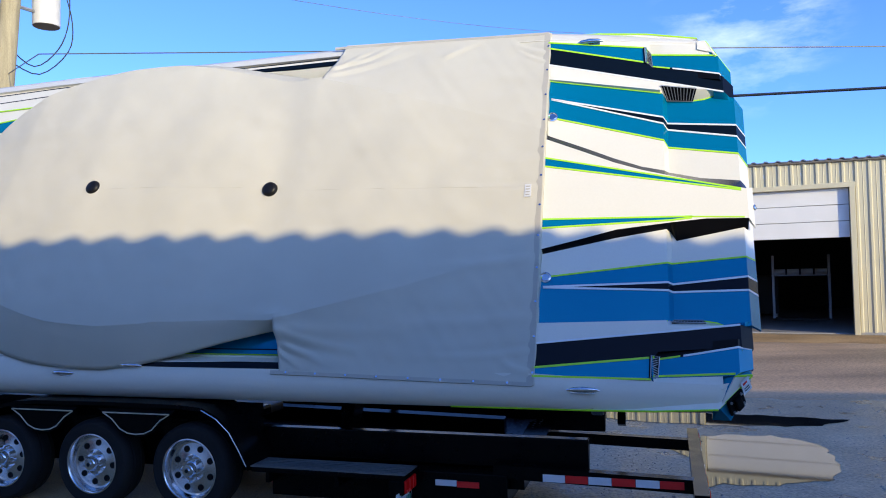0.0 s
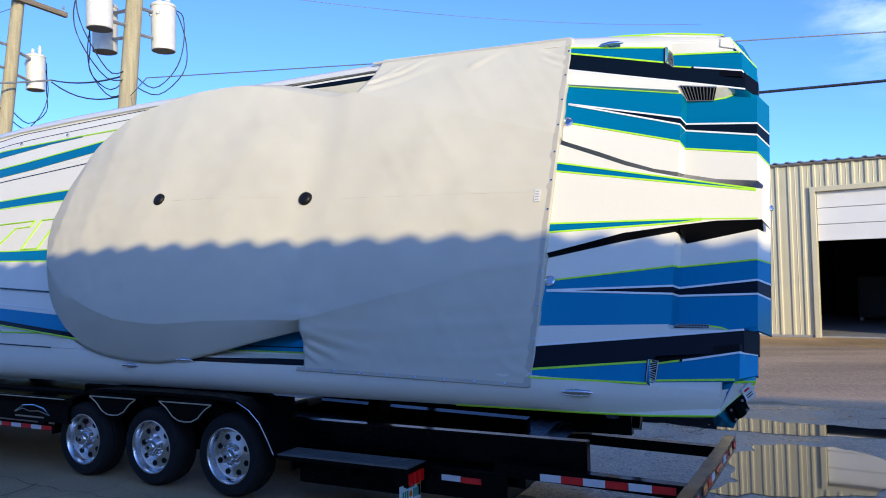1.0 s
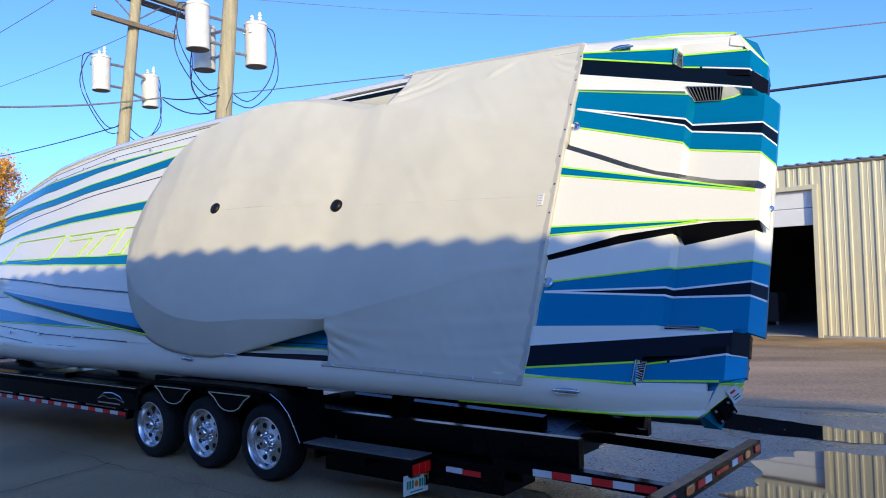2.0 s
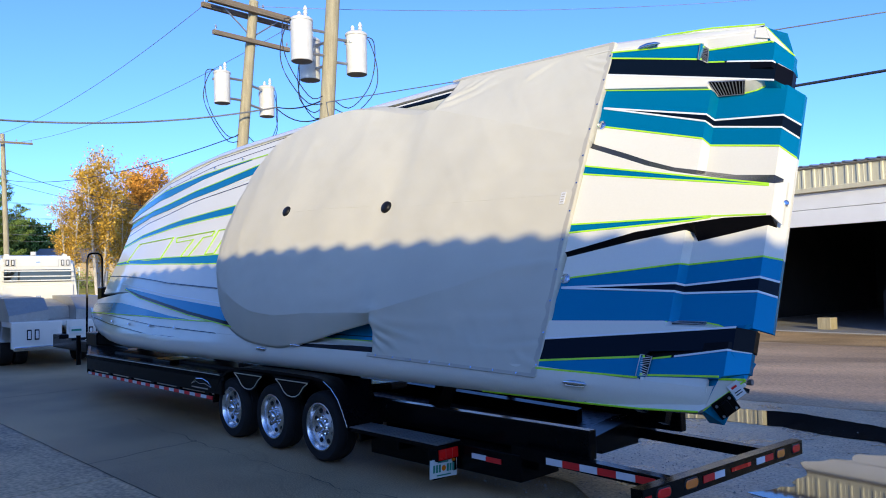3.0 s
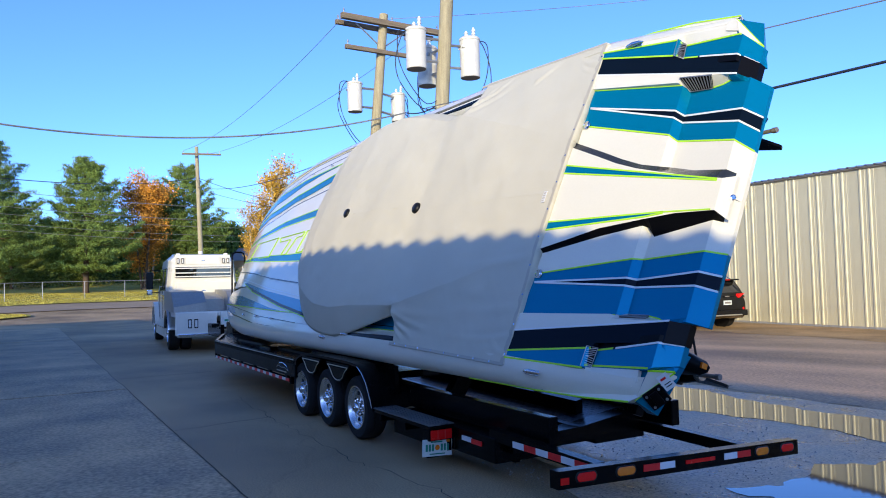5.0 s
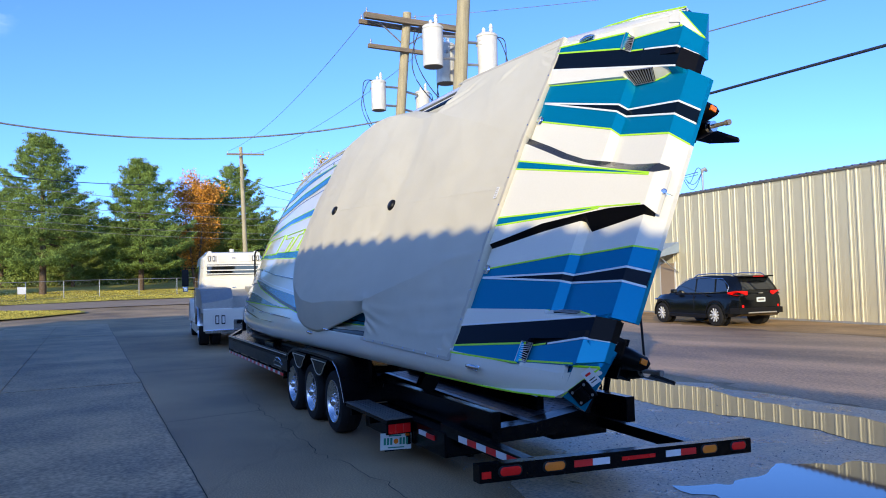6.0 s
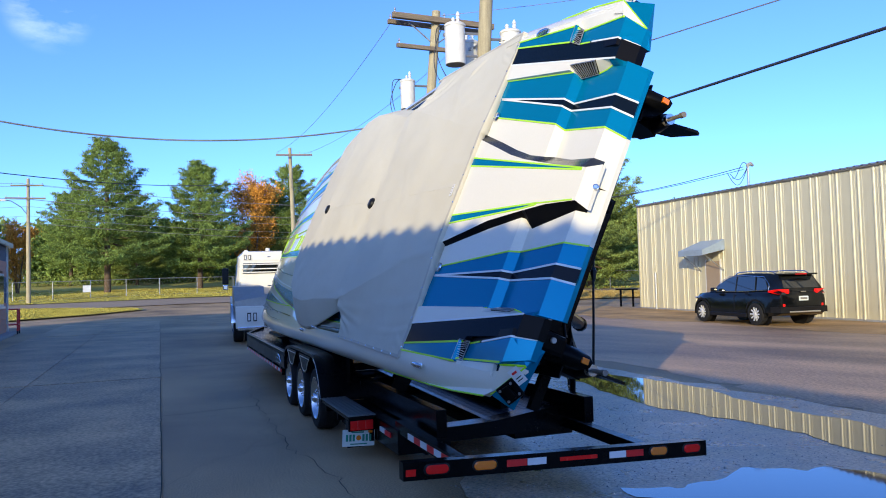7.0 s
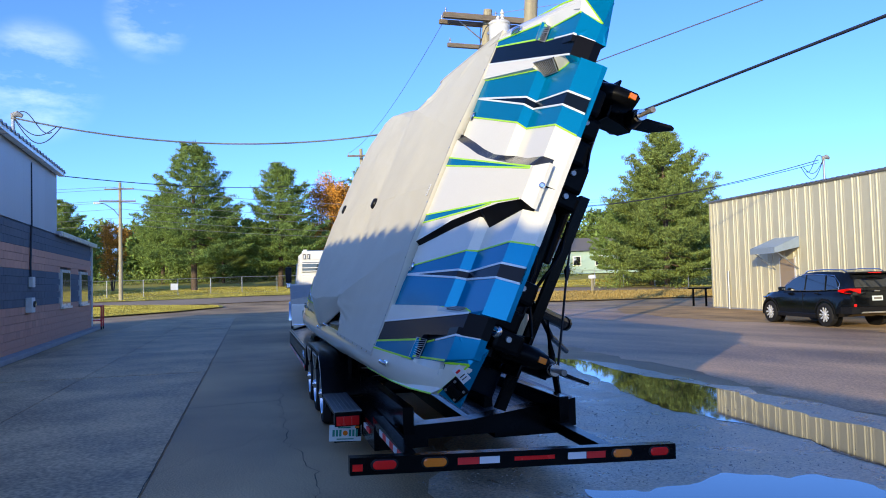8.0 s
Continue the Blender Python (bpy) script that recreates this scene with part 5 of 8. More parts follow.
# chassis and front deck
for y in (LEFT + 0.42, RIGHT - 0.5):
    part("chassis_beam", bx((-10.2, y, 0.40), (0.35, y + 0.09, 0.62), 0.008), TRAILER, trailer)
part("front_deck", prism([(-4.55, LEFT), (-9.3, LEFT), (-10.6, LEFT + 0.45), (-11.3, LEFT + 0.75), (-11.3, RIGHT - 0.75), (-10.6, RIGHT - 0.45), (-9.3, RIGHT), (-4.55, RIGHT)], 0.655, 0.70), TRAILER, trailer, "black front deck plate")
for y0, y1 in ((LEFT, LEFT + 0.05), (RIGHT - 0.05, RIGHT)):
    part("side_skirt", bx((-9.3, y0, 0.48), (-4.6, y1, 0.73), 0.012), TRAILER, trailer, "glossy black side skirt")
    yo = LEFT - 0.004 if y0 < 0 else RIGHT + 0.004
    part("pinline", tube([(-9.3, yo, 0.715), (-4.65, yo, 0.715)], 0.0045, 5), GOLDL, trailer)
    part("lower_rail", bx((-9.25, y0, 0.40), (-4.8, y1, 0.455), 0.006), TRAILER, trailer)
    for k in range(6):
        part("rail_bracket", bx((-9.15 + k * 0.82, y0 + 0.005, 0.45), (-9.05 + k * 0.82, y1 - 0.005, 0.50)), TRAILER, trailer)
    for k in range(28):
        a = -9.2 + k * 0.156
        part("reflector_tape", bx((a, yo - 0.003, 0.407), (a + 0.150, yo + 0.003, 0.447)), REDT if k % 2 else WHT, trailer)
for y0 in (LEFT + 0.0, RIGHT - 0.05):
    part("nose_skirt", loft([[(-9.28, y0, 0.42), (-9.28, y0 + 0.05, 0.42), (-9.28, y0 + 0.05, 0.72), (-9.28, y0, 0.72)], [(-10.6, y0 + (0.45 if y0 < 0 else -0.45), 0.55), (-10.6, y0 + 0.05 + (0.45 if y0 < 0 else -0.45), 0.55), (-10.6, y0 + 0.05 + (0.45 if y0 < 0 else -0.45), 0.76), (-10.6, y0 + (0.45 if y0 < 0 else -0.45), 0.76)]]), TRAILER, trailer)
part("drawbar", bx((-14.3, 0.18, 0.50), (-10.2, 0.42, 0.72), 0.02), TRAILER, trailer, "black drawbar")
part("coupler", bx((-14.75, 0.2, 0.50), (-14.25, 0.4, 0.80), 0.03), TRAILER, trailer)
part("jack_leg", tube([(-12.6, 0.08, 0.25), (-12.6, 0.08, 0.85)], 0.045, 10), TRAILER, trailer)
part("nose_box", bx((-11.9, 0.0, 0.70), (-11.3, 0.6, 0.95), 0.03), TRAILER, trailer, "low black winch box at the trailer nose")
part("bow_stand", bx((-11.55, 0.1, 0.7), (-11.3, 0.6, 1.82), 0.02), TRAILER, trailer)
hoop = [(-13.4, 0.50, 0.74), (-13.4, 0.52, 2.46), (-13.4, 0.55, 2.54), (-13.4, 0.61, 2.57), (-13.4, 0.74, 2.57), (-13.4, 0.80, 2.54), (-13.4, 0.83, 2.46), (-13.4, 0.84, 0.74)]
part("hoop_base", bx((-13.5, 0.16, 0.715), (-13.3, 0.92, 0.76), 0.008), TRAILER, trailer)
part("guide_hoop", tube(hoop, 0.022, 8), TRAILER, trailer, "black tubular guide hoop", smooth=40)
sw = [(-5.35, 0.56), (-5.22, 0.63), (-5.05, 0.64), (-4.9, 0.61), (-4.82, 0.55), (-4.98, 0.585), (-5.12, 0.575), (-5.22, 0.60), (-5.35, 0.56)]
part("emblem", tube([(x - 0.05, LEFT - 0.004, z) for x, z in sw], 0.006, 5), ALLOY, trailer, "thin swooping outline emblem")
part("emblem_bar", bx((-5.4, LEFT - 0.004, 0.515), (-4.95, LEFT + 0.001, 0.53)), ALLOY, trailer)

# tilting bed under the boat
def bed_z(s, y):
    return 0.395 + (y - 0.33) * 0.145 - (s + 0.14) * 0.022


def bed_slab(s0, s1, y0, y1, lo, hi):
    return loft([[(s, y0, bed_z(s, y0) + lo), (s, y1, bed_z(s, y1) + lo), (s, y1, bed_z(s, y1) + hi), (s, y0, bed_z(s, y0) + hi)] for s in (s0, s1)])


part("bed", bed_slab(-3.9, -0.14, 0.30, 1.27, -0.03, 0.0), TREADB, trailer, "black tread-plate bed")
part("bed_edge", bed_slab(-3.9, -0.12, 0.26, 0.31, -0.12, 0.012), TRAILER, trailer)
part("bed_tail", loft([[(x, -0.45, 0.26), (x, 1.28, 0.28), (x, 1.28, 0.53), (x, 0.28, 0.40), (x, -0.45, 0.38)] for x in (-0.30, -0.10)]), TRAILER, trailer, "black tail beam of the tilting bed")
part("bunk_beam", bed_slab(-3.6, -0.45, 0.52, 0.60, 0.0, 0.13), TRAILER, trailer, "black bunk beam")
tv, tf = [], []
for k in range(74):
    for j in range(17):
        x, y = -3.85 + k * 0.05, 0.34 + j * 0.054
        a = radians(45 if (k + j) % 2 else -45)
        e, f, o = Vector((math.cos(a), math.sin(a))) * 0.019, Vector((-math.sin(a), math.cos(a))) * 0.005, len(tv)
        for p, up in ((e + f, 0), (f - e, 0), (-e - f, 0), (e - f, 0), (e * 0.6, 0.004), (e * -0.6, 0.004)):
            tv.append((x + p.x, y + p.y, bed_z(x + p.x, y + p.y) + up))
        tf += [(o, o + 1, o + 5, o + 4), (o + 2, o + 3, o + 4, o + 5), (o + 3, o, o + 4), (o + 1, o + 2, o + 5)]
tagged(part("tread_pattern", (tv, tf), TREADB, trailer), kind="stuff")
# black sheet added to darken the see-through gaps below the bed
part("side_panel", bx((-2.2, -0.28, 0.12), (-0.32, -0.22, 0.45), 0.01), DEEPB, trailer, "added black sheet filling the dark gap under the bed")
part("tilt_beam", loft([[(0.50, 0.30, 0.60), (0.56, 0.30, 0.60), (0.56, 0.38, 0.57), (0.50, 0.38, 0.57)], [(0.50, 1.10, 2.30), (0.56, 1.10, 2.30), (0.56, 1.18, 2.27), (0.50, 1.18, 2.27)]]), TRAILER, trailer, "black inclined lifting beam")
for s in (-9.0, -6.2, -1.6):
    part("tilt_post", loft([[(s - 0.06, -0.25, 0.5), (s + 0.06, -0.25, 0.5), (s + 0.06, -0.05, 0.5), (s - 0.06, -0.05, 0.5)], [(s - 0.05, 0.98, 2.55), (s + 0.05, 0.98, 2.55), (s + 0.05, 1.12, 2.5), (s - 0.05, 1.12, 2.5)]]), TRAILER, trailer, "black inclined cradle beam")
    part("tilt_brace", tube([(s, 0.62, 1.75), (s, 0.95, 0.60)], 0.045, 8), TRAILER, trailer)
for s, y in ((-7.0, -0.35), (-3.6, -0.35), (-2.6, -0.35)):
    part("bunk_bracket", bx((s - 0.3, y - 0.2, 0.66), (s + 0.3, y + 0.25, 0.74), 0.02), TRAILER, trailer)
part("bunk", bx((-9.2, -0.42, 0.66), (-2.3, 0.1, 0.735), 0.02), BLACK, trailer, "black carpeted bunk")

# step box, lamp and plate behind the wheels
st = part("step_box", bx((-2.06, LEFT + 0.005, 0.375), (-0.86, LEFT + 0.26, 0.412), 0.008), TRAILER, trailer, "black step plate with ribbed tread")
part("step_tread", bx((-2.065, LEFT, 0.413), (-0.857, LEFT + 0.262, 0.421)), TREAD, st, "grey ribbed tread")
for k in range(6):
    part("tread_rib", bx((-2.055, LEFT + 0.012 + k * 0.043, 0.421), (-0.867, LEFT + 0.027 + k * 0.043, 0.426)), TREAD, st)
part("step_skirt", bx((-2.0, LEFT + 0.20, 0.16), (-0.90, LEFT + 0.26, 0.374), 0.01), TRAILER, st)
for s in (-1.95, -1.4):
    part("step_bracket", bx((s, LEFT + 0.02, 0.30), (s + 0.03, LEFT + 0.22, 0.374), 0.005), TRAILER, st)
part("lamp_housing", bx((-0.98, LEFT + 0.005, 0.275), (-0.872, LEFT + 0.255, 0.374), 0.006), TRAILER, st)
part("tail_lamp", bx((-0.872, LEFT + 0.02, 0.285), (-0.855, LEFT + 0.235, 0.372), 0.006), REDL, st, "red rectangular tail lamp")
part("lamp_divider", bx((-0.857, LEFT + 0.085, 0.29), (-0.851, LEFT + 0.092, 0.368)), REDT, st)
part("lamp_divider", bx((-0.857, LEFT + 0.160, 0.29), (-0.851, LEFT + 0.167, 0.368)), REDT, st)
part("side_marker", bx((-0.86, LEFT + 0.30, 0.30), (-0.84, LEFT + 0.37, 0.37), 0.006), REDL, st)
part("plate_bracket", bx((-0.93, LEFT + 0.0, 0.12), (-0.915, LEFT + 0.22, 0.30), 0.004), TRAILER, st)
pl = part("licence_plate", bx((-0.005, -0.1525, -0.076), (0.004, 0.1525, 0.076), 0.002), PLATEW, st, "white plate with green bars")
pl.matrix_local = Matrix.Translation((-0.905, LEFT + 0.105, 0.208)) @ Matrix.Rotation(radians(-3), 4, "X")
for y0, y1 in ((-0.125, -0.03), (0.03, 0.125)):
    for k in range(3):
        w = (y1 - y0) / 3
        part("plate_bar", bx((0.0045, y0 + k * w + 0.004, -0.03), (0.0065, y0 + (k + 1) * w - 0.006, 0.032)), PLATEG, pl)
part("plate_mark", lathe([(0, 0.0), (0.024, 0.0), (0.024, 0.002), (0, 0.002)], 14, m=Matrix.Translation((0.005, 0, 0)) @ Matrix.Rotation(radians(90), 4, "Z")), AMBER, pl, "small orange disc")
part("plate_bar", bx((0.0045, -0.07, 0.046), (0.0065, 0.05, 0.058)), PLATEG, pl)
part("plate_bar", bx((0.0045, -0.08, -0.06), (0.0065, 0.08, -0.05)), PLATEG, pl)
part("plate_sticker", bx((0.0045, 0.09, 0.045), (0.0065, 0.13, 0.066)), AMBER, pl)
part("frame_box", bx((-2.0, LEFT + 0.27, 0.17), (-0.2, LEFT + 0.75, 0.385), 0.01), TRAILER, trailer)
part("frame_box", bx((-1.5, RIGHT - 0.9, 0.20), (-0.2, RIGHT - 0.3, 0.40), 0.01), TRAILER, trailer)
part("reflector_tape", bx((-0.72, -0.574, 0.29), (-0.565, -0.562, 0.330)), WHT, trailer)
part("reflector_tape", bx((-0.56, -0.574, 0.285), (-0.40, -0.562, 0.325)), REDT, trailer)

# sliding rear guard
G_L, G_R = -0.935, 1.545
guard = part("rear_guard", loft([[(x, G_L, 0.315), (x, G_R, 0.222), (x, G_R, 0.338), (x, G_L, 0.435)] for x in (1.03, 1.12)]), TRAILER, trailer, "black rear bar with lamps and reflective tape")


def gz(y):
    return 0.315 + (y - G_L) / (G_R - G_L) * (0.222 - 0.315)


def on_guard(name, y0, y1, z0, z1, material, label="", bev=0.0, round_=False, x=1.112):
    zc = gz((y0 + y1) / 2)
    if round_:                                             # stadium outline
        hw, hh, zm = (y1 - y0) / 2, (z1 - z0) / 2, (z0 + z1) / 2
        out = []
        for k in range(20):
            a = 2 * math.pi * (k + 0.5) / 20
            out.append((math.copysign(hw - hh, math.cos(a)) + hh * math.cos(a), zm + hh * math.sin(a)))
        bm = loft([[(x_, y * q, zm + (z - zm) * q) for y, z in out] for x_, q in ((0, 1.0), (0.010, 1.0), (0.014, 0.85))])
    else:
        bm = bx((0, y0 - (y0 + y1) / 2, z0), (0.014, y1 - (y0 + y1) / 2, z1), bev)
    ob = part(name, bm, material, guard, label)
    ob.matrix_local = Matrix.Translation((x, (y0 + y1) / 2, zc)) @ Matrix.Rotation(math.atan2(0.222 - 0.315, G_R - G_L), 4, "X")
    return ob


W_ = G_R - G_L
for a, b, m_, l_ in ((0.062, 0.128, REDL, "oval red lamp"), (0.205, 0.272, AMBER, "oval amber lamp"), (0.788, 0.848, AMBER, "oval amber lamp"), (0.912, 0.972, REDL, "oval red lamp")):
    on_guard("lamp", G_L + a * W_, G_L + b * W_, 0.035, 0.095, m_, l_, round_=True, x=1.118)
    on_guard("lamp_ring", G_L + (a - 0.006) * W_, G_L + (b + 0.006) * W_, 0.026, 0.104, BLACK, round_=True)
for a, b, m_ in ((0.305, 0.368, REDT), (0.37, 0.43, WHT), (0.642, 0.70, WHT), (0.702, 0.762, REDT)):
    on_guard("reflector_tape", G_L + a * W_, G_L + b * W_, 0.040, 0.088, m_)
on_guard("light_bar", G_L + 0.475 * W_, G_L + 0.60 * W_, 0.05, 0.078, REDL, "slim red light bar")
on_guard("marker_lamp", G_L + 0.006 * W_, G_L + 0.034 * W_, 0.03, 0.075, REDL)
for y, z0 in ((-0.55, 0.33), (0.98, 0.26)):
    rl = part("guard_rail", loft([[(x, y, z + 0.0), (x, y + 0.09, z), (x, y + 0.09, z + 0.09), (x, y, z + 0.09)] for x, z in ((-0.3, z0 + 0.03), (1.04, z0))]), TRAILER, trailer, "black slide rail of the rear guard")
    for k in range(6 if y < 0 else 0):
        a = 0.05 + k * 0.155
        part("reflector_tape", bx((a, y - 0.005, z0 + 0.025), (a + 0.152, y, z0 + 0.075)), WHT if k % 2 == 0 else REDT, rl)
# lift chain and hanging strap at the bed's tail
for k in range(6):
    bm = bmesh.new()
    c = Vector((-0.46 + 0.014 * k, 1.26 - 0.006 * k, 0.665 - k * 0.034))
    pts = [c + Vector(((0.017 * math.cos(a)) if k % 2 else 0, 0 if k % 2 else 0.017 * math.cos(a), 0.028 * math.sin(a))) for a in np.linspace(0, 2 * math.pi, 9).tolist()]
    tube(pts, 0.007, 5, bm)
    part("chain_link", bm, TRAILER, trailer)
part("strap", tube([(0.88, 0.70, 0.90), (0.70, 0.83, 1.25), (0.48, 0.98, 1.65), (0.305, 1.118, 1.976), (0.25, 1.16, 2.1)], 0.010, 6), BLACK, trailer, "black hanging strap")
part("strap_hook", tube([(0.50, 0.97, 1.60), (0.47, 0.99, 1.68), (0.44, 1.01, 1.72)], [0.012, 0.03, 0.012], 8), BLACK, trailer)
part("lift_arm", tube([(0.43, 0.66, 1.385), (-0.18, 1.23, 1.20)], 0.058, 10), TRAILER, trailer, "black tubular lifting arm")
part("arm_cap", tube([(-0.17, 1.22, 1.203), (-0.20, 1.25, 1.194)], 0.068, 10), TRAILER, trailer)
part("lift_leg", tube([(0.30, 0.80, 1.33), (0.0, 1.02, 1.10), (-0.61, 1.43, 0.90)], 0.026, 8), TRAILER, trailer)
part("lift_leg", tube([(0.18, 0.90, 1.30), (0.10, 0.98, 0.95), (-0.30, 1.20, 0.52)], 0.03, 8), TRAILER, trailer)

# ---- tow truck in front of the trailer: x forward, y towards the camera side ----
def wheel_parts(owner, x, y, r, width, out, rim_r, material=RUBBER, rim_mat=ALLOY, spokes=0):
    w = part("wheel", lathe([(rim_r, -width / 2), (rim_r + 0.03, -width / 2), (r - 0.02, -width / 2 + 0.015), (r, -width / 4), (r, width / 4), (r - 0.02, width / 2 - 0.015), (rim_r + 0.03, width / 2), (rim_r, width / 2), (rim_r, -width / 2)], 32), material, owner, "black tyre", smooth=40)
    w.matrix_local = Matrix.Translation((x, y, r)) @ (Matrix() if out < 0 else Matrix.Rotation(math.pi, 4, "Z"))
    part("rim", lathe([(rim_r + 0.004, 0.06), (rim_r + 0.004, -width / 2 + 0.01), (rim_r - 0.02, -width / 2 - 0.004), (rim_r - 0.035, -width / 2 + 0.03), (rim_r * 0.55, -width / 2 + (0.10 if spokes else 0.04)), (0.0, -width / 2 + (0.10 if spokes else 0.02))], 28), BLACK if spokes else rim_mat, w, smooth=35)
    for k in range(spokes):
        a = 2 * math.pi * k / spokes
        m = Matrix.Rotation(a, 4, "Y")
        part("spoke", bx((0.02, -width / 2 + 0.012, -0.022), (rim_r - 0.015, -width / 2 + 0.05, 0.022), 0.01), rim_mat, w).matrix_local = m
    part("hub", lathe([(0, -width / 2 - 0.02), (0.05, -width / 2 - 0.015), (0.065, -width / 2 + 0.03)], 16), rim_mat, w, smooth=40)
    return w


truck = thing("tow_truck", T @ Matrix.Translation((-16.9, 0.73, 0)) @ Matrix.Rotation(radians(175.8), 4, "Z"), "white crew-cab hauler truck with aluminium bed boxes, coupled to the trailer", "truck")
cabs = []
for x, zt, hw_t, hw_b, zb in ((1.32, 2.62, 0.86, 0.98, 0.75), (1.45, 2.70, 0.92, 1.03, 0.70), (2.6, 2.76, 0.94, 1.04, 0.65), (3.9, 2.72, 0.93, 1.04, 0.62), (4.35, 2.55, 0.86, 1.03, 0.62), (4.95, 1.80, 0.80, 1.02, 0.62)):
    cabs.append([(x, -hw_b, zb), (x, -hw_b, 1.55), (x, -hw_t, zt - 0.14), (x, -hw_t + 0.16, zt), (x, hw_t - 0.16, zt), (x, hw_t, zt - 0.14), (x, hw_b, 1.55), (x, hw_b, zb)])
cab = part("cab", loft(cabs), PALE, truck, "white crew cab", smooth=30)
part("hood", loft([[(x, -w, 0.7), (x, -w, z - 0.12), (x, -w + 0.12, z), (x, w - 0.12, z), (x, w, z - 0.12), (x, w, 0.7)] for x, w, z in ((4.7, 0.92, 1.80), (5.9, 0.85, 1.62), (6.2, 0.78, 1.45))]), PALE, truck, smooth=30)
part("roof_fairing", loft([[(1.36, -0.84, 2.40), (1.36, 0.84, 2.40), (1.36, 0.80, 2.72), (1.36, -0.80, 2.72)], [(2.6, -0.8, 2.74), (2.6, 0.8, 2.74), (2.6, 0.75, 2.80), (2.6, -0.75, 2.80)]]), PALE, cab)
part("header_panel", bx((1.30, -0.50, 2.43), (1.352, 0.50, 2.66), 0.012), PALE, cab)
part("latch", bx((1.285, -0.05, 2.54), (1.305, 0.05, 2.57), 0.006), CHROME, cab)
part("back_door", bx((1.262, -0.78, 1.30), (1.285, 0.78, 1.90), 0.012), PALE, cab)
part("door_latch", bx((1.25, -0.06, 1.62), (1.268, 0.06, 1.66), 0.006), CHROME, cab)
part("rear_window", bx((1.285, -0.80, 2.03), (1.345, 0.80, 2.36), 0.01), DGLASS, cab, "dark louvred rear window")
for z in (2.05, 2.16, 2.30):
    part("louvre", bx((1.22, -0.84, z), (1.34, 0.84, z + 0.035), 0.008), PALE, cab)
for s in (-1, 1):
    lp = part("lamp_cluster", bx((1.300, s * 0.66 - 0.14, 2.44), (1.352, s * 0.66 + 0.14, 2.64), 0.01), GREYP, cab)
    for k in (-1, 1):
        part("lamp", bx((1.275, s * 0.66 + k * 0.065 - 0.035, 2.46), (1.305, s * 0.66 + k * 0.065 + 0.035, 2.62), 0.03), BLACK, lp)
        part("lens", bx((1.266, s * 0.66 + k * 0.065 - 0.02, 2.48), (1.28, s * 0.66 + k * 0.065 + 0.02, 2.60), 0.015), LABELW, lp)
    part("marker_lamp", bx((1.5, s * 0.7 - 0.06, 2.72), (1.62, s * 0.7 + 0.06, 2.78), 0.02), PALE, cab)
    for a, b in ((1.9, 2.75), (2.95, 3.9)):
        part("side_window", loft([[(x, s * (1.046 if z < 1.7 else 0.99), z) for x, z in ((a, 1.66), (b, 1.66), (b - 0.05, 2.34), (a + 0.05, 2.34))], [(x, s * (1.02 if z < 1.7 else 0.95), z) for x, z in ((a, 1.66), (b, 1.66), (b - 0.05, 2.34), (a + 0.05, 2.34))]]), DGLASS, cab, "dark side window")
        part("door_handle", bx((a + 0.05, s * 1.04 - 0.02, 1.42), (a + 0.22, s * 1.04 + 0.02, 1.47), 0.01), CHROME, cab)
        part("door_seam", bx((b + 0.06, s * 1.035 - 0.012, 0.8), (b + 0.08, s * 1.035 + 0.012, 1.64)), BLACK, cab)
    part("stripe", bx((1.5, s * 1.038 - 0.006, 1.38), (3.3, s * 1.038 + 0.006, 1.52)), BLUE, cab, "blue side stripe")
    mr = part("mirror", bx((4.28, s * 1.32 - 0.11, 1.72), (4.36, s * 1.32 + 0.11, 2.28), 0.04), BLACK, truck, "tall black door mirror")
    part("mirror_arm", tube([(4.3, s * 0.98, 2.32), (4.32, s * 1.3, 2.34), (4.32, s * 1.34, 1.62), (4.3, s * 1.02, 1.60)], 0.02, 6), BLACK, mr)
    part("mirror_lens", bx((4.27, s * 1.32 - 0.09, 1.52), (4.34, s * 1.32 + 0.09, 1.70), 0.03), CHROME, mr)
    wheel_parts(truck, 5.0, s * 0.98, 0.49, 0.28, s, 0.29)
    wheel_parts(truck, 0.0, s * 1.00, 0.49, 0.30, s, 0.29)
    wheel_parts(truck, 0.0, s * 0.68, 0.49, 0.28, s, 0.29)
    arc = [(0.62 * math.cos(a), 0.49 + 0.60 * math.sin(a)) for a in np.linspace(0.15, math.pi - 0.15, 12).tolist()]
    part("rear_fender", loft([[(x, s * 0.80, z), (x, s * 1.20, z), (x, s * 1.20, z + 0.04), (x, s * 0.80, z + 0.04)] for x, z in arc]), ALLOY, truck, "bright rounded rear fender", smooth=40)
    arc = [(5.0 + 0.62 * math.cos(a), 0.52 + 0.62 * math.sin(a)) for a in np.linspace(0.0, math.pi - 0.05, 12).tolist()]
    part("front_fender", loft([[(x, s * 0.72, z), (x, s * 1.16, z), (x, s * 1.16, z + 0.14), (x, s * 0.72, z + 0.18)] for x, z in arc]), PALE, truck, smooth=40)
    stp = part("side_step", loft([[(x, s * w, z) for w, z in ((0.7, 0.35), (1.14, 0.30), (1.12, 0.55), (1.02, 0.78), (0.7, 0.78))] for x in (1.0, 4.2)]), PALE, truck, "white stepped side skirt")
    part("step_tread", bx((1.2, s * 1.10 - 0.06, 0.555), (4.0, s * 1.10 + 0.06, 0.575)), ALLOY, stp)
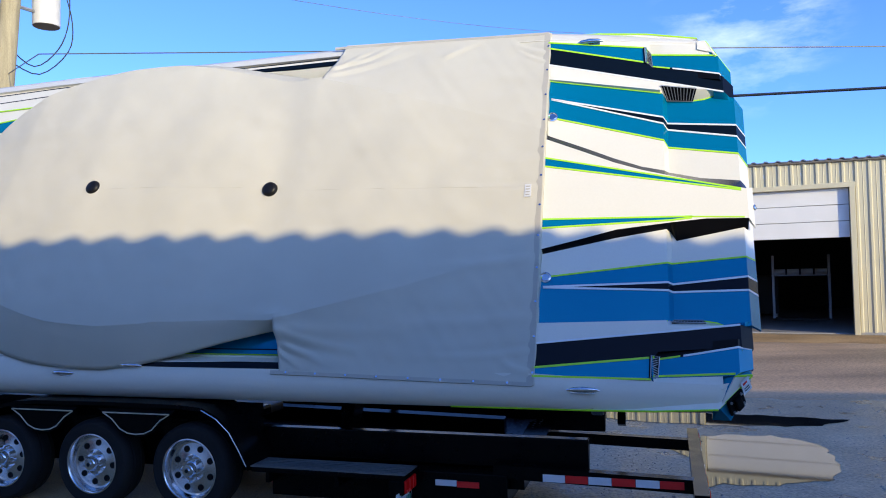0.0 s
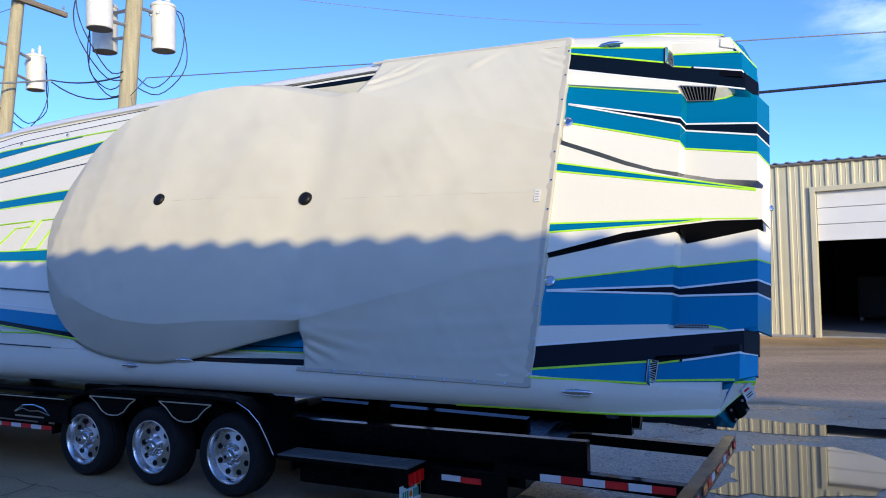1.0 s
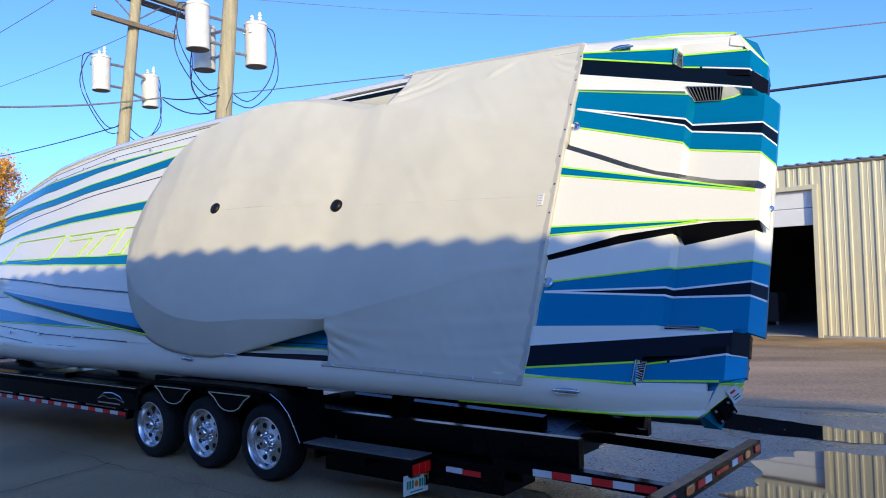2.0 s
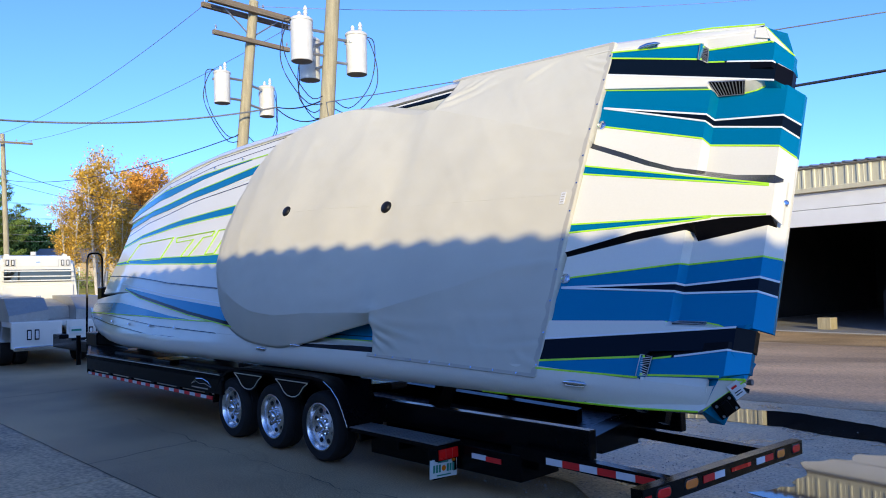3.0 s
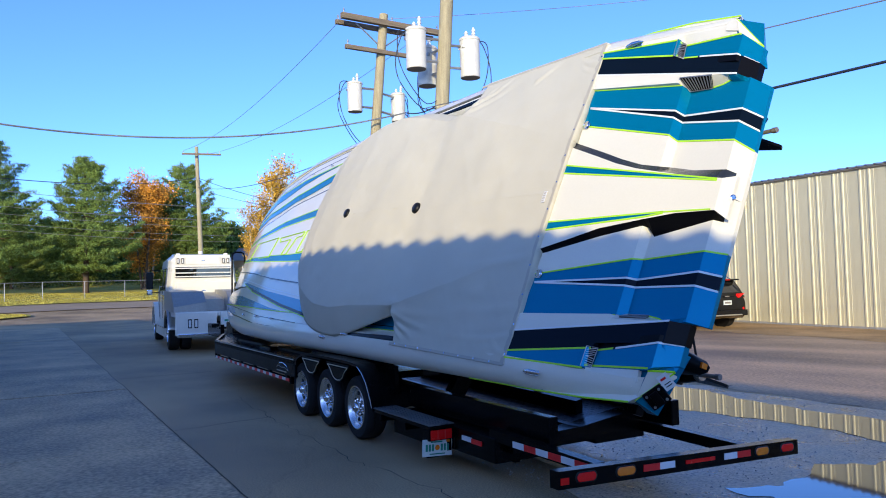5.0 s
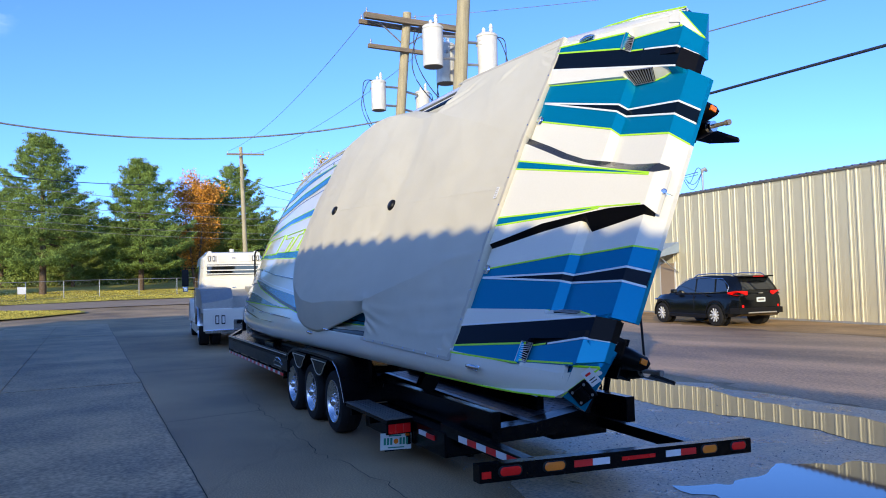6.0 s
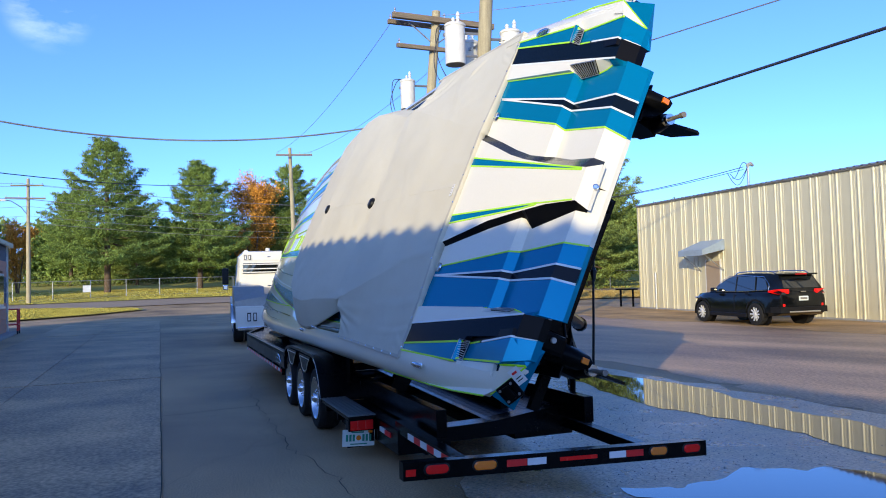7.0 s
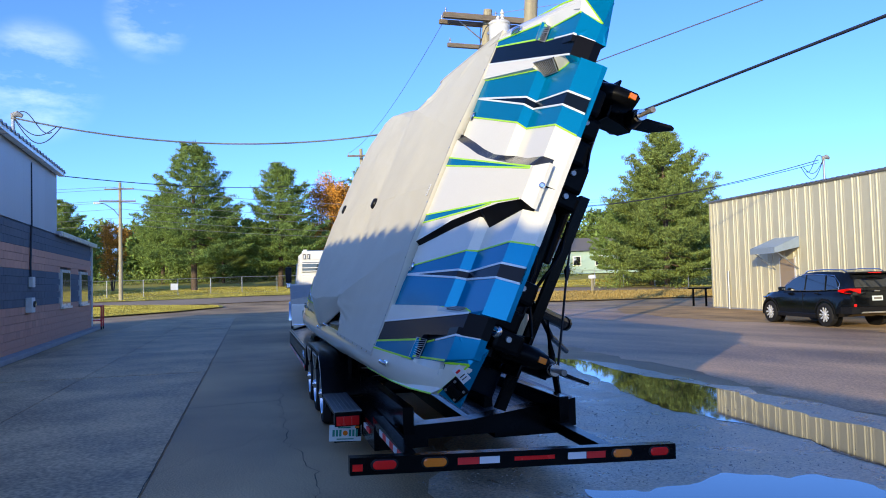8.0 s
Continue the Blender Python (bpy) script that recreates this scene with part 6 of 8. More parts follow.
    # bed boxes
    bd = part("bed_box", loft([[(-1.42, s * 0.30, 1.08), (-1.42, s * 1.12, 1.08), (-1.42, s * 1.12, 1.22), (-1.42, s * 0.30, 1.34)], [(-0.9, s * 0.30, 1.08), (-0.9, s * 1.14, 1.08), (-0.9, s * 1.14, 1.62), (-0.9, s * 0.30, 1.62)], [(1.1, s * 0.30, 1.08), (1.1, s * 1.14, 1.08), (1.1, s * 1.14, 1.66), (1.1, s * 0.30, 1.66)]]), BRUSHED, truck, "brushed aluminium bed box")
    part("tail_panel", bx((-1.62, min(s * 0.05, s * 1.10), 0.47), (-1.50, max(s * 0.05, s * 1.10), 1.07), 0.02), PALE, truck, "white tail panel")
    for k in (0, 1):
        tl = part("tail_lamp", bx((-1.64, s * (0.58 + k * 0.16) - 0.05, 0.66), (-1.61, s * (0.58 + k * 0.16) + 0.05, 0.90), 0.045), BLACK, truck, "oval dark-ringed tail lamp")
        part("lens", bx((-1.65, s * (0.58 + k * 0.16) - 0.03, 0.69), (-1.632, s * (0.58 + k * 0.16) + 0.03, 0.87), 0.02), LABELW, tl)
part("centre_box", loft([[(x, -0.29, 1.085), (x, 0.29, 1.085), (x, 0.29, z), (x, -0.29, z)] for x, z in ((-0.75, 1.40), (1.1, 1.58))]), BRUSHED, truck, "brushed aluminium centre box")
part("bed_floor", bx((-1.5, -1.1, 0.95), (1.3, 1.1, 1.08), 0.01), PALE, truck)
part("cab_back_panel", bx((1.27, -0.86, 1.1), (1.34, 0.86, 1.95), 0.02), PALE, cab)
part("chassis", bx((-1.5, -0.45, 0.42), (5.6, 0.45, 0.70), 0.02), BLACK, truck)
part("bumper", bx((-1.66, -1.05, 0.42), (-1.50, 1.05, 0.52), 0.02), ALLOY, truck)
part("hitch", bx((-1.95, -0.12, 0.45), (-1.6, 0.12, 0.62), 0.03), BLACK, truck)
pl = part("licence_plate", bx((-1.66, -0.40, 0.76), (-1.645, -0.10, 0.92), 0.004), PLATEW, truck, "pale plate with dark bars")
part("plate_bar", bx((-1.664, -0.36, 0.81), (-1.661, -0.14, 0.86)), PLATEG, pl)
part("horn", tube([(1.9, 0.0, 2.76), (1.9, 0.0, 2.86)], 0.07, 10), PALE, truck)


# ---- parked SUV: x forward from the rear axle, y towards the camera side ----
rear_hub, front_hub = Vector((-6.50, 23.17, 0)), Vector((-9.05, 24.24, 0))
fw = (front_hub - rear_hub).normalized()
rear_hub += Vector((fw.y, -fw.x, 0)) * 0.93
suv = thing("parked_suv", Matrix.Translation(rear_hub + Vector((0, 0, 0.008))) @ Matrix.Rotation(math.atan2(fw.y, fw.x), 4, "Z") @ Matrix.Diagonal((1.0, 1.0, 0.97, 1.0)), "glossy black compact SUV parked beside the workshop", "car")
rings = []
for x, w, z0, z1, z2 in ((-0.98, 0.62, 0.52, 0.80, 0.92), (-0.93, 0.80, 0.40, 0.95, 1.04), (-0.75, 0.90, 0.32, 1.00, 1.10), (-0.3, 0.925, 0.30, 1.00, 1.10), (0.8, 0.925, 0.28, 0.97, 1.07), (1.9, 0.925, 0.28, 0.95, 1.05), (2.6, 0.92, 0.30, 0.92, 1.02), (3.05, 0.88, 0.32, 0.88, 0.98), (3.28, 0.74, 0.36, 0.78, 0.90), (3.44, 0.50, 0.42, 0.66, 0.78)):
    rings.append([(x, -w * 0.93, z0), (x, -w, z0 + 0.10), (x, -w, z1 - 0.12), (x, -w * 0.96, z1), (x, -w * 0.86, z2), (x, w * 0.86, z2), (x, w * 0.96, z1), (x, w, z1 - 0.12), (x, w, z0 + 0.10), (x, w * 0.93, z0)])
body = part("body", loft(rings), SUVP, suv, "glossy black car body", smooth=28)
cab_r = []
for x, w, z in ((-0.90, 0.72, 1.14), (-0.80, 0.70, 1.42), (-0.68, 0.66, 1.60), (-0.3, 0.67, 1.66), (0.7, 0.68, 1.68), (1.35, 0.66, 1.63), (1.75, 0.64, 1.48), (2.45, 0.72, 1.06)):
    cab_r.append([(x, -0.82, 1.02), (x, -w - 0.05, max(1.05, z - 0.16)), (x, -w + 0.06, z - 0.03), (x, 0, z), (x, w - 0.06, z - 0.03), (x, w + 0.05, max(1.05, z - 0.16)), (x, 0.82, 1.02)])
part("greenhouse", loft(cab_r), SUVP, suv, smooth=35)
for s in (-1, 1):
    for i, pts in enumerate((((1.05, 1.08), (2.15, 1.08), (1.72, 1.40), (1.40, 1.53), (1.05, 1.55)), ((0.10, 1.09), (0.98, 1.08), (0.98, 1.55), (0.15, 1.54)), ((-0.48, 1.14), (0.03, 1.10), (0.06, 1.53), (-0.30, 1.46)))):
        ring_o = [(x, s * (0.845 - 0.20 * max(0, (z - 1.06))), z) for x, z in pts]
        ring_i = [(x, y - s * 0.08, z) for x, y, z in ring_o]
        part("side_window", loft([ring_o, ring_i]), DGLASS, suv, "dark side window")
    frame_pts = [(2.2, 1.06), (1.73, 1.43), (1.40, 1.56), (0.7, 1.58), (-0.25, 1.53), (-0.52, 1.30), (-0.52, 1.12), (0.6, 1.07), (2.2, 1.06)]
    part("window_trim", tube([(x, s * (0.85 - 0.20 * max(0, (z - 1.06))), z) for x, z in frame_pts], 0.010, 5), CHROME, suv)
    part("roof_rail", tube([(1.3, s * 0.58, 1.62), (1.15, s * 0.59, 1.68), (0.4, s * 0.60, 1.71), (-0.4, s * 0.59, 1.69), (-0.55, s * 0.58, 1.62)], 0.018, 6), ALLOY, suv, "silver roof rail")
    for xw in (0.0, 2.70):
        wheel_parts(suv, xw, s * 0.845, 0.36, 0.225, s, 0.25, RUBBER, SILVERP, 10)
        arc = [(xw + 0.435 * math.cos(a), 0.36 + 0.43 * math.sin(a)) for a in np.linspace(-0.15, math.pi + 0.15, 14).tolist()]
        part("wheel_arch", loft([[(x, s * 0.80, z - 0.02), (x, s * 0.945, z - 0.02), (x, s * 0.945, z + 0.045), (x, s * 0.80, z + 0.045)] for x, z in arc]), BLACK, suv, smooth=40)
        part("arch_well", lathe([(0, -0.02), (0.40, -0.02), (0.40, 0.02), (0, 0.02)], 24, m=Matrix.Translation((xw, s * 0.66, 0.36))), BLACK, suv)
    part("sill", bx((0.4, s * 0.92 - 0.03, 0.25), (2.3, s * 0.92 + 0.03, 0.38), 0.02), BLACK, suv)
    part("mirror", bx((1.85, s * 1.0 - 0.10, 1.06), (2.02, s * 1.0 + 0.08, 1.20), 0.04), SUVP, suv)
    tl = part("tail_lamp", loft([[(x, s * y, z) for x, y, z in ((-0.98, 0.50, 1.00), (-0.99, 0.50, 1.13), (-0.89, 0.86, 1.14), (-0.62, 0.935, 1.10), (-0.62, 0.935, 1.05), (-0.90, 0.86, 0.99))], [(x + 0.08, s * (y - 0.05), z) for x, y, z in ((-0.98, 0.50, 1.00), (-0.99, 0.50, 1.13), (-0.89, 0.86, 1.14), (-0.62, 0.935, 1.10), (-0.62, 0.935, 1.05), (-0.90, 0.86, 0.99))]]), REDL, suv, "wrapped red tail lamp")
    part("rear_reflector", bx((-0.975, s * 0.62 - 0.09, 0.61), (-0.93, s * 0.62 + 0.09, 0.69), 0.01), REDL, suv)
    part("headlamp", bx((3.22, s * 0.66 - 0.12, 0.80), (3.34, s * 0.66 + 0.12, 0.87), 0.03), CHROME, suv)
    part("door_handle", bx((0.25, s * 0.935 - 0.015, 0.98), (0.42, s * 0.935 + 0.015, 1.02), 0.008), SUVP, suv)
    part("door_seam", bx((1.0, s * 0.922 - 0.008, 0.42), (1.012, s * 0.922 + 0.008, 1.0)), BLACK, suv)
part("rear_glass", loft([[(-0.915, -0.62, 1.17), (-0.915, 0.62, 1.17), (-0.74, 0.56, 1.52), (-0.74, -0.56, 1.52)], [(-0.85, -0.62, 1.17), (-0.85, 0.62, 1.17), (-0.68, 0.56, 1.52), (-0.68, -0.56, 1.52)]]), DGLASS, suv, "dark rear window")
part("rear_spoiler", bx((-0.92, -0.6, 1.57), (-0.5, 0.6, 1.62), 0.02), SUVP, suv)
part("brake_lamp", bx((-0.935, -0.2, 1.58), (-0.915, 0.2, 1.60)), REDL, suv)
part("rear_bumper", loft([[(-1.03, -0.6, z), (-1.0, -0.82, z), (-0.7, -0.94, z), (-0.7, 0.94, z), (-1.0, 0.82, z), (-1.03, 0.6, z)] for z in (0.42, 0.60)]), BLACK, suv, "grey lower bumper")
part("bumper_strip", bx((-1.045, -0.55, 0.42), (-1.01, 0.55, 0.47), 0.01), CHROME, suv)
pl = part("licence_plate", bx((-1.0, -0.16, 0.78), (-0.975, 0.16, 0.92), 0.004), PLATEW, suv, "pale plate with dark bars")
part("plate_bar", bx((-1.004, -0.12, 0.82), (-1.0, 0.12, 0.88)), TRIMB, pl)
part("badge", bx((-0.99, -0.09, 1.04), (-0.955, 0.09, 1.07), 0.008), CHROME, suv)
part("windscreen", loft([[(1.82, -0.60, 1.46), (1.82, 0.60, 1.46), (2.48, 0.70, 1.06), (2.48, -0.70, 1.06)], [(1.80, -0.60, 1.40), (1.80, 0.60, 1.40), (2.40, 0.70, 1.03), (2.40, -0.70, 1.03)]]), DGLASS, suv)
part("grille", bx((3.40, -0.40, 0.58), (3.46, 0.40, 0.70), 0.02), CHROME, suv)

# ---- utility poles, transformers and cables ----
def transformer(m, h=0.92, r=0.235):
    t = thing("transformer", m, "pale grey cylindrical pole transformer with two bushings", "transformer", "pole transformers")
    part("tank", lathe([(0, -h / 2), (r * 0.97, -h / 2), (r * 0.98, -h / 2 + 0.02), (r, h / 2 - 0.08), (r * 1.06, h / 2 - 0.07), (r * 1.06, h / 2 - 0.03), (r * 0.9, h / 2), (0, h / 2 + 0.02)], 28, m=Matrix.Rotation(radians(90), 4, "X")), GREYP, t, smooth=35)
    part("tank_base", lathe([(0, -h / 2 - 0.006), (r * 0.93, -h / 2 - 0.006), (r * 0.93, -h / 2 + 0.01)], 24, m=Matrix.Rotation(radians(90), 4, "X")), TRIMB, t)
    for dx, dh in ((-0.07, 0.16), (0.09, 0.24)):
        part("bushing", tube([(dx, 0.02, h / 2), (dx, 0.02, h / 2 + dh * 0.3), (dx, 0.02, h / 2 + dh * 0.35), (dx, 0.02, h / 2 + dh * 0.6), (dx, 0.02, h / 2 + dh * 0.65), (dx, 0.02, h / 2 + dh)], [0.045, 0.03, 0.05, 0.03, 0.05, 0.02], 10), LABELW, t, "white porcelain bushing", smooth=40)
    for k in range(3):
        a = 2.2 + k * 0.9
        part("lug", bx((r * math.cos(a) - 0.03, r * math.sin(a) - 0.03, 0.18), (r * math.cos(a) + 0.03, r * math.sin(a) + 0.03, 0.25), 0.01), GALV, t)
    return t


def utility_pole(x, y, h, r0, r1, label, lean=(0.0, 0.0)):
    p = thing("utility_pole", Matrix.Translation((x, y, rise(x, y))), label, "utility pole", "utility poles")
    part("pole", tube([(lean[0] * k, lean[1] * k, -0.2 + (h + 0.2) * k) for k in (0, 0.33, 0.66, 1.0)], [r0, r0 * 0.67 + r1 * 0.33, r0 * 0.33 + r1 * 0.67, r1], 14), WOODP, p, "weathered wooden pole", smooth=50)
    return p


def crossarm(p, z, a, b, d, th=0.06, pins=4, off=(0, 0), side=0.2):
    d = Vector((d[0], d[1], 0)).normalized()
    s = d.cross(Vector((0, 0, 1)))
    arm = part("crossarm", bx((a, -th, -th * 1.1), (b, th, th * 1.1), 0.01), ARMW, p, "weathered timber crossarm")
    arm.matrix_local = Matrix.Translation(Vector((off[0], off[1], z)) + s * side) @ Matrix.Rotation(math.atan2(d.y, d.x), 4, "Z")
    for k in range(pins):
        x = a + 0.08 + (b - a - 0.16) * k / max(1, pins - 1)
        part("insulator", tube([(x, 0, th), (x, 0, th + 0.07), (x, 0, th + 0.08), (x, 0, th + 0.15)], [0.012, 0.016, 0.034, 0.02], 8), GALV, arm)
    return arm


AX, AY = -12.4, 14.6
BXX, BYY = -8.4, 13.45
POLE_A = utility_pole(AX, AY, 9.75, 0.19, 0.13, "weathered wooden utility pole with two crossarms and two transformers", (0.62, 0.65))
POLE_B = utility_pole(BXX, BYY, 12.2, 0.20, 0.15, "tall weathered wooden utility pole with three transformers", (0.72, 0.5))
ARM_D = (0.25, 0.97)
crossarm(POLE_A, 9.42, -1.45, 1.85, ARM_D, 0.075, 3, (0.6, 0.63))
crossarm(POLE_A, 9.36, -1.45, 1.85, ARM_D, 0.06, 2, (0.6, 0.63), -0.2)
crossarm(POLE_A, 8.55, -1.25, 1.15, ARM_D, 0.055, 2, (0.54, 0.57))
for k in (-1, 1):
    e = Vector((ARM_D[0], ARM_D[1], 0)) * 0.85 * k
    part("brace", tube([(0.57, 0.6, 8.72), (0.57 + e.x, 0.6 + e.y, 9.36)], 0.022, 6), GALV, POLE_A)
TA = [(-12.2, 14.42, 7.2), (-12.14, 16.10, 7.13)]
TB = [(-8.27, 13.08, 7.42), (-7.63, 14.34, 7.30), (-8.75, 13.95, 7.25)]
t0 = transformer(Matrix.Translation(TA[0]), 0.88, 0.22)
copy_thing(t0, Matrix.Translation(TA[1]) @ Matrix.Rotation(0.4, 4, "Z"))
for k, p in enumerate(TB):
    copy_thing(t0, Matrix.Translation(p) @ Matrix.Rotation(0.8 * k, 4, "Z") @ Matrix.Scale(1.15, 4))
for pole, org, ts in ((POLE_A, (AX, AY), TA), (POLE_B, (BXX, BYY), TB)):
    for p in ts:
        for dz in (-0.28, 0.28):
            q = (p[0] - org[0], p[1] - org[1], p[2] + dz)
            part("bracket", tube([(0.44, 0.46 if pole is POLE_A else 0.3, q[2]), (0.44 * 0.25 + q[0] * 0.75, (0.46 if pole is POLE_A else 0.3) * 0.25 + q[1] * 0.75, q[2])], 0.035, 6), GALV, pole, "galvanised bracket")


def cable(name, pts, r, material, label, group=""):
    ob = part(name, tube(pts, r, 6), material, None, smooth=60)
    return tagged(ob, label, "cable", group)


rng = random.Random(5)
for p in TA + TB:
    for k in range(2):
        c = Vector(p)
        org = Vector((AX + 0.4, AY + 0.42, 0)) if p in TA else Vector((BXX + 0.4, BYY + 0.28, 0))
        side = (c - org)
        side.z = 0
        side.normalize()
        top = c + Vector((0, 0, 0.45)) + side * (0.12 if k else 0.24)
        low = c + side * (0.28 + 0.15 * k) + Vector((rng.uniform(-0.1, 0.1), rng.uniform(-0.1, 0.1), -0.9))
        end = Vector((org.x, org.y, c.z - 1.1 - 0.25 * k))
        mids = [top, top + side * 0.22 + Vector((0, 0, -0.1)), c + side * (0.46 + 0.08 * k) + Vector((0, 0, -0.3)), low, (low + end) / 2 + Vector((0, 0, -0.35)), end]
        fine = []
        for i in range(len(mids) - 1):
            a_, b_ = mids[max(0, i - 1)], mids[min(len(mids) - 1, i + 2)]
            for t_ in (0, 0.25, 0.5, 0.75):
                m0, m1 = (mids[i + 1] - a_) / 2, (b_ - mids[i]) / 2
                h = (2 * t_ ** 3 - 3 * t_ ** 2 + 1, t_ ** 3 - 2 * t_ ** 2 + t_, -2 * t_ ** 3 + 3 * t_ ** 2, t_ ** 3 - t_ ** 2)
                fine.append(mids[i] * h[0] + m0 * h[1] + mids[i + 1] * h[2] + m1 * h[3])
        fine.append(mids[-1])
        cable("drop_cable", fine, 0.012, WIRE, "dark looping transformer lead", "transformer leads")
MAST = OFF @ Vector((11.3, -0.3, 6.35))
JOIN = Vector((BXX + 0.36, BYY + 0.24, 6.15))
VIA = Vector((-11.3, 15.6, 6.75))
cable("service_cable", sag(MAST, VIA, 0.9, 30), 0.024, WIREL, "thick twisted grey service cable")
cable("service_cable", sag(VIA, JOIN, 0.12, 8), 0.018, WIRE, "dark service cable at the pole")
cable("service_cable", sag(VIA + Vector((0, 0, -0.05)), JOIN + Vector((0, 0, -0.4)), 0.25, 8), 0.016, WIRE, "dark service cable at the pole")
cable("overhead_cable", sag((-7.95, 12.99, 4.40), (26.0, 1.9, 3.05), 0.0, 8), 0.018, WIRE, "thick black overhead cable")
cable("overhead_wire", [(-8.05, 13.75, 5.7), (-6.0, 11.06, 5.235), (5.72, 10.42, 4.89), (30.67, 9.06, 4.15)], 0.009, WIREL, "thin grey overhead wire")
far = []
for x, y, h, l in ((-37.9, 23.6, 10.4, "slim wooden utility pole with a single crossarm"), (-57.0, 11.3, 9.4, "wooden street pole with crossarm and lamp bracket")):
    p = utility_pole(x, y, h, 0.17, 0.11, l, (-0.45, -0.1) if x > -50 else (0.0, 0.0))
    crossarm(p, h - 0.55, -1.15, 1.15, (0.5, 0.87), 0.05, 4)
    far.append(p)
lampost = far[1]
crossarm(lampost, 7.9, -1.5, 1.2, (0.3, 0.95), 0.05, 4)
part("lamp_arm", tube([(0, 0, 6.6), (0.3, -0.5, 7.2), (0.6, -1.2, 7.6), (0.75, -1.6, 7.62)], 0.03, 6), GALV, lampost)
part("lamp_head", bx((0.6, -2.0, 7.55), (0.85, -1.55, 7.7), 0.05), LABELW, lampost, "small street lamp head")
for dz, dy in ((9.0, -1.0), (8.95, 1.0), (7.9, -1.2), (7.85, 0.0), (7.3, 0.0), (6.6, 0.0), (6.1, 0.0)):
    cable("street_wire", sag((-57.0 + 0.3, 11.3 + dy * 0.8, 0.7 + dz), (-48, 62 + dy, 1 + dz), 1.3, 24), 0.014, WIREL, "thin pale street wire", "street wires")
    cable("street_wire", sag((-57.0 + 0.3, 11.3 + dy * 0.8, 0.7 + dz), (-66, -42 + dy, 1 + dz), 1.3, 12), 0.014, WIREL, "thin pale street wire", "street wires")
FP = Vector((-38.3, 23.5, 1.0))
SHOPM = SHOP @ Vector((-10.8, -0.1, 5.75))
OC = OFF @ Vector((7.4, 0.1, 5.35))
cable("yard_wire", sag(OC, FP + Vector((0, 0, 7.6)), 0.5, 20), 0.016, WIRE, "dark wire from the office eave", "yard wires")
cable("yard_wire", sag(FP + Vector((0, 0, 7.6)), SHOPM, 1.9, 24), 0.016, WIRE, "dark wire to the workshop mast", "yard wires")
cable("yard_wire", sag(FP + Vector((0, 0, 6.9)), SHOPM + Vector((0, 0, -0.1)), 1.6, 24), 0.012, WIRE, "dark wire to the workshop mast", "yard wires")
cable("yard_wire", sag(FP + Vector((0, 0, 7.0)), (AX + 0.4, AY + 0.4, 6.0), 0.6, 24), 0.014, WIRE, "dark wire between the poles", "yard wires")
cable("yard_wire", sag(FP + Vector((0.2, 0.9, 9.2)), (AX + 0.9, AY + 2.1, 9.5), 0.6, 24), 0.009, WIREL, "thin high wire between the poles", "yard wires")
cable("yard_wire", sag(FP + Vector((0.1, -0.9, 9.2)), (AX + 0.3, AY - 0.6, 9.5), 0.6, 24), 0.009, WIREL, "thin high wire between the poles", "yard wires")
for pz, qx, qy, qz in ((9.6, 6, 30, 11.5),):
    cable("high_wire", sag((AX + 0.6, AY + 0.6, pz), (qx, qy, qz), 0.5, 16), 0.008, WIREL, "thin wire high overhead", "high wires")
# service masts
for base, top, bend, lead in ((OFF @ Vector((11.3, -0.35, 5.4)), MAST, 0.22, Vector((0.52, 0.85, 0))), (SHOP @ Vector((-10.8, 0.1, 4.9)), SHOPM, 0.14, Vector((-0.52, -0.85, 0)))):
    mst = thing("service_mast", Matrix.Translation(base), "grey conduit mast with weatherhead and looped leads", "service mast", "service masts")
    d = top - base
    part("conduit", tube([(0, 0, -0.5), (0, 0, d.z)], 0.045, 10), GALV, mst)
    part("weatherhead", tube([(0, 0, d.z - 0.02), (0, 0, d.z + 0.08), (0.06, 0.1, d.z + 0.12), (0.08, 0.22, d.z + 0.06)], [0.06, 0.085, 0.085, 0.05], 10), CURB, mst, smooth=40)
    for k in range(3):
        pts = []
        for j in range(15):
            a = j / 14
            out = 6.0 * bend * a * (0.8 + 0.1 * k)
            pts.append((lead.x * out, lead.y * out, d.z + 0.04 + (0.22 * math.sin(a * 5.5) if k == 0 else -math.sin(a * math.pi) * (0.15 + 0.22 * k)) - 0.30 * a))
        part("lead", tube(pts, 0.014, 5), WIRE, mst, smooth=60)
cable("conduit_run", [OFF @ Vector((11.0, 0.02, 5.2)), OFF @ Vector((11.0, 0.03, 3.5)), OFF @ Vector((11.15, 0.03, 2.4)), OFF @ Vector((11.1, 0.03, 1.9))], 0.03, WIRE, "dark conduit running down the office wall")
mb = thing("meter_box", OFF @ Matrix.Translation((11.4, 0.0, 1.28)), "grey electric meter box on the block wall", "meter box")
part("box", bx((-0.2, 0.0, -0.2), (0.22, 0.16, 0.2), 0.02), GREYP, mb)
part("meter", lathe([(0, 0.0), (0.09, 0.0), (0.085, 0.06), (0, 0.07)], 20, m=Matrix.Translation((0, 0.15, 0.02))), DGLASS, mb)
mb = thing("junction_box", OFF @ Matrix.Translation((11.1, 0.0, 1.9)), "small grey junction box on the block wall", "junction box")
part("box", bx((-0.16, 0.0, -0.14), (0.16, 0.11, 0.14), 0.015), GREYP, mb)

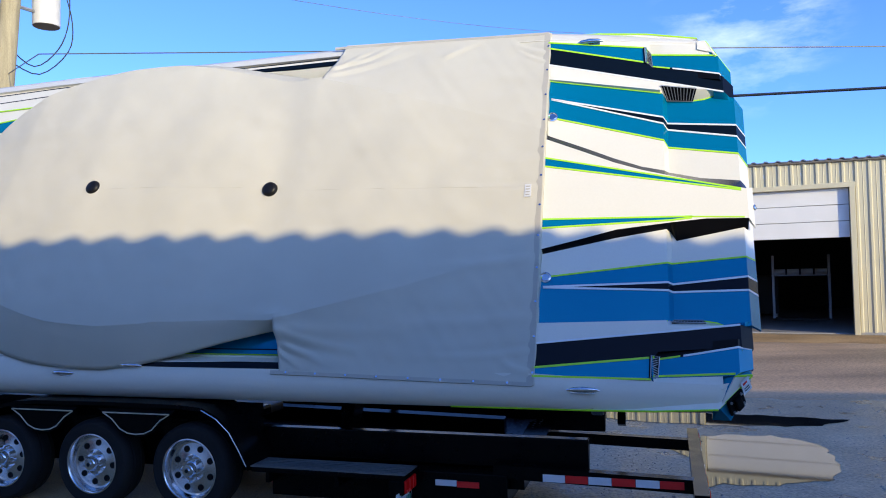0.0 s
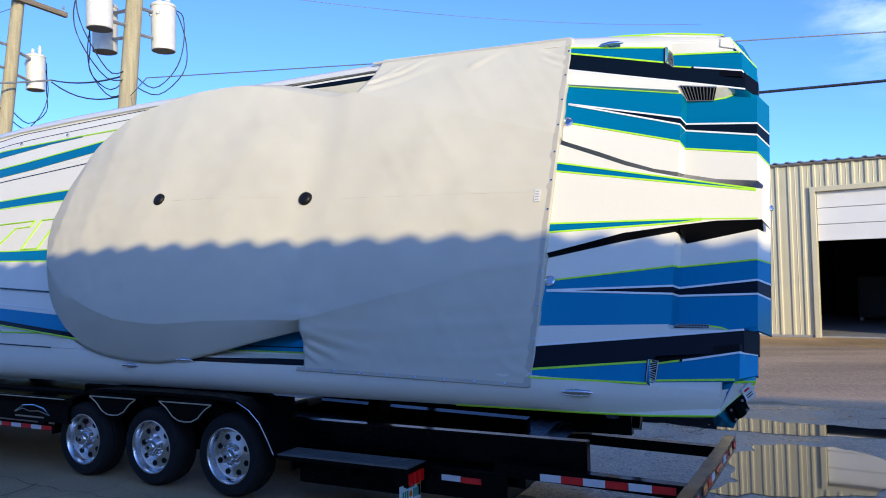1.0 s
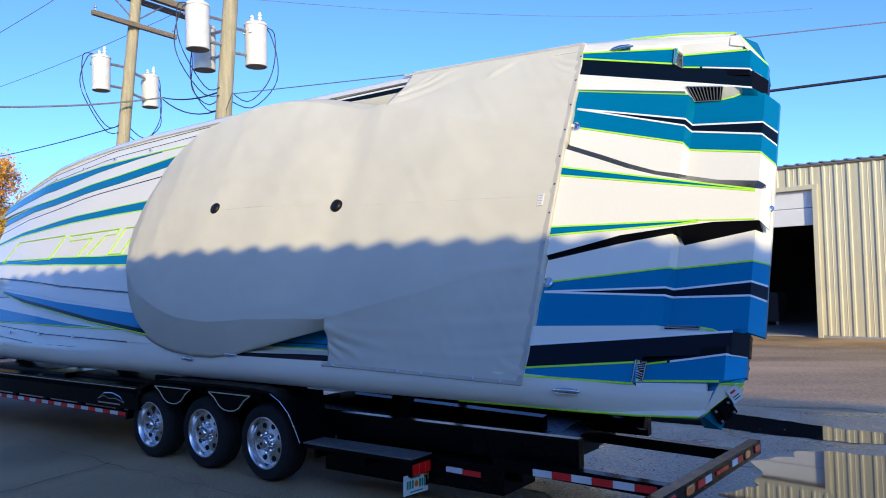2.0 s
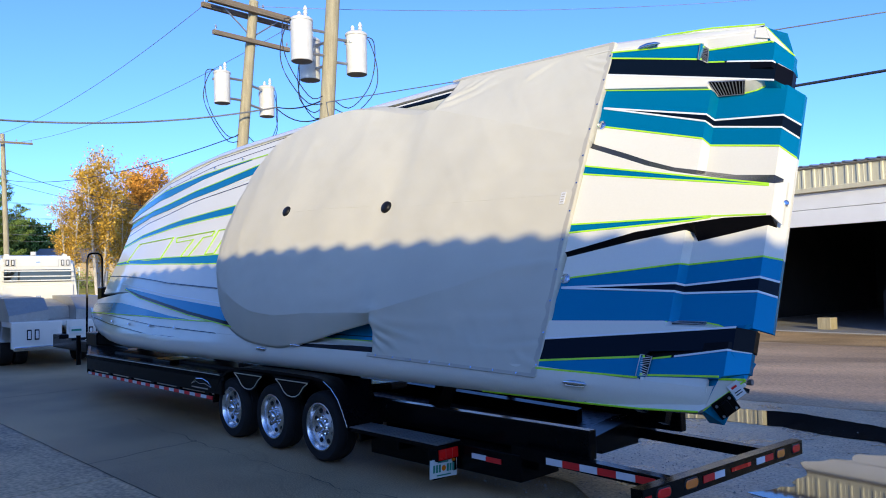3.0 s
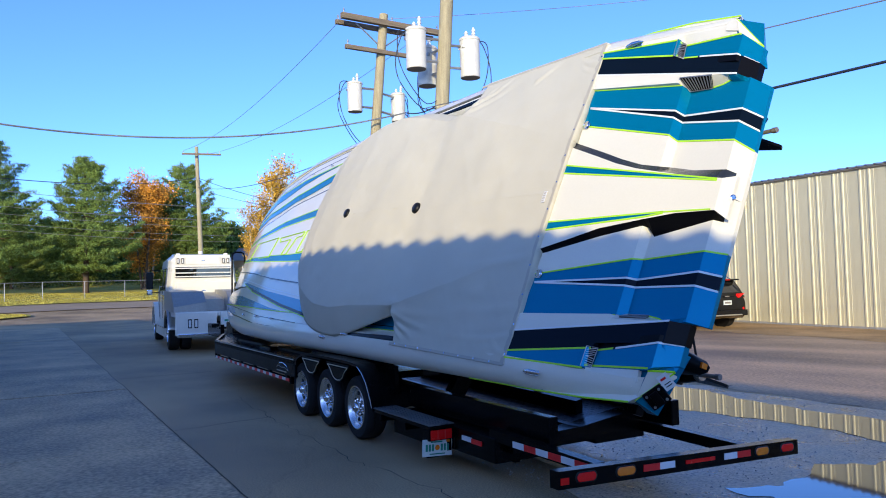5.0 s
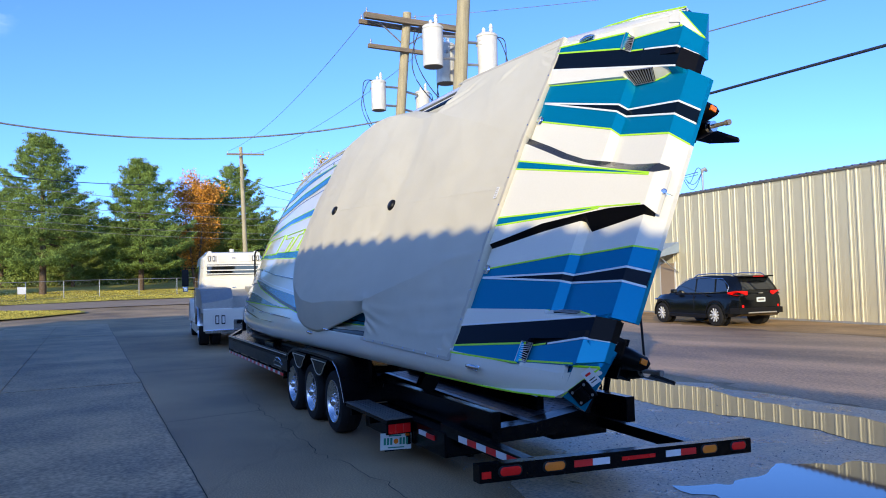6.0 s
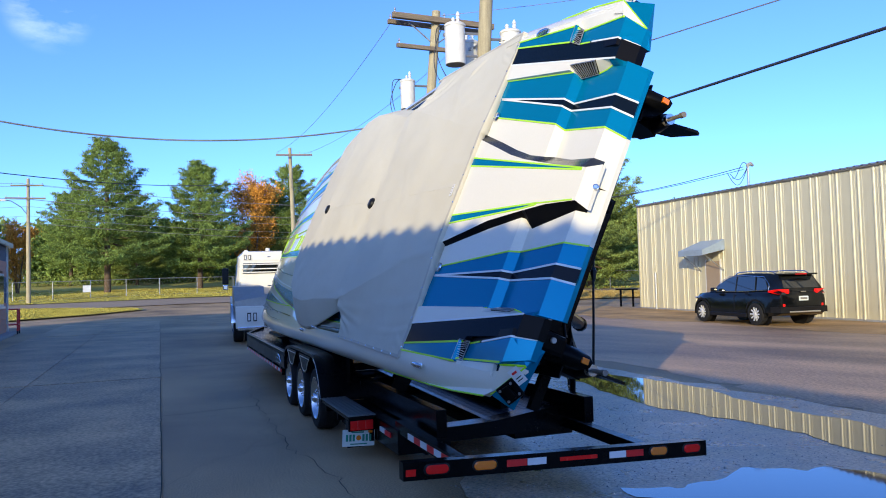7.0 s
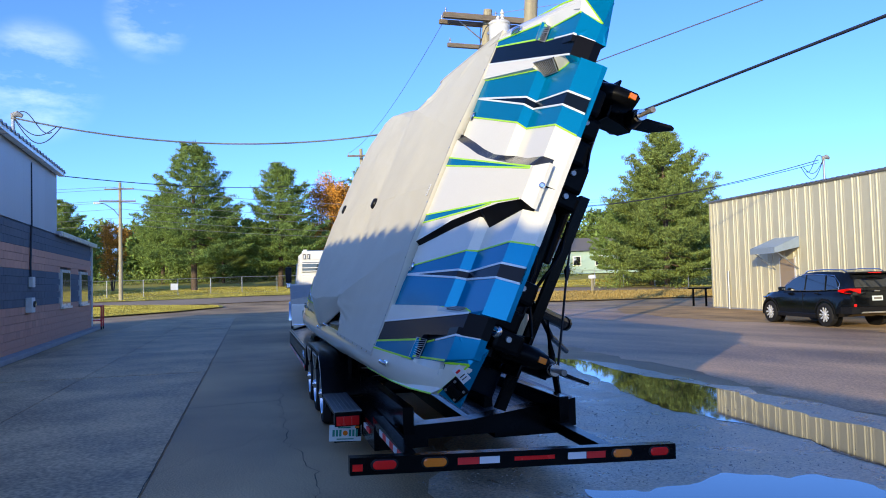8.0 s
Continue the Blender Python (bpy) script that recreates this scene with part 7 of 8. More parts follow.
# ---- trees, fence, lawns and the far side of the street ----
def blades(centres, spread, count, size, rng, thin=0.22, droop=0.0):
    """Many small leaf or needle blades scattered round each centre."""
    c = np.repeat(np.array([p for p, _ in centres], float), count, 0)
    sp = np.repeat(np.array([q for _, q in centres], float), count, 0)
    n = len(c)
    p = c + rng.normal(0, 1, (n, 3)) * sp
    d = rng.normal(0, 1, (n, 3))
    d[:, 2] -= droop
    d /= np.linalg.norm(d, axis=1)[:, None]
    u = np.cross(d, rng.normal(0, 1, (n, 3)))
    u /= np.linalg.norm(u, axis=1)[:, None]
    L = size * rng.uniform(0.6, 1.3, (n, 1))
    vs = np.stack([p - u * L * thin, p + u * L * thin, p + d * L], 1).reshape(-1, 3)
    return vs.tolist(), np.arange(3 * n).reshape(-1, 3).tolist()


def pine(name, h, seed, material, label, base=0.16, width=0.30, dense=1.0):
    """Whorls of boughs; each bough carries a flat fan of twigs set with needle tufts."""
    rng = np.random.default_rng(seed)
    t = thing(name, Matrix(), label, "tree", "pine trees")
    part("trunk", tube([(0, 0, -0.3), (0.05, 0, h * 0.3), (-0.05, 0.05, h * 0.7), (0, 0, h * 0.97)], [h * 0.022, h * 0.017, h * 0.009, 0.02], 10), BARK, t, smooth=50)
    bm = bmesh.new()
    centres = []
    z = h * base
    turn = 0.0
    shape = [(0, 0.72), (0.12, 1.0), (0.35, 0.90), (0.6, 0.62), (0.8, 0.36), (0.93, 0.16), (1, 0.05)]
    while z < h * 0.97:
        k = (z / h - base) / (1 - base)
        reach = h * width * lerp(k, shape)
        nb = int(5 + 2 * (1 - k))
        turn += 0.5
        for j in range(nb):
            a = turn + 2 * math.pi * (j + rng.uniform(-0.3, 0.3)) / nb
            R = reach * rng.uniform(0.55, 1.15) + 0.2
            way = np.array([math.cos(a), math.sin(a), 0])
            side = np.array([-math.sin(a), math.cos(a), 0])
            root = np.array([0, 0, z + rng.uniform(-0.2, 0.2)])
            rise_ = R * (0.06 + 0.55 * k) * rng.uniform(0.5, 1.3)
            bough = [root + way * R * f + np.array([0, 0, rise_ * f ** 1.8 - R * 0.12 * math.sin(f * math.pi)]) for f in (0, 0.3, 0.6, 0.85, 1.0)]
            tube([tuple(p) for p in bough], [0.055 * (1.25 - k), 0.045 * (1.2 - k), 0.03, 0.018, 0.006], 4, bm)
            m = int((R * 3.4 + 3) * dense)
            for i in range(m):
                f = 0.22 + 0.78 * (i + rng.uniform(0, 1)) / m
                p0 = root + way * R * f + np.array([0, 0, rise_ * f ** 1.8 - R * 0.12 * math.sin(f * math.pi)])
                s = 1 if i % 2 else -1
                L = (R * 0.36 * (1.12 - f) + 0.28) * rng.uniform(0.6, 1.2)
                tip = p0 + (way * 0.75 + side * s * 0.9) * L + np.array([0, 0, L * rng.uniform(0.0, 0.35)])
                for e in (0.35, 0.7, 1.0):
                    centres.append((p0 + (tip - p0) * e + rng.normal(0, 0.05, 3), np.array([0.15, 0.15, 0.07])))
        z += h * 0.056 * rng.uniform(0.75, 1.3) * (1 - 0.35 * k)
    part("limb", bm, BARK, t)
    part("crown", blades(centres, 0, 24, 0.30, rng, 0.10, -0.6), material, t, "uneven tufts of needles")
    return t


def broadleaf(name, h, seed, material, bark, label, spread=0.24, dense=1.0, low=0.28):
    rng = np.random.default_rng(seed)
    t = thing(name, Matrix(), label, "tree", "autumn trees")
    trunk_bm = bmesh.new()
    stems = 3
    centres = []
    bm = bmesh.new()
    for s in range(stems):
        a = 2 * math.pi * s / stems + rng.uniform(0, 1)
        top = np.array([math.cos(a) * h * 0.10, math.sin(a) * h * 0.10, h * rng.uniform(0.82, 0.98)])
        pts = [np.array([0.12 * math.cos(a), 0.12 * math.sin(a), -0.2]), top * np.array([0.4, 0.4, 0.35]), top * np.array([0.8, 0.8, 0.7]), top]
        tube([tuple(p) for p in pts], [h * 0.011, h * 0.009, h * 0.005, 0.015], 7, trunk_bm)
        for j in range(16):
            f = rng.uniform(low, 0.98)
            p0 = pts[1] * (1 - f) + top * f if f > 0.35 else pts[0] * (1 - f / 0.35) + pts[1] * (f / 0.35)
            p0 = np.array([top[0] * f, top[1] * f, top[2] * f])
            b = rng.uniform(0, 2 * math.pi)
            R = h * spread * (1.05 - abs(f - 0.55) * 1.1) * rng.uniform(0.5, 1.1)
            tip = p0 + np.array([R * math.cos(b), R * math.sin(b), R * rng.uniform(0.3, 0.9)])
            tube([tuple(p0), tuple((p0 + tip) / 2 + np.array([0, 0, 0.1])), tuple(tip)], [0.045, 0.025, 0.008], 4, bm)
            for i in range(int(6 * dense)):
                q = p0 * (1 - (i + 1) / 6.5) + tip * ((i + 1) / 6.5)
                centres.append((q + rng.normal(0, 0.25, 3), np.array([0.42, 0.42, 0.40]) * rng.uniform(0.6, 1.3)))
    part("trunk", trunk_bm, bark, t, smooth=50)
    part("limb", bm, bark, t)
    part("crown", blades(centres, 0, int(50 * dense), 0.21, rng, 0.36, 0.4), material, t, "loose clumps of turning leaves")
    return t


def put(ob, x, y, rot=0.0, k=1.0, kz=1.0):
    return copy_thing(ob, Matrix.Translation((x, y, rise(x, y))) @ Matrix.Rotation(rot, 4, "Z") @ Matrix.Diagonal((k, k, k * kz, 1)))


def move(ob, x, y, rot=0.0, k=1.0):
    ob.matrix_basis = Matrix.Translation((x, y, rise(x, y))) @ Matrix.Rotation(rot, 4, "Z") @ Matrix.Scale(k, 4)


pine_a = pine("pine_tree", 17.0, 3, NEEDLE, "tall dark green pine with layered uneven limbs", 0.21, 0.36)
pine_b = pine("pine_tree", 15.0, 8, NEEDLE, "broad green pine tree with low limbs", 0.20, 0.37, 1.0)
pine_c = pine("pine_tree", 15.5, 12, NEEDLEY, "dense sunlit yellow-green pine tree", 0.10, 0.42, 1.15)
move(pine_a, -66.9, 19.2, 0.3, 0.84)
move(pine_b, -67.6, 28.0, 1.2, 0.85)
move(pine_c, -35.8, 49.4, 2.0, 0.82)
put(pine_b, -38.6, 50.6, 3.0, 0.80)
put(pine_b, -43.2, 51.5, 0.5, 0.60)
put(pine_c, -43.0, 58.0, 1.5, 0.85)
put(pine_a, -72.0, 40.2, 2.0, 0.95)
put(pine_c, -73.0, 39.0, 4.0, 0.80)
put(pine_b, -68.0, 8.0, 1.0, 0.66)
put(pine_b, -62.0, 3.8, 1.0, 0.62)
put(pine_c, -82.0, 26.0, 1.7, 0.7)
put(pine_a, -86.0, 20.0, 1.7, 0.75)
put(pine_b, -84.0, 34.0, 1.7, 0.75)
put(pine_a, -60.0, 50.0, 2.4, 0.7)
put(pine_c, -28.0, 66.0, 0.4, 0.62)
gold = broadleaf("birch_tree", 15.0, 21, GOLD, BIRCH, "slender birch with thin golden autumn leaves", 0.17, 0.8)
orange = broadleaf("maple_tree", 14.0, 33, ORANGE, BARK, "orange autumn maple with ragged crown", 0.20, 1.0, 0.2)
move(gold, -46.2, 35.0, 0.2, 0.80)
put(gold, -48.5, 37.0, 2.1, 0.90)
put(gold, -45.6, 32.4, 4.0, 0.72)
put(gold, -50.0, 39.8, 1.0, 0.80)
put(gold, -47.2, 40.8, 3.0, 0.62)
move(orange, -53.0, 44.5, 0.4, 0.92)
put(orange, -70.0, 34.6, 1.9, 1.0)
put(orange, -70.5, 12.5, 2.9, 0.55)
put(gold, -71.5, 36.0, 2.9, 0.9)


def hedge(name, pts, h, material, label, seed, count=900, size=0.4, each=44):
    """Low far growth along a line: stems and leaf blades in one mass."""
    rng = np.random.default_rng(seed)
    cs = []
    for i in range(count // 14):
        k = rng.uniform(0, len(pts) - 1.001)
        a, b = pts[int(k)], pts[int(k) + 1]
        f = k - int(k)
        x, y = a[0] + (b[0] - a[0]) * f + rng.normal(0, 1.2), a[1] + (b[1] - a[1]) * f + rng.normal(0, 1.2)
        for z in np.linspace(0.2, h * rng.uniform(0.5, 1.15), 5):
            cs.append(((x, y, rise(x, y) + z), (0.7, 0.7, 0.35)))
    ob = part(name, blades(cs, 0, each, size, rng, 0.3), material, None)
    return tagged(ob, label, "shrubs", kind="stuff")


hedge("woodland_edge", [(-92, -20), (-95, 20), (-92, 45), (-78, 62), (-55, 72), (-20, 80)], 6.4, NEEDLE, "dark green far woodland edge", 4, 9000, 0.55, 80)
hedge("undergrowth", [(-84, 5), (-86, 22), (-84, 36), (-72, 48), (-58, 58)], 1.4, NEEDLEY, "tawny green undergrowth", 9, 900, 0.22, 60)
bush = hedge("yellow_bush", [(-38.6, 48.6), (-38.0, 49.0)], 1.3, NEEDLEY, "small yellow autumn bush by the fence", 3, 60, 0.16, 80)

# lawns and street
W0 = Matrix()
patch("lawn", [(-55, -30), (-55.5, 5), (-56.5, 22), (-52.5, 38), (-44, 46.5), (-30, 51), (-10, 58), (10, 70), (10, 140), (-150, 140), (-150, -40), (-60, -40)], 0.06, GRASS, "mown autumn lawn with long tree shadows", "lawn", 0.3, W0, 31, 1.6)
patch("verge", [(-39.5, 25.0), (-35, 28.5), (-30.6, 33.3), (-27.3, 38.2), (-25.2, 41), (-20, 46), (-8, 54.5), (-8, 57), (-24, 49.3), (-33, 46), (-40, 40), (-44, 33), (-43, 27.5)], 0.075, GRASSY, "dry yellow grass verge beside the street", "lawn", 0.3, W0, 33, 0.9)
patch("street", [(-54.5, -30), (-55, 5), (-56, 22), (-52, 38), (-43.5, 46.2), (-30, 50.5), (-8, 58.5), (-8, 55), (-24, 49), (-33, 45.7), (-40, 40), (-44, 33), (-48, 20), (-48, 4), (-47, -30)], 0.05, ROADM, "sunlit pale asphalt street", "road", 0.1, W0, 35, 1.0)
patch("grass_island", [(-37.5, 4.0), (-38.8, 7.6), (-41.0, 12.0), (-43.4, 15.6), (-45.2, 16.0), (-48.5, 12.5), (-50.5, 9.0), (-50.5, 3.0)], 0.09, GRASS, "small kerbed grass island by the drive", "lawn", 0.12, W0, 37, 0.5)



def tufts(name, corners, n, material, label, seed, lift, hi=0.16):
    """Upright grass tufts scattered over an outline."""
    rng = np.random.default_rng(seed)
    c = np.array(corners, float)
    lo, up = c.min(0), c.max(0)
    p = rng.uniform(lo, up, (n * 6, 2))
    inside = np.zeros(len(p), bool)
    for a, b in zip(c, np.roll(c, -1, 0)):
        cross = ((a[1] > p[:, 1]) != (b[1] > p[:, 1])) & (p[:, 0] < (b[0] - a[0]) * (p[:, 1] - a[1]) / (b[1] - a[1] + 1e-9) + a[0])
        inside ^= cross
    p = p[inside][:n]
    z = np.array([rise(x, y) + lift for x, y in p.tolist()])
    th = rng.uniform(0, math.pi, len(p))
    w, h = rng.uniform(0.02, 0.08, len(p)), rng.uniform(0.35, 1.0, len(p)) * hi
    u = np.stack([np.cos(th) * w, np.sin(th) * w], 1)
    a = np.column_stack([p - u, z])
    b = np.column_stack([p + u, z])
    t = np.column_stack([p + rng.normal(0, 0.04, p.shape), z + h])
    vs = np.stack([a, b, t], 1).reshape(-1, 3)
    ob = part(name, (vs.tolist(), np.arange(len(vs)).reshape(-1, 3).tolist()), material, None)
    return tagged(ob, label, "grass", kind="stuff")


tufts("grass", [(-55.8, -5), (-55.8, 5), (-56.8, 22), (-52.8, 38), (-44, 46.8), (-52, 52), (-62, 40), (-72, 22), (-72, -5)], 42000, GRASS, "sunlit mown autumn grass", 41, 0.06, 0.07)
tufts("grass", [(-39.5, 25.2), (-35, 28.8), (-30.8, 33.6), (-27.5, 38.5), (-25.4, 41.3), (-20, 46.3), (-8, 54.8), (-8, 56.7), (-24, 49.0), (-33, 45.7), (-40, 39.7), (-43.7, 33), (-42.7, 27.7)], 20000, GRASSY, "dry yellow verge grass", 43, 0.075, 0.16)
tufts("grass", [(-37.8, 4.2), (-39.0, 7.6), (-41.2, 12.0), (-43.5, 15.4), (-45.2, 15.8), (-48.3, 12.3), (-50.3, 9.0), (-50.3, 3.2)], 16000, GRASS, "short green island grass", 45, 0.09, 0.07)
tufts("grass", [(-52, 51), (-44, 47.2), (-30, 51.5), (-10, 59), (-10, 66), (-30, 60), (-48, 58)], 16000, GRASS, "sunlit mown autumn grass", 47, 0.06, 0.07)

# chain-link fence
fence = thing("chain_link_fence", Matrix(), "galvanised chain-link fence along the street", "fence")
line_pts = [(-60.0, -8), (-59.6, 5), (-60.8, 22.0), (-55.5, 39.8), (-45.5, 47.2), (-31, 50.2), (-12, 57.5)]
acc = []
for a, b in zip(line_pts, line_pts[1:]):
    n = max(1, round(math.hypot(b[0] - a[0], b[1] - a[1]) / 3.05))
    acc += [(a[0] + (b[0] - a[0]) * k / n, a[1] + (b[1] - a[1]) * k / n) for k in range(n)]
acc.append(line_pts[-1])
post_me = None
for x, y in acc:
    p = part("post", tube([(0, 0, -0.1), (0, 0, 1.5)], 0.035, 8), GALV, fence) if post_me is None else new("post", post_me)
    post_me = p.data
    p.parent = fence
    p.matrix_local = Matrix.Translation((x, y, rise(x, y)))
part("top_rail", tube([(x, y, rise(x, y) + 1.48) for x, y in acc], 0.024, 6), GALV, fence)
part("bottom_wire", tube([(x, y, rise(x, y) + 0.08) for x, y in acc], 0.008, 4), GALV, fence)
bm = bmesh.new()
for (x0, y0), (x1, y1) in zip(acc, acc[1:]):
    for k in range(12):
        f0 = k / 12
        for s in (0, 1):
            a = Vector((x0 + (x1 - x0) * f0, y0 + (y1 - y0) * f0, rise(x0, y0) + (0.08 if s else 1.46)))
            f1 = min(1, f0 + 0.25)
            b = Vector((x0 + (x1 - x0) * f1, y0 + (y1 - y0) * f1, rise(x0, y0) + (1.46 if s else 0.08)))
            tube([a, b], 0.0022, 3, bm)
tagged(part("wire_mesh", bm, GALV, fence), kind="stuff")
part("sign_panel", bx((-59.75, 15.6, 1.5), (-59.70, 16.2, 2.05), 0.005), LABELW, fence, "small white blank notice")

# ---- small things in the yard ----
can = thing("door_canopy", SHOP @ Matrix.Translation((-13.25, 0, 0)) @ Matrix.Diagonal((0.82, 0.85, 1, 1)), "small corrugated blue-grey awning over a side door", "awning")
prof = []
for k in range(13):
    prof += [(-1.1 + k * 0.18, 0.0), (-1.1 + k * 0.18 + 0.09, 0.02)]
prof = [(x, d) for x, d in prof if x <= 1.1]
part("roof_sheet", loft([[(x, -0.03, 3.02 + d) for x, d in prof] + [(x, -0.03, 3.0 + d) for x, d in reversed(prof)], [(x, -1.25, 2.60 + d) for x, d in prof] + [(x, -1.25, 2.58 + d) for x, d in reversed(prof)]]), ROOFM2, can, "corrugated awning sheet")
for s in (-1.1, 1.1):
    part("side_cheek", loft([[(s - 0.01, -0.04, 2.60), (s - 0.01, -1.24, 2.40), (s - 0.01, -1.24, 2.61), (s - 0.01, -0.04, 3.02)], [(s + 0.01, -0.04, 2.60), (s + 0.01, -1.24, 2.40), (s + 0.01, -1.24, 2.61), (s + 0.01, -0.04, 3.02)]]), ROOFM2, can)
    part("strut", tube([(s * 0.9, -0.05, 1.75), (s * 0.9, -1.15, 2.45)], 0.022, 6), GALV, can)
part("front_fascia", bx((-1.1, -1.27, 2.38), (1.1, -1.24, 2.62), 0.005), ROOFM2, can)
dr = thing("side_door", SHOP @ Matrix.Translation((-13.2, 0, 0)), "tan steel side door with a small window", "door", kind="structure")
part("leaf", bx((-0.48, -0.07, 0.05), (0.48, -0.03, 2.15), 0.008), TANDOOR, dr)
part("frame", bx((-0.56, -0.06, 0.0), (-0.49, -0.01, 2.22)), GREYP, dr)
part("frame", bx((0.49, -0.06, 0.0), (0.56, -0.01, 2.22)), GREYP, dr)
part("door_knob", tube([(0.38, -0.07, 1.0), (0.38, -0.12, 1.0)], 0.03, 8), CHROME, dr)
dp = thing("downspout", SHOP @ Matrix.Translation((-17.9, 0, 0)), "short grey pipe standing against the wall", "pipe")
part("pipe", tube([(0, -0.09, 0), (0, -0.09, 1.75)], 0.05, 8), GALV, dp)
vp = thing("roof_vent_pipe", SHOP @ Matrix.Translation((0.3, 1.2, 4.8)), "galvanised roof vent pipe with cap", "vent pipe")
part("pipe", tube([(0, 0, -0.1), (0, 0, 0.55)], 0.07, 10), GALV, vp)
part("cap", tube([(0, 0, 0.55), (0, 0, 0.63)], [0.11, 0.09], 10), GALV, vp)
wl_ = thing("wall_lamp", SHOP @ Matrix.Translation((13.1, -0.02, 3.85)), "grey box wall lamp", "lamp")
part("housing", bx((-0.14, -0.22, -0.08), (0.14, 0.0, 0.1), 0.03), GREYP, wl_)
# workshop contents seen through the bays
bench = thing("workshop_shelf", SHOP @ Matrix.Translation((10.6, 5.5, 0)), "pale boxed parts on a workshop rack", "shelf")
part("rack", bx((-0.9, 0, 0), (0.9, 0.5, 0.08), 0.01), DARKIN, bench)
for x in (-0.85, 0.85):
    part("upright", bx((x - 0.04, 0.1, 0), (x + 0.04, 0.4, 2.2), 0.01), GALV, bench)
part("shelf", bx((-0.9, 0.0, 1.5), (0.9, 0.5, 1.54), 0.01), GALV, bench)
for k in range(4):
    b_ = thing("parts_roll", SHOP @ Matrix.Translation((9.95 + k * 0.42, 5.7, 1.64)), "pale rolled stock lying on the rack", "roll", "rolls on the rack")
    part("roll", tube([(-0.18, 0, 0), (0.18, 0, 0)], 0.10, 12), LABELW, b_)
for x, y, w, h, c in ((2.2, 4.5, 1.0, 1.1, "workbench coloured dark for the unlit workshop"), (4.2, 6.0, 1.4, 1.6, "covered machine coloured dark for the unlit workshop"), (9.0, 7.5, 1.8, 1.5, "covered hull coloured dark for the unlit workshop")):
    q = thing("workshop_machine", SHOP @ Matrix.Translation((x, y, 0.03)), c, "machine", "workshop machines")
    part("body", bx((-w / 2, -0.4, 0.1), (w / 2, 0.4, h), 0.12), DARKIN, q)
    for dx in (-w / 2 + 0.1, w / 2 - 0.1):
        part("foot", bx((dx - 0.05, -0.3, 0), (dx + 0.05, 0.3, 0.12), 0.01), GALV, q)
st = thing("wooden_stool", SHOP @ Matrix.Translation((1.4, 1.2, 0.03)), "small crate by the open bay", "crate")
part("crate", bx((-0.2, -0.2, 0), (0.2, 0.2, 0.35), 0.02), WOODP, st)
# loose grit on the damp asphalt
rg = np.random.default_rng(77)
gv, gf = [], []
for k in range(5200):
    sx, ly = rg.uniform(-2.5, 4.2), rg.uniform(-0.3, 5.2)
    if not (1.0 < sx < 2.45 and 0.8 < ly < 3.0) and not (3.2 < ly < 4.7 and noise.noise(Vector((sx, ly, 2.0))) > -0.3):
        q = T @ Vector((sx, ly, 0.009))
        r = float(rg.choice((0.005, 0.007, 0.010, 0.014), p=(0.45, 0.3, 0.19, 0.06)))
        b = len(gv)
        a0 = rg.uniform(0, 1.5)
        gv += [(q.x + r * math.cos(a0 + j * 1.5708) * rg.uniform(0.7, 1.2), q.y + r * math.sin(a0 + j * 1.5708) * rg.uniform(0.7, 1.2), q.z - 0.001) for j in range(4)] + [(q.x, q.y, q.z + r * rg.uniform(0.5, 0.9))]
        gf += [(b + j, b + (j + 1) % 4, b + 4) for j in range(4)]
tagged(part("grit", (gv, gf), CURB, None), "scattered pale grit on damp asphalt", "gravel", kind="stuff")
# mailbox, distant houses, hand cart and trailer frame
mbx = thing("mailbox", Matrix.Translation((-36.2, 41.6, rise(-36.2, 41.6) + 0.075)), "white mailbox on a timber post beside the street", "mailbox")
part("post", bx((-0.08, -0.08, -0.1), (0.08, 0.08, 1.05), 0.01), WOODP, mbx)
part("box", bx((-0.32, -0.14, 1.0), (0.32, 0.14, 1.3), 0.1), LABELW, mbx)
for x, y, w, d, h, m_, l_ in ((-62, 66, 12, 7, 2.7, TEAL, "low pale teal house behind the trees"), (-74, 54, 10, 7, 2.7, TANDOOR, "low tan house behind the trees")):
    hs = thing("house", Matrix.Translation((x, y, rise(x, y))) @ Matrix.Rotation(radians(40), 4, "Z"), l_, "house", "far houses")
    part("wall", bx((-w / 2, -d / 2, 0), (w / 2, d / 2, h), 0.02), m_, hs)
    part("roof", loft([[(-w / 2 - 0.4, -d / 2 - 0.5, h), (-w / 2 - 0.4, d / 2 + 0.5, h), (-w / 2 - 0.4, 0, h + 1.7)], [(w / 2 + 0.4, -d / 2 - 0.5, h), (w / 2 + 0.4, d / 2 + 0.5, h), (w / 2 + 0.4, 0, h + 1.7)]]), TRIMB, hs)
    for k in range(4):
        wd = part("window", bx((-w / 2 + 1.2 + k * 2.6, -d / 2 - 0.05, 0.9), (-w / 2 + 2.2 + k * 2.6, -d / 2 + 0.05, 2.1), 0.01), LABELW, hs)
        part("pane", bx((-w / 2 + 1.3 + k * 2.6, -d / 2 - 0.06, 1.0), (-w / 2 + 2.1 + k * 2.6, -d / 2 + 0.02, 2.0)), DGLASS, wd)
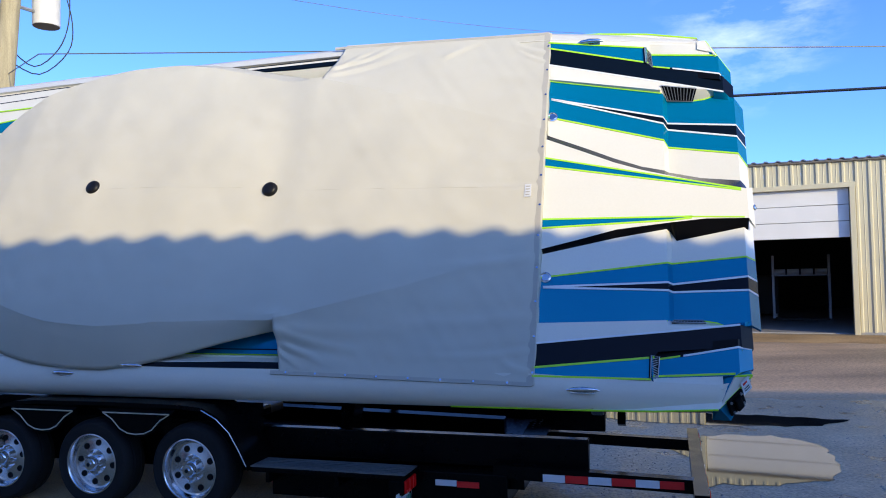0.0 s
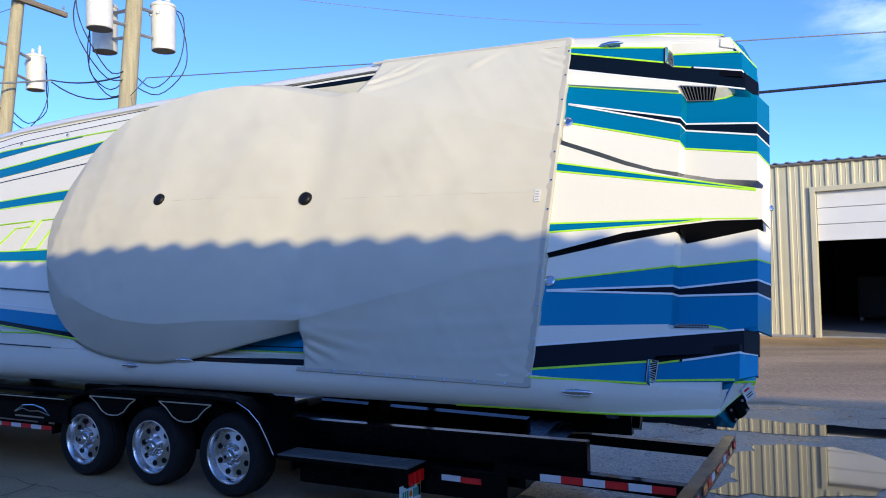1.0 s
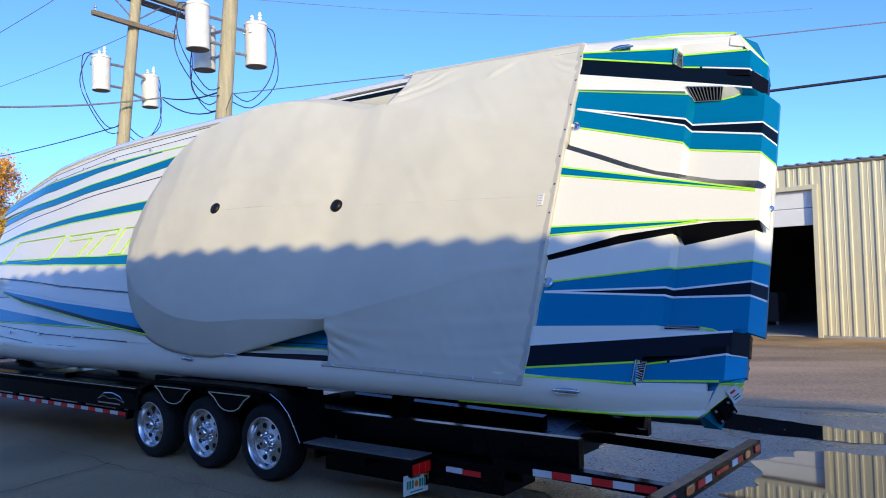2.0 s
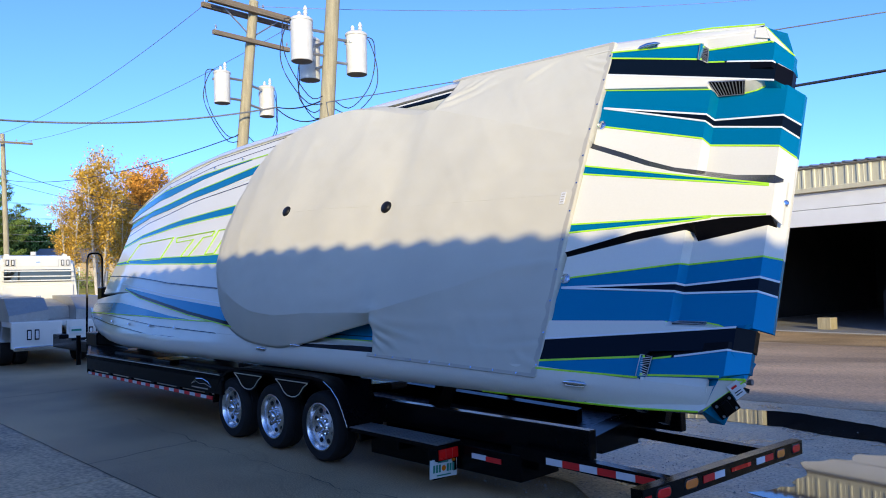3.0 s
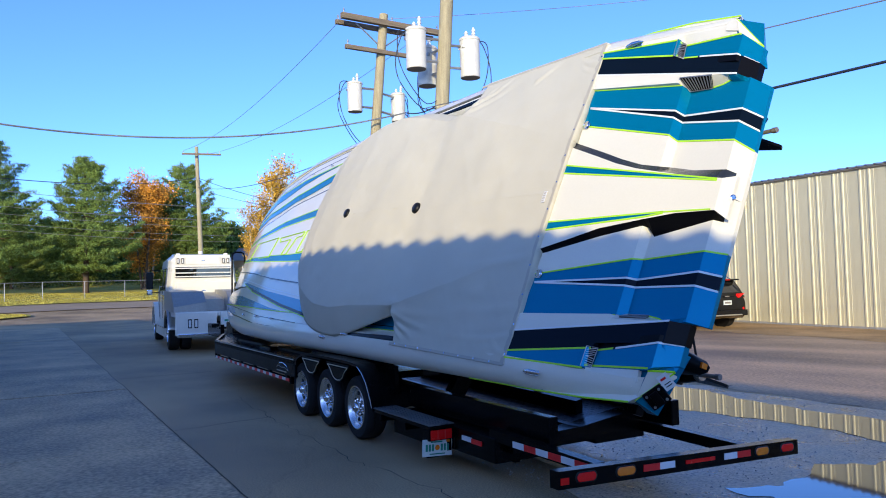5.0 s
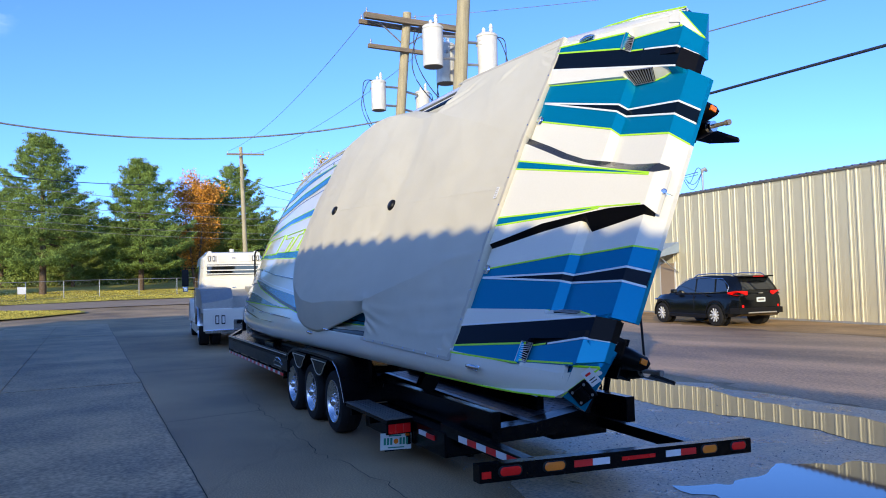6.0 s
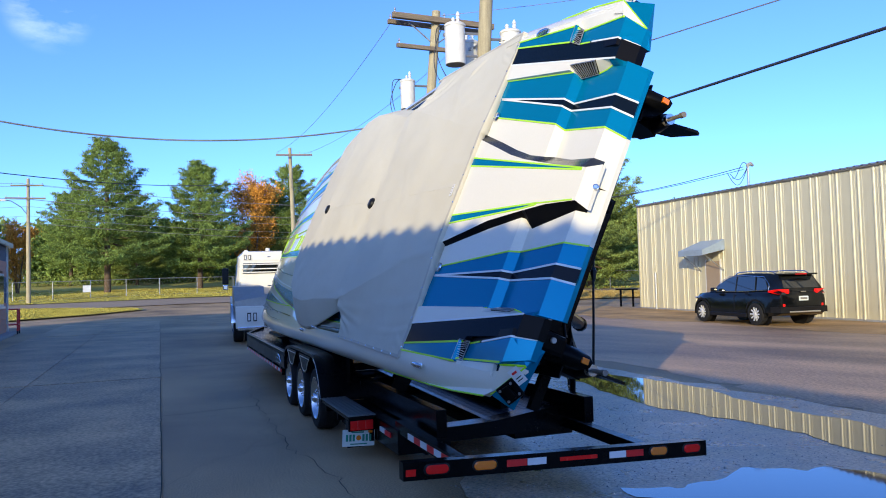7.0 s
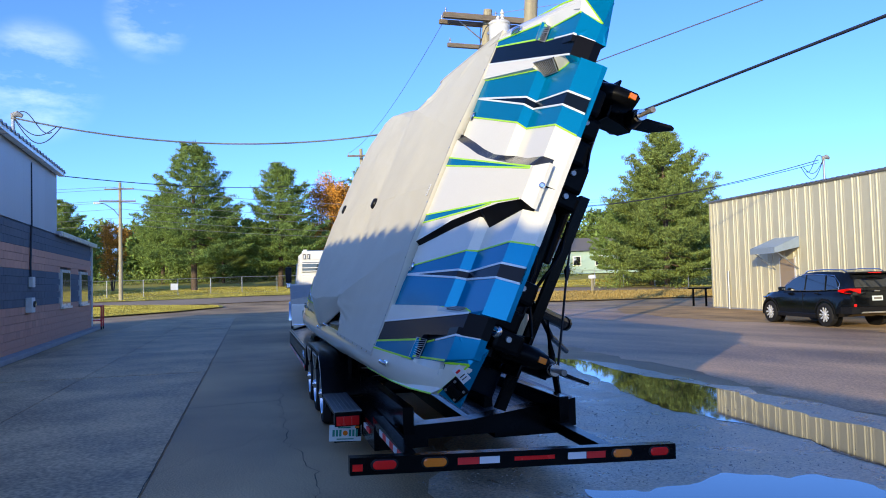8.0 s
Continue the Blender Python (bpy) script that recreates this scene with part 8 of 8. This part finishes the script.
ct = thing("hand_cart", OFF @ Matrix.Translation((-0.45, 0.35, 0)), "red steel hand cart beside the office corner", "cart")
for x in (-0.3, 0.3):
    part("leg", bx((x - 0.03, -0.03, 0.12), (x + 0.03, 0.03, 1.0), 0.005), CORAL, ct)
    part("caster", tube([(x, -0.02, 0.07), (x, 0.02, 0.07)], 0.07, 12), RUBBER, ct)
for z in (0.35, 0.95):
    part("shelf", bx((-0.35, -0.4, z), (0.35, 0.03, z + 0.05), 0.005), CORAL, ct)
fr = thing("steel_rack", Matrix.Translation((-19.6, 33.6, 0)), "low black steel rack behind the workshop corner", "rack")
for x in (-0.4, 0.4):
    part("leg", bx((x - 0.04, -0.04, 0), (x + 0.04, 0.04, 0.9), 0.005), TRAILER, fr)
part("top", bx((-0.5, -0.3, 0.88), (0.5, 0.3, 0.95), 0.01), TRAILER, fr)

# ---- painted blocks of the office wall ----
BW, BH = 0.40, 0.20
block_me = {}
for mname, m_ in (("p", BLOCKP), ("g", BLOCKG)):
    o = part("block", bx((0.0035, -0.10, 0.0035), (BW - 0.0035, 0.0, BH - 0.0035), 0.005), m_, office)
    block_me[mname] = o.data
    bpy.data.objects.remove(o)


def band_of(z):
    return "p" if (0.12 < z < 1.22 or 2.22 < z < 2.82) else "g"


rest = {"p": bmesh.new(), "g": bmesh.new()}
for r in range(17):
    z = 0.04 + r * BH
    for c in range(43):
        u = c * BW + (0 if r % 2 else BW / 2)
        if u + BW > OL or any(a - 0.36 < u < b - 0.02 and 0.98 < z + 0.1 < 2.36 for a, b in ((5.1, 6.7), (1.2, 2.9))):
            continue
        if 9.0 <= u < OL - 1.0 and r > 1:
            o = new("block", block_me[band_of(z + 0.1)])
            o.parent = office
            o.location = (u, 0, z)
        else:
            box(rest[band_of(z + 0.1)], (u + 0.0035, -0.10, z + 0.0035), (u + BW - 0.0035, 0.0, z + BH - 0.0035))
for k, m_ in (("p", BLOCKP), ("g", BLOCKG)):
    tagged(part("far_blocks", rest[k], m_, office), kind="stuff")
